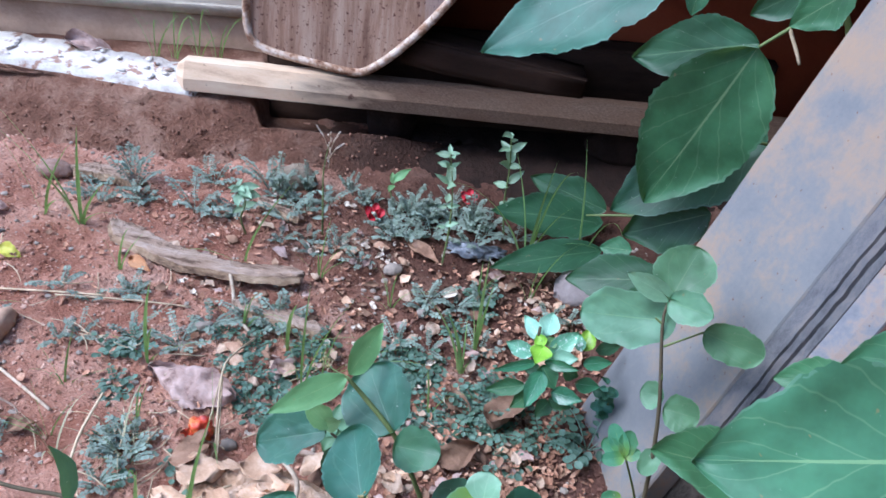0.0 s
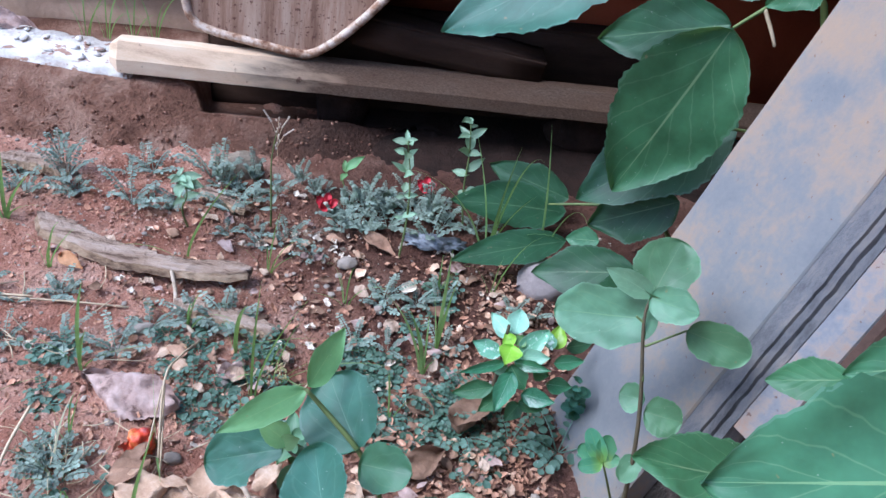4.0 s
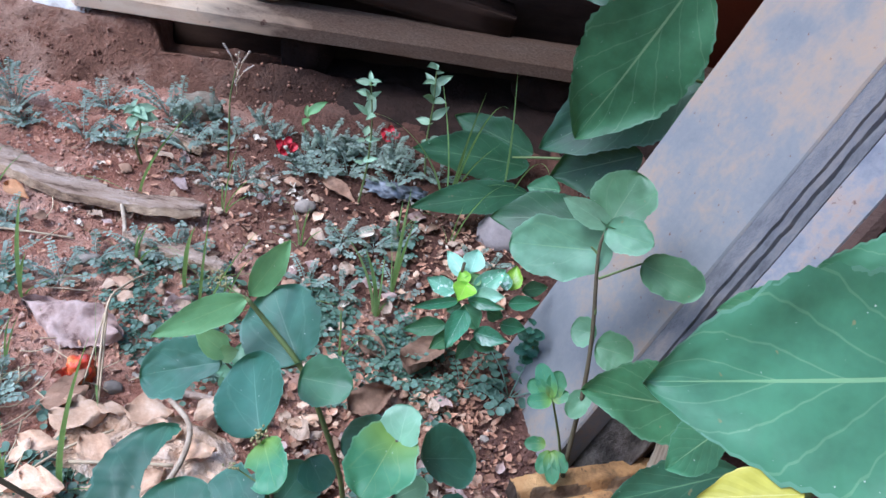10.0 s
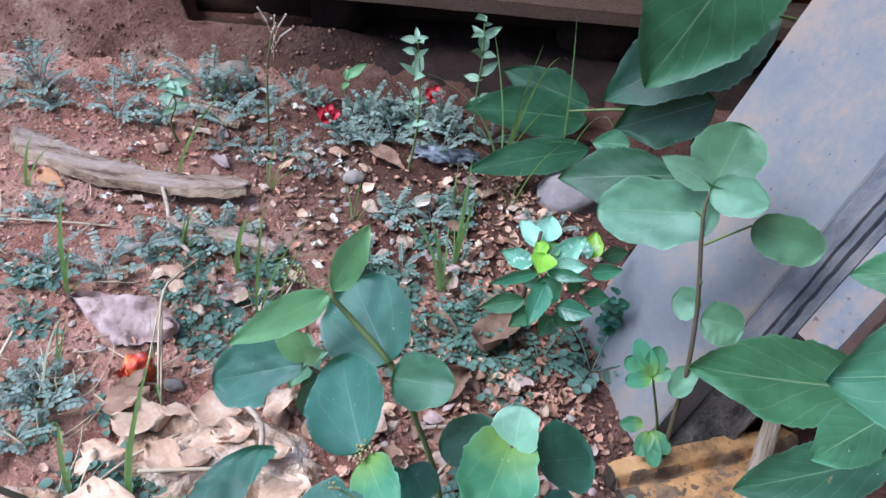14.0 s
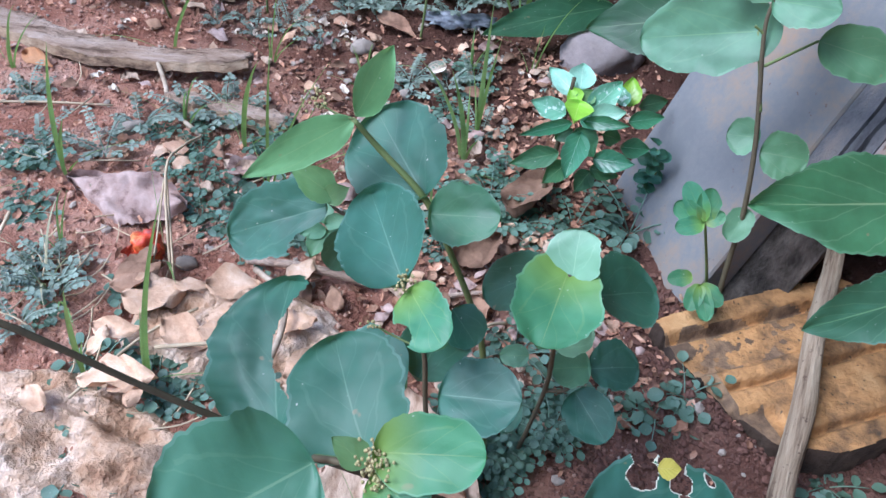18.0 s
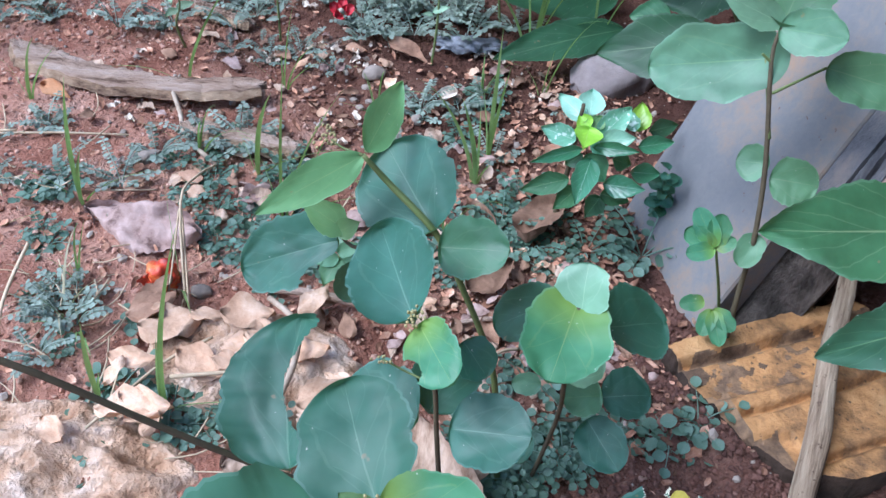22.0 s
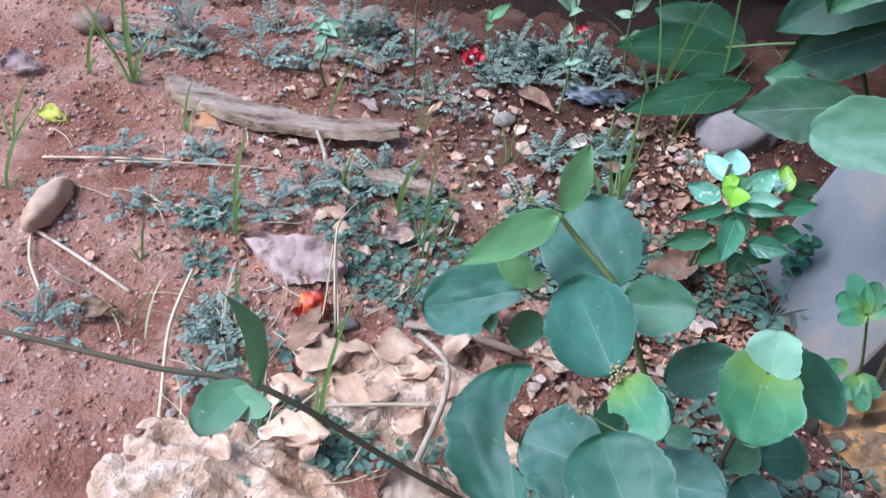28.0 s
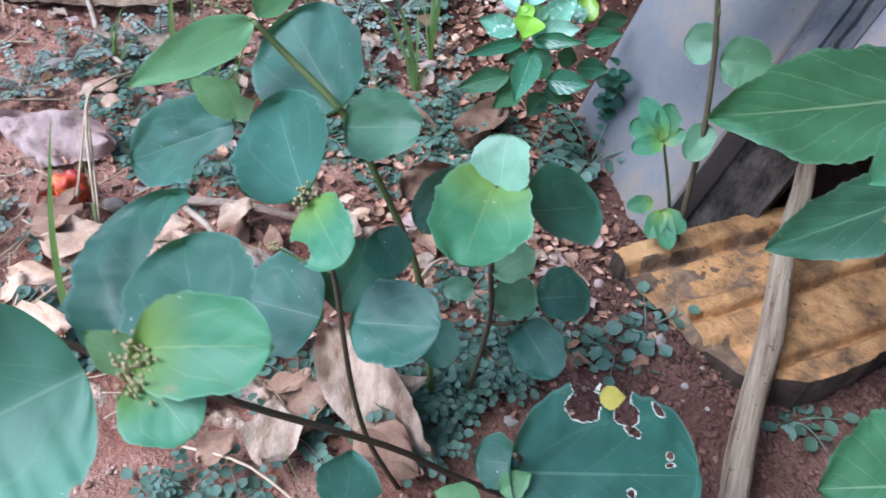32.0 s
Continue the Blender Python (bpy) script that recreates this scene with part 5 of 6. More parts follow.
leaf(gloss, (0.132, 0.814, 0.123), (0.153, 0.787, 0.125), 0.020, (-0.601, -0.417, 0.683), OVATE, M['leaf_gloss'], droop=0.12, cup=0.15)
leaf(gloss, (0.129, 0.774, 0.128), (0.117, 0.727, 0.114), 0.024, (0.040, -0.295, 0.955), OVATE, M['leaf_gloss'], droop=0.12, cup=0.15)
leaf(gloss, (0.144, 0.763, 0.110), (0.179, 0.752, 0.118), 0.021, (-0.362, -0.725, 0.587), OVATE, M['leaf_gloss'], droop=0.12, cup=0.15)
leaf(gloss, (0.112, 0.766, 0.109), (0.069, 0.753, 0.100), 0.020, (0.084, -0.739, 0.668), OVATE, M['leaf_green'], droop=0.12, cup=0.15)
leaf(gloss, (0.169, 0.786, 0.109), (0.199, 0.792, 0.106), 0.019, (0.214, -0.763, 0.611), OVATE, M['leaf_gloss'], droop=0.12, cup=0.15)
leaf(gloss, (0.142, 0.760, 0.101), (0.170, 0.758, 0.097), 0.017, (0.032, -0.788, 0.615), OVATE, M['leaf_green'], droop=0.12, cup=0.15)
leaf(gloss, (0.188, 0.841, 0.117), (0.219, 0.858, 0.117), 0.018, (0.357, -0.652, 0.669), OVATE, M['leaf_dark'], droop=0.12, cup=0.15)
leaf(gloss, (0.128, 0.801, 0.112), (0.148, 0.784, 0.095), 0.028, (-0.131, -0.774, 0.620), OVATE, M['leaf_green'], droop=0.12, cup=0.15)
leaf(gloss, (0.125, 0.800, 0.112), (0.110, 0.799, 0.098), 0.018, (-0.331, -0.848, 0.415), OVATE, M['leaf_dark'], droop=0.12, cup=0.15)
leaf(gloss, (0.153, 0.801, 0.110), (0.173, 0.807, 0.101), 0.018, (0.437, -0.778, 0.451), OVATE, M['leaf_green'], droop=0.12, cup=0.15)
leaf(gloss, (0.122, 0.768, 0.096), (0.101, 0.744, 0.090), 0.020, (0.275, -0.453, 0.848), OVATE, M['leaf_green'], droop=0.12, cup=0.15)
leaf(gloss, (0.144, 0.765, 0.092), (0.131, 0.742, 0.086), 0.020, (0.177, -0.341, 0.923), OVATE, M['leaf_dark'], droop=0.12, cup=0.15)
# sapling in front of the post
leaf(sapling, (0.230, 0.727, 0.303), (0.252, 0.778, 0.336), 0.056, (-0.137, -0.496, 0.858), ROUND, M['leaf_mid'])
leaf(sapling, (0.233, 0.728, 0.304), (0.185, 0.734, 0.320), 0.023, (0.026, -0.908, 0.419), TOOTHED, M['leaf_pale'])
leaf(sapling, (0.229, 0.726, 0.303), (0.266, 0.701, 0.314), 0.033, (-0.545, -0.678, 0.494), ROUND, M['leaf_mid'])
leaf(sapling, (0.227, 0.725, 0.278), (0.151, 0.756, 0.242), 0.056, (-0.510, -0.738, 0.442), HEART, M['leaf_mid'])
leaf(sapling, (0.268, 0.717, 0.281), (0.325, 0.702, 0.277), 0.039, (-0.183, -0.835, 0.518), ROUND, M['leaf_mid'])
leaf(sapling, (0.248, 0.691, 0.210), (0.225, 0.698, 0.204), 0.028, (-0.372, -0.714, 0.594), ROUND, M['leaf_mid'])
leaf(sapling, (0.249, 0.684, 0.202), (0.283, 0.676, 0.206), 0.037, (-0.247, -0.737, 0.629), ROUND, M['leaf_mid'])
leaf(sapling, (0.254, 0.670, 0.156), (0.243, 0.652, 0.136), 0.022, (-0.269, -0.638, 0.722), ROUND, M['leaf_mid'])
# seedling leaves: the two largest have a middle lobe between two side lobes
for base, tip, wide, face, lobes in (
    ((0.226, 0.671, 0.136), (0.207, 0.687, 0.161), 0.019, (-0.077, -0.890, 0.450), True),
    ((0.226, 0.670, 0.135), (0.203, 0.662, 0.133), 0.016, (0.185, -0.582, 0.791), False),
    ((0.227, 0.670, 0.135), (0.240, 0.672, 0.146), 0.013, (-0.352, -0.698, 0.624), False),
    ((0.237, 0.672, 0.069), (0.216, 0.668, 0.066), 0.015, (0.002, -0.608, 0.794), False),
    ((0.242, 0.661, 0.072), (0.249, 0.634, 0.057), 0.016, (-0.298, -0.505, 0.810), True),
):
    root, axis = Vector(base), Vector(tip) - Vector(base)
    for turn, reach in ((0.0, 1.0), (0.60, 0.78), (-0.60, 0.78)) if lobes else ((0.0, 1.0),):
        way = Matrix.Rotation(turn, 3, Vector(face).normalized()) @ axis
        leaf(seedling, root, root + way * reach, wide, face, ROUND, M['leaf_lime2'])

# stalks that join leaves to their stems
def stalk(plant, a, b, r=0.001, material="stem_green", sag=0.0):
    a, b = Vector(a), Vector(b)
    tube("leaf_stalk", (a, a.lerp(b, 0.5) + Vector((0, 0, sag)), b), [r * 1.3, r, r], M[material], plant, sides=6)


stalk(trail, (-0.008, 0.315, 0.335), (0.010, 0.316, 0.335))
stalk(sapling, (0.228, 0.715, 0.282), (0.220, 0.716, 0.287))
stalk(sapling, (0.234, 0.706, 0.262), (0.268, 0.717, 0.281))
stalk(sapling, (0.240, 0.692, 0.232), (0.227, 0.725, 0.278))
tube("branch", ((0.50, 1.13, -0.01), (0.47, 1.13, 0.20), (0.43, 1.13, 0.40), (0.385, 1.125, 0.487), (0.336, 1.099, 0.454), (0.305, 1.082, 0.432)), [0.006, 0.0055, 0.005, 0.0035, 0.0025, 0.0018], M["stem_green"], bush)
tube("branch", ((0.336, 1.099, 0.454), (0.350, 1.088, 0.432), (0.358, 1.085, 0.418)), [0.0025, 0.0022, 0.0018], M["straw"], bush)
tube("branch", ((0.47, 1.13, 0.20), (0.42, 1.14, 0.27), (0.345, 1.12, 0.29), (0.31, 1.11, 0.285)), [0.003, 0.0026, 0.002, 0.0015], M["stem_green"], bush)
tube("branch", ((0.52, 0.72, -0.01), (0.51, 0.66, 0.14), (0.49, 0.58, 0.26), (0.46, 0.50, 0.36), (0.44, 0.42, 0.45)), [0.005, 0.0045, 0.004, 0.003, 0.002], M["stem_green"], bush)
tube("branch", ((0.38, 1.25, -0.01), (0.32, 1.22, 0.08), (0.24, 1.20, 0.09), (0.16, 1.22, 0.06)), [0.004, 0.0035, 0.0025, 0.0015], M["stem_green"], bush)


def cluster(plant, at, count, spread_r, size, seed):
    """A loose head of tiny round buds, one part."""
    rng = random.Random(seed)
    bm = bmesh.new()
    for _ in range(count):
        d = Vector((rng.gauss(0, 1), rng.gauss(0, 1), rng.gauss(0, 0.8))) * spread_r * 0.5
        lump_bm(Vector(at) + d, (size, size, size * 1.3), rng.random() * 9, 0.2, 0, 1, bm=bm)
    part("flower_head", bm, M["bud"], plant, "cluster of tiny tan-green buds")


cluster(spread, (0.006, 0.45, 0.272), 26, 0.0062, 0.0019, 1)
cluster(spread, (-0.008, 0.443, 0.243), 9, 0.0035, 0.0017, 2)
cluster(spread, (-0.060, 0.560, 0.294), 30, 0.008, 0.0020, 3)
cluster(trail, (0.018, 0.276, 0.408), 170, 0.0048, 0.0010, 4)
tube("stem", ((0.020, 0.437, 0.235), (0.005, 0.442, 0.236), (-0.008, 0.443, 0.243)), [0.0007, 0.0006, 0.0005], M["stem_green"], spread, sides=6)
tube("stem", ((-0.038, 0.553, 0.288), (-0.05, 0.557, 0.288), (-0.058, 0.559, 0.292)), [0.0009, 0.0007, 0.0005], M["stem_green"], spread, sides=6)
tube("stem", ((0.135, 0.46, -0.005), (0.125, 0.42, 0.09), (0.118, 0.385, 0.17), (0.112, 0.372, 0.20)), [0.002, 0.0018, 0.0016, 0.0012], M["stem_brown"], eaten)

# ---- small weeds ----
def weed(kind, seed, fronds, pairs, reach, size, material, label, height=0.5, thin=OVATE):
    """A low weed of feathered fronds, each frond one mesh of paired leaflets on its rib."""
    rng = random.Random(seed)
    ob = thing("small_weed", (0, 0, 0), label, "weed", "weeds on the soil")
    for f in range(fronds):
        a = 2 * math.pi * (f + 0.6 * rng.random()) / fronds
        r = reach * (0.6 + 0.6 * rng.random())
        lift = height * r * (0.6 + 0.8 * rng.random())
        out = Vector((math.cos(a), math.sin(a), 0))
        side = Vector((-out.y, out.x, 0))
        pts = [Vector((0, 0, 0.0)), out * r * 0.45 + Vector((0, 0, lift * 0.8)), out * r + Vector((0, 0, lift))]
        bm = bmesh.new()
        uvl = bm.loops.layers.uv.new("UVMap")
        tube_bm(pts, [0.0009, 0.0007, 0.0004], 4, bm)
        for k in range(pairs + 1):
            g = 0.28 + 0.72 * k / pairs
            c = pts[0].lerp(pts[1], g).lerp(pts[1].lerp(pts[2], g), g)
            ways = (out,) if k == pairs else (side * 0.9 + out * 0.35, side * -0.9 + out * 0.35)
            for w in ways:
                d = (w + Vector((0, 0, rng.uniform(-0.25, 0.35)))).normalized()
                s = size * (0.75 + 0.5 * rng.random())
                n = (Vector((0, 0, 1)) + Vector((rng.gauss(0, 0.3), rng.gauss(0, 0.3), 0))).normalized()
                x = d.cross(n).normalized()
                m = x.cross(d)
                prev = None
                for i in range(5):
                    u = i / 4
                    hw = s * 0.42 * (0.20, 0.80, 1.0, 0.86, 0.30)[i]
                    row = [bm.verts.new(c + d * (0.12 + 0.88 * u) * s + x * v * hw + m * (0.10 * s * abs(v) - 0.12 * s * u * u)) for v in (-1, 0, 1)]
                    if prev:
                        for j in (0, 1):
                            face = bm.faces.new((prev[j], prev[j + 1], row[j + 1], row[j]))
                            for loop, q in zip(face.loops, ((u - 0.25, j / 2), (u - 0.25, (j + 1) / 2), (u, (j + 1) / 2), (u, j / 2))):
                                loop[uvl].uv = q
                    prev = row
        tagged(part("frond", bm, M[material], ob), kind="stuff")
    return ob


kinds = [
    weed("dusty", 11, 6, 9, 0.046, 0.0070, "leaf_dusty", "dusty blue-green feathery weed on the soil"),
    weed("dusty", 12, 5, 10, 0.054, 0.0074, "leaf_dusty", "dusty blue-green feathery weed on the soil", 0.8),
    weed("round", 13, 6, 5, 0.040, 0.0100, "leaf_weed", "low green weed with small oval leaflets"),
    weed("round", 14, 6, 5, 0.046, 0.0105, "leaf_weed", "low green weed with small oval leaflets", 0.7),
    weed("round", 15, 5, 2, 0.032, 0.0140, "leaf_weed", "low green weed with small oval leaflets", 0.3),
    weed("dusty", 16, 4, 10, 0.048, 0.0072, "leaf_dusty", "thin dusty blue-green weed on the soil", 0.9),
    weed("sprig", 17, 5, 13, 0.024, 0.0068, "leaf_dusty", "dusty weed with upright leafy sprigs", 2.3),
    weed("sprig", 18, 7, 11, 0.020, 0.0072, "leaf_dusty", "dusty weed with upright leafy sprigs", 1.8),
]
used = set()


def put_weed(kind, x, y, turn, scale=1.0):
    if math.hypot((x + 0.30) / 0.075, (y - 0.725) / 0.065) < 1 or math.hypot((x + 0.40) / 0.17, (y - 0.97) / 0.07) < 1 or inside(x, y):
        return
    m = Matrix.Translation((x, y, ground_z(x, y) - 0.002)) @ Matrix.Rotation(turn, 4, "Z") @ Matrix.Scale(scale, 4)
    if kind in used:
        ob = copy_thing(kinds[kind], m)
        ob.scale = (scale, scale, scale)
    else:
        used.add(kind)
        kinds[kind].matrix_basis = m


rng = random.Random(21)
for x0, x1, y0, y1, count, which, s0, s1 in (
    (-0.70, -0.08, 1.09, 1.25, 20, (0, 1, 5, 6, 7), 0.45, 1.0),
    (-0.42, 0.00, 1.12, 1.22, 10, (0, 6, 7), 0.5, 0.9),
    (-0.30, 0.02, 1.19, 1.26, 7, (0, 6, 7, 1), 0.5, 0.8),
    (-0.15, 0.06, 1.15, 1.24, 10, (0, 1, 7), 0.7, 1.0),
    (-0.66, -0.40, 1.03, 1.12, 5, (0, 1), 0.6, 0.9),
    (-0.29, -0.22, 0.87, 0.95, 5, (0, 5), 0.7, 1.0),
    (-0.30, -0.03, 0.67, 0.88, 27, (2, 3, 4, 4), 0.5, 0.9),
    (-0.05, 0.12, 0.70, 0.90, 16, (2, 3, 4, 4), 0.5, 0.9),
    (-0.46, -0.30, 0.76, 0.86, 3, (0, 5), 0.6, 0.9),
    (-0.36, -0.20, 0.57, 0.68, 4, (0, 5, 4), 0.6, 0.9),
    (0.09, 0.20, 0.72, 0.84, 4, (2, 3, 4), 0.5, 0.8),
    (0.08, 0.18, 0.52, 0.60, 3, (3, 4), 0.6, 0.9),
    (-0.56, -0.38, 0.84, 0.94, 5, (0, 5), 0.5, 0.8),
    (-0.06, 0.05, 0.45, 0.52, 4, (3, 4), 0.7, 0.9),
    (0.24, 0.32, 0.68, 0.75, 4, (2, 4), 0.7, 0.9),
):
    for _ in range(count):
        x, y = rng.uniform(x0, x1), rng.uniform(y0, y1)
        top = 1.185 + 0.23 * (x + 0.6)
        if y > top:
            y = rng.uniform(y0 - 0.02, top)
        put_weed(rng.choice(which), x, y, rng.uniform(0, 6.28), rng.uniform(s0, s1))
for x0, y0, sx, sy, count, which in (
    (-0.48, 0.78, 0.045, 0.018, 3, (0, 5)),
    (-0.47, 0.60, 0.045, 0.030, 3, (5, 5, 0)),
    (-0.39, 0.72, 0.030, 0.040, 5, (4, 2, 4)),
    (-0.02, 0.96, 0.08, 0.04, 9, (0, 5)),
    (-0.30, 0.62, 0.05, 0.03, 6, (5, 4)),
    (-0.22, 1.06, 0.10, 0.02, 6, (0, 5)),
    (-0.23, 0.77, 0.035, 0.040, 12, (4, 2, 4, 3)),
    (-0.20, 0.53, 0.045, 0.018, 9, (4, 2, 4)),
    (0.07, 0.51, 0.026, 0.020, 11, (3, 4, 2)),
    (0.14, 0.54, 0.020, 0.018, 6, (3, 4)),
    (0.20, 0.57, 0.010, 0.004, 3, (4,)),
    (0.12, 0.80, 0.020, 0.020, 2, (2, 3)),
    (0.05, 0.75, 0.025, 0.015, 3, (2, 4)),
    (-0.08, 0.42, 0.015, 0.010, 3, (4, 3)),
):
    for k in range(count):
        put_weed(which[k % len(which)], x0 + rng.gauss(0, 1) * sx, y0 + rng.gauss(0, 1) * sy, rng.uniform(0, 6.28), rng.uniform(0.5, 0.8))
for kind, x, y, turn, s in ((4, 0.212, 0.563, 0.4, 0.9), (4, 0.232, 0.573, 2.6, 0.9), (4, 0.350, 0.525, 1.0, 1.0), (3, 0.095, 0.613, 0.5, 0.9), (4, -0.232, 0.457, 0.6, 1.0), (3, 0.205, 0.785, 1.1, 1.2), (4, -0.25, 0.556, 2.0, 1.0), (4, -0.20, 0.548, 0.9, 1.0), (2, 0.028, 1.03, 1.0, 0.8), (2, 0.0, 0.95, 2.0, 0.6), (2, 0.03, 0.99, 2.0, 0.6)):
    put_weed(kind, x, y, turn, s)


# upright small plants with a rosette of leaves
def upright(at, top, whorls, size, material, label, rad=0.0012, seed=0, shape=OVATE, flat=False):
    rng = random.Random(seed)
    ob = thing("upright_weed", at, label, "weed")
    a, b = Vector(at), Vector(top)
    tube("stem", (a - Vector((0, 0, 0.006)), a.lerp(b, 0.35) + Vector((rng.uniform(-0.008, 0.008), 0, 0)), a.lerp(b, 0.7) + Vector((rng.uniform(-0.008, 0.008), 0, 0)), b), [rad * 1.5, rad * 1.3, rad, rad * 0.7], M["stem_green"], ob, sides=6)
    for f, count, reach in whorls:
        c = a.lerp(b, f)
        t0 = rng.random() * 6
        for k in range(count):
            t = t0 + 2 * math.pi * k / count + rng.uniform(-0.5, 0.5)
            r = reach * rng.uniform(0.6, 1.25)
            at_c = c + Vector((0, 0, rng.uniform(-0.006, 0.006)))
            leaf(ob, at_c, at_c + Vector((math.cos(t) * r, math.sin(t) * r, r * (0.1 if flat else rng.uniform(-0.1, 0.9)))), r * size * rng.uniform(0.85, 1.2), (rng.gauss(0, 0.3), -0.55, 0.8), shape, M[material], droop=0.2, cup=0.15)
    return ob


upright((-0.364, 1.068, 0), (-0.352, 1.030, 0.112), ((0.6, 2, 0.022), (0.95, 7, 0.030), (1.0, 5, 0.018)), 0.52, "leaf_fresh", "pale green weed with a rosette of oval leaves", seed=1, flat=True)
upright((-0.049, 1.095, 0), (-0.058, 1.122, 0.182), ((0.35, 2, 0.018), (0.55, 3, 0.022), (0.72, 3, 0.024), (0.88, 3, 0.024), (1.0, 4, 0.022)), 0.52, "leaf_fresh", "upright weed with pale paired oval leaves", seed=2)
upright((0.035, 1.20, 0), (0.020, 1.215, 0.175), ((0.35, 3, 0.020), (0.55, 3, 0.022), (0.75, 3, 0.022), (0.9, 3, 0.020), (1.0, 3, 0.018)), 0.55, "leaf_fresh", "upright weed with green paired oval leaves", seed=3)
upright((-0.16, 1.22, 0), (-0.165, 1.225, 0.045), ((1.0, 3, 0.026),), 0.6, "leaf_lime", "tiny lime-green sprout at the bank", seed=4)
upright((-0.09, 0.70, 0), (-0.088, 0.69, 0.05), ((0.6, 3, 0.03), (1.0, 4, 0.03)), 0.7, "leaf_mid", "small green weed under the round leaves", seed=5)
upright((0.217, 0.83, 0), (0.208, 0.80, 0.10), ((0.30, 4, 0.013), (0.45, 4, 0.014), (0.6, 5, 0.014), (0.75, 4, 0.014), (0.9, 4, 0.013), (1.0, 4, 0.010)), 0.85, "leaf_blue", "dark weed with small round leaves against the post", seed=6, shape=ROUND, flat=True)
spike = upright((-0.251, 1.108, 0), (-0.243, 1.115, 0.165), ((0.2, 3, 0.02), (0.45, 3, 0.016)), 0.35, "leaf_dusty", "thin weed with a pale seed spike", seed=7)
bm = bmesh.new()
rng = random.Random(77)
for k in range(12):
    f = k / 11
    lump_bm((-0.244 + 0.004 * f + rng.gauss(0, 0.0018), 1.114, 0.135 + 0.05 * f), (0.003, 0.003, 0.0045), k, 0.3, 0, 1, bm=bm)
for n0, (tx, tz) in enumerate(((0.024, 0.014), (0.020, 0.030), (-0.018, 0.024))):
    foot, tip = Vector((-0.243, 1.114, 0.138 + 0.008 * n0)), Vector((-0.243 + tx, 1.112 - 0.006 * (n0 % 2), 0.158 + 0.006 * n0 + tz))
    tube("seed_stalk", (foot, foot.lerp(tip, 0.5) + Vector((0, 0, 0.006)), tip), [0.0006, 0.0005, 0.0004], M["straw"], spike, sides=5)
    for k in range(7):
        p = foot.lerp(tip, 0.45 + 0.55 * k / 6) + Vector((0, 0, 0.006 * (1 - k / 6)))
        lump_bm(p, (0.0036, 0.0026, 0.0024), k + n0, 0.3, 0.4, 1, bm=bm)
part("seed_spike", bm, M["petal"], spike, "tiny pale seeds on a thin stem")
tube("stem", ((-0.243, 1.115, 0.12), (-0.242, 1.114, 0.155), (-0.240, 1.113, 0.187)), [0.0006, 0.0005, 0.0004], M["straw"], spike, sides=5)


# ---- grass ----
def grass_tuft(at, blades, label="thin green grass tuft on the soil", material="grass", base_z=None):
    """Blades given by where each tip leans to, its height, width and bend."""
    base_z = ground_z(*at) if base_z is None else base_z
    ob = thing("grass_tuft", (at[0], at[1], base_z), label, "grass")
    for dx, dy, h, w, bend in blades:
        b = Vector((at[0] + dx * 0.08, at[1] + dy * 0.08, base_z - 0.004))
        n = 14
        bm = bmesh.new()
        uvl = bm.loops.layers.uv.new("UVMap")
        lean = Vector((dx, dy, 0))
        side = Vector((-lean.y, lean.x, 0)).normalized() if lean.length > 1e-4 else Vector((1, 0, 0))
        side = (side + Vector((1.2, 0, 0))).normalized()
        prev = None
        for i in range(n + 1):
            u = i / n
            c = b + lean * u ** 1.6 + Vector((0, 0, h * (u - bend * u ** 4)))
            hw = w * 0.29 * (0.55 + 0.45 * math.sin(math.pi * min(1, u * 0.9 + 0.1))) * (1 - u ** 3) + 0.0001
            row = [bm.verts.new(c + side * v * hw + Vector((0, -0.25 * hw * (1 - abs(v)), -0.15 * hw * (1 - abs(v))))) for v in (-1, 0, 1)]
            if prev:
                for j in (0, 1):
                    face = bm.faces.new((prev[j], prev[j + 1], row[j + 1], row[j]))
                    for loop, q in zip(face.loops, ((u, j / 2), (u, (j + 1) / 2), (u, (j + 1) / 2), (u, j / 2))):
                        loop[uvl].uv = q
            prev = row
        part("blade", bm, M[material], ob)
    return ob


grass_tuft((0.079, 1.146), ((-0.042, -0.01, 0.215, 0.006, 0), (0.050, -0.02, 0.275, 0.0065, 0.30), (0.018, -0.03, 0.215, 0.006, 0), (0.050, -0.03, 0.150, 0.005, 0.05), (-0.130, -0.03, 0.200, 0.010, 0.28), (0.100, -0.02, 0.105, 0.005, 0.35), (0.010, -0.03, 0.120, 0.007, 0)), "tall thin grass before the broad leaves")
grass_tuft((0.160, 1.158), ((-0.026, -0.02, 0.245, 0.006, 0), (0.055, -0.04, 0.205, 0.004, 0.55), (0.06, -0.01, 0.05, 0.004, 0.3)), "tall thin grass before the broad leaves")
grass_tuft((0.095, 1.050), ((0.060, 0.020, 0.150, 0.007, 0.25), (0.008, 0.01, 0.07, 0.006, 0), (-0.035, 0.02, 0.055, 0.004, 0.4)), "arching pale grass blades on the soil")
grass_tuft((0.028, 0.872), ((-0.02, -0.05, 0.152, 0.010, 0), (-0.004, 0.012, 0.095, 0.009, 0), (-0.065, -0.01, 0.17, 0.012, 0.18), (0.012, -0.02, 0.05, 0.006, 0)), "broad green grass blades on the soil")
grass_tuft((-0.372, 0.763), ((0.060, -0.055, 0.20, 0.008, 0), (0.03, -0.02, 0.09, 0.008, 0), (0.08, 0.02, 0.05, 0.007, 0.2), (-0.05, 0.0, 0.045, 0.006, 0.2)))
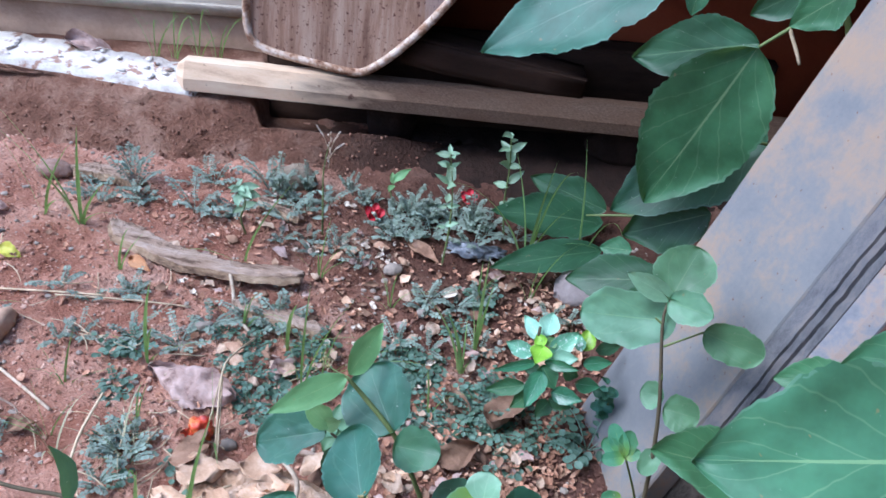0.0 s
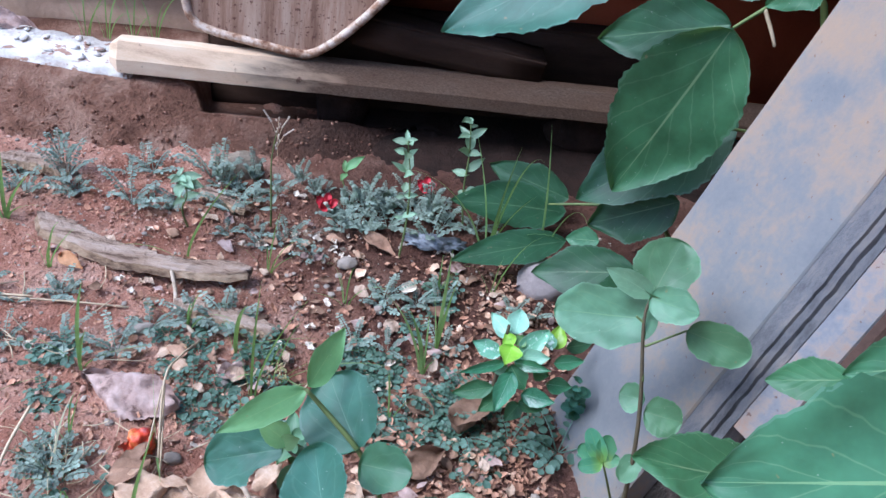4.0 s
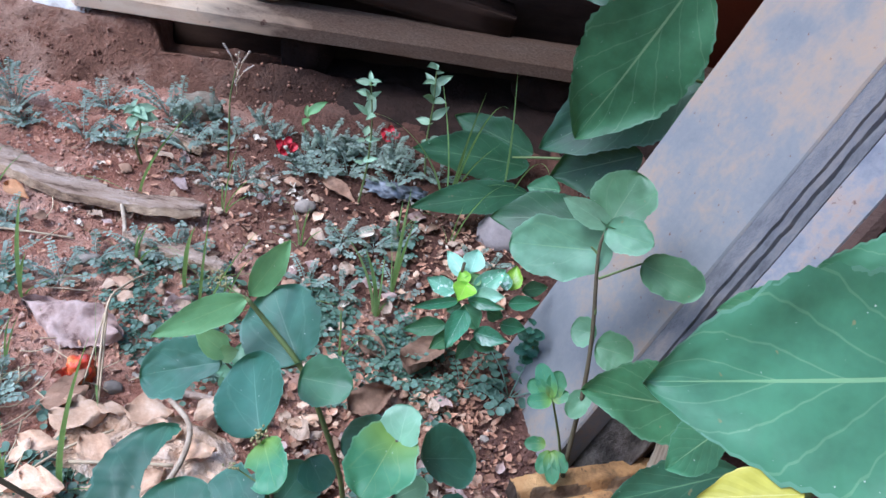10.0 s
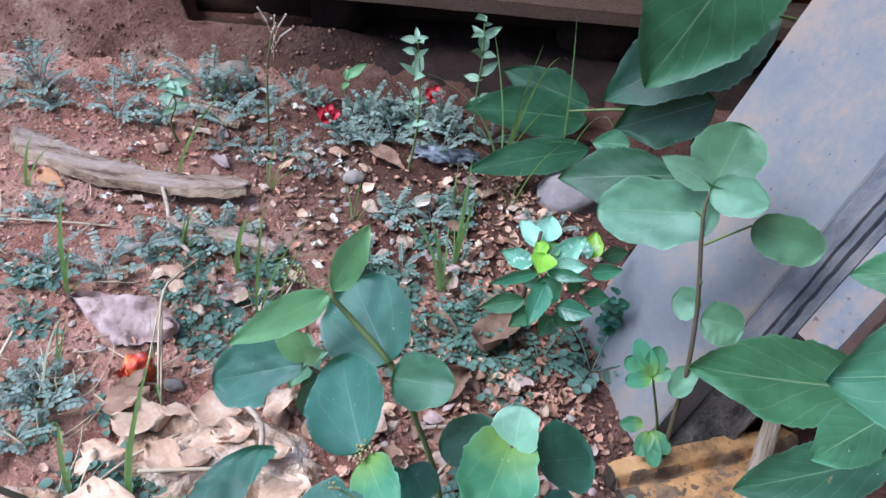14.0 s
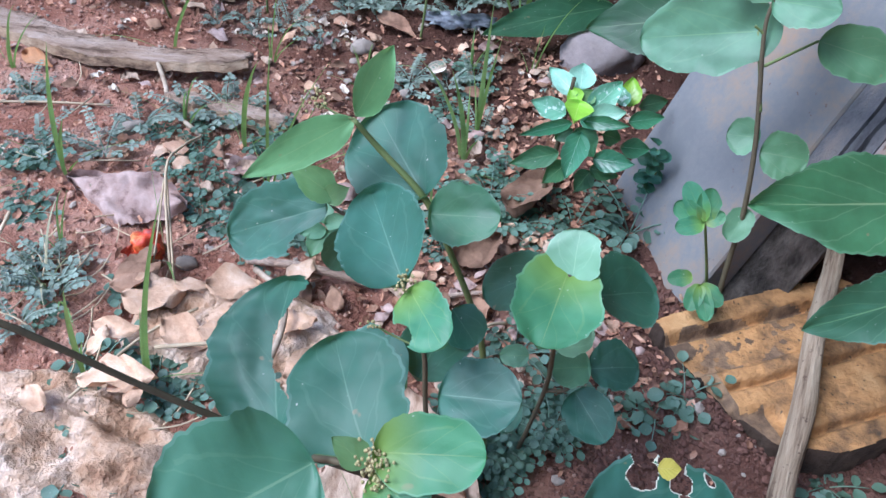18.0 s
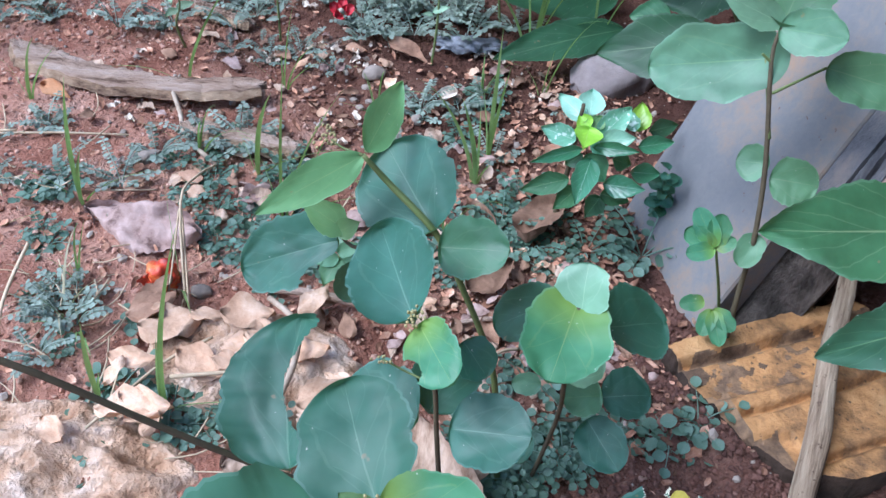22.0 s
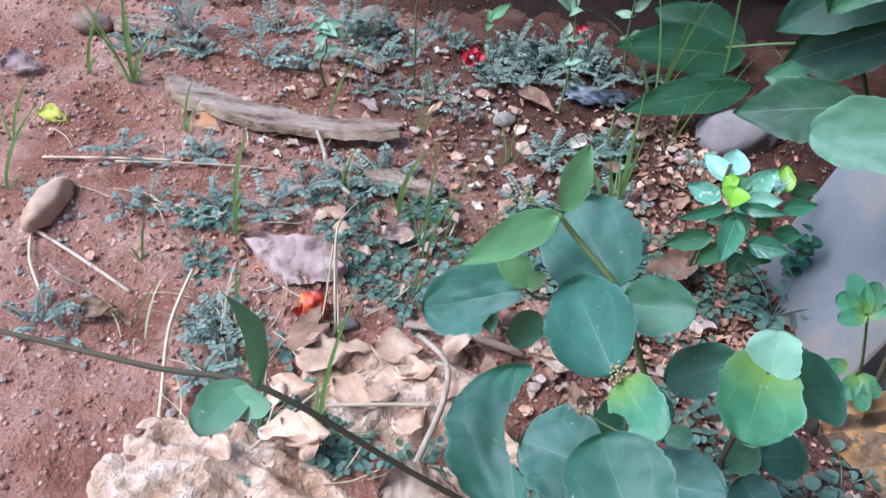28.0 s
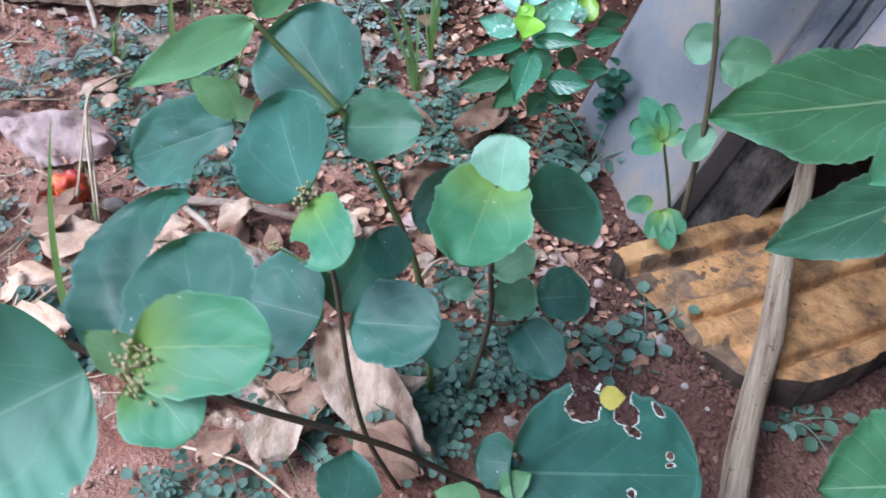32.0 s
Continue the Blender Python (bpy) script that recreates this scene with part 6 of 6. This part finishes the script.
grass_tuft((-0.210, 0.841), ((0.060, -0.11, 0.20, 0.009, 0), (0.03, -0.05, 0.12, 0.008, 0), (-0.02, 0.01, 0.06, 0.006, 0), (0.10, 0.0, 0.06, 0.007, 0.1)))
grass_tuft((-0.208, 0.540), ((0.044, 0.006, 0.215, 0.0085, 0), (0.0, 0.02, 0.07, 0.006, 0), (0.07, 0.0, 0.03, 0.005, 0)), "tall fresh grass blade beside the tan rock")
grass_tuft((-0.262, 0.540), ((0.040, -0.036, 0.166, 0.008, 0), (0.01, 0.0, 0.05, 0.005, 0)), "cut grass blade beside the tan rock")
grass_tuft((-0.612, 1.005), ((-0.05, -0.03, 0.19, 0.012, 0), (-0.10, 0.0, 0.21, 0.012, 0.05), (0.03, -0.02, 0.12, 0.010, 0), (0.05, 0.0, 0.09, 0.009, 0), (-0.02, -0.05, 0.14, 0.010, 0), (-0.14, 0.02, 0.17, 0.010, 0.1), (0.01, 0.02, 0.17, 0.010, 0), (0.07, -0.02, 0.06, 0.008, 0.1)), "dense tuft of broad grass by the bark")
grass_tuft((-0.345, 1.0), ((0.06, 0.07, 0.13, 0.010, 0.05), (-0.07, -0.03, 0.05, 0.006, 0.3), (0.0, -0.03, 0.03, 0.008, 0)), "broad grass blades beside the bark")
grass_tuft((-0.16, 0.72), ((0.0, 0.01, 0.05, 0.005, 0), (0.02, 0.02, 0.06, 0.005, 0), (-0.03, 0.0, 0.05, 0.005, 0)))
grass_tuft((-0.235, 0.67), ((-0.03, 0.07, 0.07, 0.007, 0.1), (0.035, -0.06, 0.05, 0.005, 0)))
grass_tuft((-0.70, 0.86), ((0.05, 0.02, 0.11, 0.007, 0.1), (-0.01, 0.02, 0.10, 0.006, 0), (0.02, -0.02, 0.07, 0.005, 0)))
grass_tuft((0.012, 0.40), ((-0.05, 0.045, 0.13, 0.008, 0),), "single broad grass blade near the dry leaf")
grass_tuft((-0.66, 0.775), ((0.06, 0.05, 0.13, 0.006, 0.1), (-0.03, 0.04, 0.15, 0.006, 0.1), (0.02, 0.08, 0.10, 0.005, 0.3), (0.09, 0.02, 0.06, 0.005, 0.4), (-0.05, -0.02, 0.09, 0.005, 0.2)), "pale thin grass tuft on bare soil")
grass_tuft((-0.684, 1.013), ((0.03, 0.05, 0.12, 0.009, 0.1), (-0.06, 0.02, 0.14, 0.008, 0.1), (0.06, -0.02, 0.07, 0.008, 0.2)), "fresh light green grass by the bank")
grass_tuft((-0.166, 0.775), ((0.06, 0.02, 0.17, 0.006, 0.05), (0.015, 0.0, 0.19, 0.006, 0), (-0.02, 0.01, 0.10, 0.005, 0.1), (0.10, 0.01, 0.06, 0.005, 0.2)), "thin upright green grass among weeds")
grass_tuft((0.037, 0.913), ((0.0, 0.02, 0.16, 0.009, 0), (0.012, 0.0, 0.13, 0.010, 0), (-0.012, 0.01, 0.09, 0.007, 0)), "broad green grass blades on the soil")
grass_tuft((-0.150, 0.800), ((0.13, 0.03, 0.075, 0.009, 0.45), (0.10, 0.06, 0.060, 0.007, 0.5), (-0.07, 0.04, 0.09, 0.006, 0.4), (0.03, 0.05, 0.11, 0.005, 0.3), (-0.03, -0.04, 0.07, 0.005, 0.4)), "arching pale grass among the weeds")
grass_tuft((-0.330, 0.625), ((0.05, 0.03, 0.06, 0.004, 0.5), (-0.05, 0.02, 0.07, 0.004, 0.5), (0.03, -0.05, 0.06, 0.004, 0.4), (-0.04, -0.04, 0.05, 0.004, 0.5), (0.0, 0.06, 0.08, 0.004, 0.3), (-0.08, 0.0, 0.04, 0.004, 0.5)), "pale dry grass spray on the soil", "straw_blade")
grass_tuft((-0.400, 0.600), ((0.06, 0.02, 0.05, 0.004, 0.5), (-0.06, 0.03, 0.05, 0.004, 0.5), (0.02, -0.04, 0.07, 0.004, 0.4), (0.0, 0.07, 0.06, 0.004, 0.5)), "pale dry grass spray on the soil", "straw_blade")
rng = random.Random(55)
for x, y in ((-0.45, 0.70), (-0.33, 0.66), (-0.30, 0.60), (-0.42, 0.62), (-0.16, 0.83), (-0.08, 0.80), (0.0, 0.79), (-0.28, 0.86), (-0.10, 0.97), (-0.22, 1.00), (-0.50, 0.92), (0.02, 1.04)):
    grass_tuft((x, y), tuple((rng.gauss(0, 0.035), rng.gauss(0, 0.02), rng.uniform(0.03, 0.11), rng.uniform(0.003, 0.0055), rng.uniform(0, 0.4)) for _ in range(5)), "sparse thin grass among the weeds")
for k, kx in enumerate((-0.10, -0.02, -0.06, 0.02)):
    p = MORTAR @ Vector((kx - 0.02, 0.135 + 0.02 * (k % 2), 0))
    grass_tuft((p.x, p.y), tuple((0.09 * math.cos(a + k), 0.03 * math.sin(a), 0.09 + 0.09 * abs(math.sin(3 * a + k)), 0.004, 0.45) for a in (0.3, 1.1, 2.0, 2.8, 3.6, 5.0)), "thin yellowish grass growing behind the kerb", base_z=0.078)

# ---- straw, twigs and fallen leaves ----
def straw(points, r, label, material="straw", name="straw"):
    pts = [(x, y, ground_z(x, y) + z) for x, y, z in points]
    return tagged(linked(name, tube_bm(pts, [r] * len(pts), 6), M[material]), label, "straw" if name == "straw" else "twig")


straw(((-0.346, 0.962, 0.022), (-0.318, 0.915, 0.014), (-0.300, 0.880, 0.008), (-0.253, 0.838, 0.004)), 0.0028, "pale bent twig leaning on the bark", "straw_dull", "twig")
straw(((-0.253, 0.838, 0.004), (-0.246, 0.77, 0.05), (-0.240, 0.715, 0.07), (-0.222, 0.645, 0.004)), 0.0013, "long dry bent straw leaning over weeds")
straw(((-0.240, 0.715, 0.065), (-0.226, 0.67, 0.03), (-0.214, 0.63, 0.004)), 0.0010, "dry bent straw beside the fruit")
straw(((-0.243, 0.715, 0.06), (-0.236, 0.66, 0.03), (-0.236, 0.62, 0.004)), 0.0009, "dry bent straw beside the fruit")
straw(((-0.64, 0.832, 0.006), (-0.55, 0.846, 0.006), (-0.485, 0.859, 0.004)), 0.0015, "straight dry straw on bare soil")
straw(((-0.55, 0.840, 0.006), (-0.44, 0.858, 0.006), (-0.363, 0.873, 0.004)), 0.0014, "thin dry straw on bare soil")
straw(((-0.592, 0.722, 0.004), (-0.52, 0.692, 0.006), (-0.440, 0.656, 0.004)), 0.0022, "pale dry twig on bare soil", "straw_dull", "twig")
straw(((-0.581, 0.709, 0.006), (-0.555, 0.668, 0.008), (-0.524, 0.634, 0.004)), 0.0015, "thin dry straw beside the twig")
straw(((-0.53, 0.665, 0.012), (-0.505, 0.648, 0.018), (-0.478, 0.645, 0.010), (-0.468, 0.632, 0.004)), 0.0013, "thin dark curved twig on bare soil", "bark", "twig")
straw(((-0.375, 0.673, 0.03), (-0.372, 0.61, 0.02), (-0.357, 0.555, 0.006), (-0.334, 0.499, 0.006), (-0.300, 0.463, 0.01)), 0.0017, "curved dry straw over the rock")
straw(((-0.140, 0.640, 0.04), (-0.108, 0.610, 0.045), (-0.103, 0.575, 0.04), (-0.112, 0.52, 0.03), (-0.12, 0.48, 0.02)), 0.0028, "curved pale twig beside the tan rock", "straw_dull", "twig")
straw(((-0.20, 0.552, 0.03), (-0.15, 0.565, 0.032), (-0.11, 0.575, 0.03)), 0.0018, "short dry straw on the rock")
straw(((-0.18, 0.60, 0.03), (-0.215, 0.565, 0.03), (-0.25, 0.50, 0.03)), 0.0013, "dry straw over the rock")
straw(((0.05, 0.60, 0.012), (0.065, 0.625, 0.02), (0.085, 0.64, 0.012)), 0.0015, "short dry twig under the leaves", name="twig")
straw(((0.12, 0.585, 0.006), (0.15, 0.60, 0.01), (0.185, 0.60, 0.006)), 0.0018, "short grey twig on dark soil", name="twig")
straw(((-0.09, 0.445, 0.02), (-0.04, 0.43, 0.03), (0.015, 0.40, 0.01)), 0.0010, "pale dry straw near the rock")
straw(((0.02, 0.66, 0.008), (0.06, 0.67, 0.012), (0.12, 0.665, 0.006)), 0.0022, "dry brown twig under the leaves", "bark", "twig")
straw(((-0.16, 0.675, 0.01), (-0.10, 0.668, 0.02), (-0.04, 0.665, 0.01)), 0.0040, "dark dry twig behind the tan rock", "bark", "twig")
rng = random.Random(8)
for k in range(70):
    x, y = rng.choice(((-0.33, 0.62), (-0.27, 0.58), (-0.30, 0.68), (-0.20, 0.53), (-0.15, 0.80), (-0.45, 0.80), (-0.62, 0.80)))
    x, y, a, s = x + rng.gauss(0, 0.05), y + rng.gauss(0, 0.04), rng.uniform(0, 3.14), rng.uniform(0.025, 0.06)
    straw(((x, y, 0.003 + 0.012 * rng.random()), (x + 0.5 * s * math.cos(a), y + 0.5 * s * math.sin(a), 0.008), (x + s * math.cos(a + 0.12), y + s * math.sin(a + 0.12), 0.004 + 0.01 * rng.random())), rng.uniform(0.0005, 0.0009), "fine dry grass straw on the soil")


def fallen(a, b, width, normal, material, label, shape=OVATE, cup=0.25, droop=0.3, wave=0.09, sway=0.0, seed=1.0, name="fallen_leaf"):
    bm = blade(a, b, width, normal, shape, sway, cup, droop, (), wave, seed=seed)
    return tagged(linked(name, crumple(bm, 0.0028 if width > 0.04 else 0.0018, 90 if width > 0.04 else 110, seed), M[material]), label, "dry leaf")


fallen((-0.236, 0.728, 0.020), (-0.358, 0.740, 0.026), 0.062, (0.1, -0.40, 0.9), "dry_pink", "curled purplish-grey dry leaf on bare soil", shape=TOOTHED, cup=-0.12, droop=0.10, wave=0.18, sway=-0.06, seed=2)
fallen((-0.005, 0.535, 0.050), (0.085, 0.430, 0.014), 0.050, (-0.45, -0.35, 0.8), "dry_tan", "long folded tan dry leaf under the round leaves", cup=0.3, seed=3)
fallen((0.085, 0.775, 0.012), (0.118, 0.840, 0.030), 0.05, (-0.6, -0.5, 0.6), "dry", "brown curled dry leaf below the glossy plant", seed=4)
fallen((0.03, 0.70, 0.015), (0.075, 0.735, 0.03), 0.034, (0, -0.6, 0.8), "dry", "brown curled dry leaf below the round leaves", seed=5)
fallen((-0.11, 1.118, 0.010), (-0.055, 1.095, 0.008), 0.024, (0, -0.3, 0.95), "dry", "tan dry leaf lying on bare soil", seed=6)
fallen((-0.49, 0.940, 0.012), (-0.455, 0.922, 0.016), 0.022, (0, -0.5, 0.85), "orange_dry", "orange-brown crumpled dry leaf on bare soil", seed=7)
fallen((0.237, 0.562, 0.010), (0.258, 0.540, 0.014), 0.018, (-0.2, -0.3, 0.9), "dry", "small curled brown leaf on dark soil", seed=8)
fallen((-0.785, 0.985, 0.014), (-0.735, 1.0, 0.012), 0.035, (0, -0.4, 0.9), "dry_pink", "pinkish dry leaf on bare soil", seed=9)
fallen((-0.685, 0.905, 0.008), (-0.645, 0.900, 0.008), 0.024, (0, -0.2, 0.95), "leaf_yellow", "small yellow-green fallen leaf on bare soil", seed=10)
fallen((-0.135, 0.48, 0.03), (-0.075, 0.495, 0.035), 0.05, (-0.1, -0.5, 0.85), "dry_tan", "crumpled tan dry leaf over the rock", wave=0.2, seed=11)
fallen((-0.47, 0.615, 0.008), (-0.44, 0.628, 0.014), 0.02, (0, -0.4, 0.9), "dry", "small curled brown leaf on bare soil", seed=12)
fallen((0.02, 0.815, 0.010), (0.055, 0.79, 0.014), 0.026, (0, -0.4, 0.9), "dry", "orange-brown dry leaf among weeds", seed=13)
rng = random.Random(31)
for k in range(290):
    x0, y0, sx, sy = rng.choice(((0.07, 0.74, 0.09, 0.06), (0.08, 0.66, 0.10, 0.06), (0.05, 0.60, 0.06, 0.05), (-0.03, 0.68, 0.06, 0.04), (-0.30, 0.97, 0.22, 0.08), (0.13, 0.62, 0.06, 0.05), (-0.22, 0.80, 0.10, 0.06), (-0.2, 1.08, 0.2, 0.05), (0.13, 1.0, 0.06, 0.08), (-0.05, 0.9, 0.2, 0.1)))
    x, y = x0 + rng.gauss(0, 0.6) * sx, y0 + rng.gauss(0, 0.6) * sy
    a, s = rng.uniform(0, 6.28), rng.choice((rng.uniform(0.008, 0.020), rng.uniform(0.012, 0.034)))
    p = Vector((x, y, ground_z(x, y) + 0.004 + 0.006 * rng.random()))
    me = blade(p, p + Vector((s * math.cos(a), s * math.sin(a), rng.uniform(-0.002, 0.008))), s * rng.uniform(0.45, 0.8), (rng.gauss(0, 0.3), rng.gauss(0, 0.3) - 0.2, 1), OVATE, 0, rng.uniform(-0.3, 0.4), 0.2, (), 0.15, 9, 5, k * 0.7)
    tagged(linked("litter_leaf", crumple(me, 0.0016, 130, k), M[rng.choice(("dry", "dry", "dry_tan", "dry_pink", "flake_tan"))]), "small crumpled brown leaf scrap on the soil", "dry leaf", "leaf litter")

# papery flakes lying over the tan rocks
rng = random.Random(91)
for k in range(30):
    x0, y0, sx, sy, mats = rng.choice(((-0.165, 0.600, 0.085, 0.040, ("flake_tan", "flake_tan", "flake_tan", "dry")), (-0.115, 0.545, 0.060, 0.040, ("flake_tan", "flake_tan", "dry_tan")), (-0.02, 0.475, 0.05, 0.04, ("dry_tan", "dry")), (-0.240, 0.520, 0.040, 0.030, ("flake_tan",))))
    x, y = x0 + max(-1.1, min(1.1, rng.gauss(0, 0.6))) * sx, y0 + max(-1.1, min(1.1, rng.gauss(0, 0.6))) * sy
    a, s = rng.gauss(0.5, 0.9), rng.uniform(0.026, 0.060)
    p = Vector((x, y, 0.026 + 0.006 * rng.random()))
    bm = blade(p, p + Vector((s * math.cos(a), s * math.sin(a), rng.uniform(-0.008, 0.008))), s * rng.uniform(0.35, 0.75), (rng.gauss(0, 0.14), rng.gauss(-0.08, 0.14), 1), OVATE, rng.uniform(-0.15, 0.15), rng.uniform(-0.15, 0.2), 0.10, (), 0.2, 10, 6, k * 0.9)
    tagged(linked("dry_flake", crumple(bm, 0.0024, 70, k * 1.3), M[rng.choice(mats)]), "papery tan flake of dry leaf on the rock", "dry leaf", "flakes on the rock")

# loose flakes of dead leaf, husk and chips strewn over the soil
rng = random.Random(61)
verts, faces = [], []
for _ in range(4200):
    x0, y0, sx, sy = rng.choice(((0.10, 0.90, 0.10, 0.14), (0.12, 1.02, 0.10, 0.10), (0.08, 0.80, 0.12, 0.10), (0.16, 0.60, 0.10, 0.08), (-0.35, 0.92, 0.40, 0.16), (-0.26, 0.72, 0.22, 0.14), (0.05, 0.66, 0.12, 0.12), (0.09, 0.70, 0.10, 0.10), (0.15, 0.72, 0.06, 0.08), (-0.05, 0.92, 0.25, 0.16), (-0.28, 1.10, 0.40, 0.06)))
    x, y = x0 + rng.gauss(0, 0.6) * sx, y0 + rng.gauss(0, 0.6) * sy
    a, s = rng.uniform(0, 6.28), 0.0022 + 0.0058 * rng.random() ** 2.5
    z = ground_z(x, y) + 0.002 + 0.3 * s
    o, turn = len(verts), rng.uniform(0.35, 0.9)
    tilt, roll = rng.gauss(0, 0.35), rng.gauss(0, 0.35)
    for p, q, h in ((-1, -0.2, 0.1), (-0.4, -0.8, 0.25), (0.5, -0.7, 0.1), (1, 0.1, 0.3), (0.4, 0.8, 0.15), (-0.5, 0.7, 0.35), (0, 0, -0.05)):
        u, v = p * s * rng.uniform(0.7, 1.2), q * s * turn * rng.uniform(0.7, 1.2)
        verts.append((x + u * math.cos(a) - v * math.sin(a), y + u * math.sin(a) + v * math.cos(a), z + h * s + u * tilt + v * roll))
    faces += [(o + k, o + (k + 1) % 6, o + 6) for k in range(6)]
me = bpy.data.meshes.new("leaf_litter")
me.from_pydata(verts, [], faces)
me.materials.append(M["litter"])
tagged(new("leaf_litter", me), "small tan and brown flakes of dead leaf", "litter", kind="stuff")

fallen(MORTAR @ Vector((-0.285, 0.10, 0.100)), MORTAR @ Vector((-0.195, 0.108, 0.096)), 0.040, (0.1, -0.4, 0.9), "dry_pink", "pinkish dry leaf lying on the mortar kerb", wave=0.2, seed=21)

# petals, flowers and fruit
rng = random.Random(44)
for x0, y0, n, s in ((-0.246, 1.066, 7, 0.018), (-0.165, 1.085, 12, 0.022), (0.013, 1.125, 8, 0.022), (-0.13, 1.06, 4, 0.02), (-0.31, 1.16, 5, 0.02), (-0.464, 1.113, 4, 0.02), (-0.45, 0.775, 2, 0.01), (-0.23, 1.19, 4, 0.02), (0.10, 1.05, 4, 0.03), (-0.05, 0.83, 6, 0.06), (-0.4, 0.9, 6, 0.10), (-0.2, 0.95, 6, 0.10)):
    for _ in range(n):
        x, y, a = x0 + rng.gauss(0, s), y0 + rng.gauss(0, s * 0.6), rng.uniform(0, 6.28)
        r = rng.uniform(0.007, 0.016)
        p = Vector((x, y, ground_z(x, y) + 0.005))
        bm = crumple(blade(p, p + Vector((r * math.cos(a), r * math.sin(a), rng.uniform(0, 0.006))), r * rng.uniform(0.4, 0.75), (rng.gauss(0, 0.5), rng.gauss(-0.3, 0.4), 1), OVATE, 0, 0.3, 0.1, (), 0.3, 8, 6, x), 0.0042, 190, x * 50)
        tagged(linked("fallen_petal", bm, M["petal"]), "small withered white petal on the soil", "petal", "fallen petals")
p = Vector((-0.019, 1.009, 0.010))
tagged(linked("fallen_petal", blade(p - Vector((0.010, 0, 0)), p + Vector((0.011, 0.004, 0.008)), 0.016, (0, -0.5, 0.85), ROUND, 0, 0.3, 0.1), M["petal"]), "clean white petal on the soil", "petal", "fallen petals")

for at, s in (((-0.180, 1.165, 0.012), 1.0), ((-0.036, 1.240, 0.03), 0.9)):
    ob = thing("red_flower", at, "small fallen red flower with a pale throat", "flower")
    for k in range(5):
        a = 2 * math.pi * k / 5 + 0.3
        p = Vector(at)
        bm = blade(p, p + Vector((0.017 * s * math.cos(a), 0.010 * s * math.sin(a), 0.012 * s + 0.010 * s * math.sin(a))), 0.015 * s, (0, -0.7, 0.6), ROUND, 0, 0.3, 0.2, (), 0.1, 8, 6, k)
        part("petal", bm, M["red"], ob)
    part("throat", lump_bm(Vector(at) + Vector((0, -0.004, 0.010)), (0.007, 0.006, 0.007), 2, 0.2), M["petal"], ob, "pale pink throat")
berry = thing("red_fruit", (-0.252, 0.673, 0.015), "split orange-red fruit lying beside the dry leaf", "fruit")
part("skin", crumple(lump_bm((-0.252, 0.673, 0.013), (0.031, 0.028, 0.031), 3.0, 0.3, 0.2, 4), 0.0022, 150), M["tomato"], berry)
part("torn_skin", blade((-0.262, 0.660, 0.012), (-0.258, 0.658, 0.030), 0.014, (-0.3, -0.9, 0.2), OVATE, cup=0.4, wave=0.2, nu=8, nv=6), M["tomato"], berry, "curled strip of orange skin")
bm = crumple(lump_bm((-0.004, 1.138, 0.006), (0.082, 0.036, 0.016), 6, 0.5, 0.1, 4, 6), 0.003, 60)
tagged(linked("crumpled_foil", bm, M["foil"]), "crumpled blue-grey scrap of foil on the soil", "scrap")

# ---- loose crumbs of soil and grit ----
def crumbs(name, count, seed, size, box, material, label):
    rng = random.Random(seed)
    base = bmesh.new()
    bmesh.ops.create_icosphere(base, subdivisions=1, radius=0.5)
    shape = [v.co.copy() for v in base.verts]
    tris = [[v.index for v in f.verts] for f in base.faces]
    base.free()
    verts, faces = [], []
    for _ in range(count):
        x, y = rng.uniform(box[0], box[1]), rng.uniform(box[2], box[3])
        s = size * (0.35 + rng.random() ** 3 * 1.6)
        z = ground_z(x, y) + s * 0.12
        k = [rng.uniform(0.7, 1.3) for _ in range(3)]
        o = len(verts)
        for c in shape:
            j = 1 + rng.uniform(-0.18, 0.18)
            verts.append((x + c.x * s * k[0] * j, y + c.y * s * k[1] * j, z + c.z * s * k[2] * 0.8 * j))
        faces += [[o + i for i in t] for t in tris]
    me = bpy.data.meshes.new(name)
    me.from_pydata(verts, [], faces)
    me.materials.append(material)
    tagged(new(name, me), label, "grit", kind="stuff")


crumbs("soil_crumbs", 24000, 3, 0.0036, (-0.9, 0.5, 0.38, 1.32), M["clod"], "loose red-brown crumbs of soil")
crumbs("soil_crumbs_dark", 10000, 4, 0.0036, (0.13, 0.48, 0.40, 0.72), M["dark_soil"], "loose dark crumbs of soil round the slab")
crumbs("pale_grit", 1100, 5, 0.0055, (-0.8, 0.3, 0.5, 1.25), M["stone"], "pale grit and small pebbles on the soil")
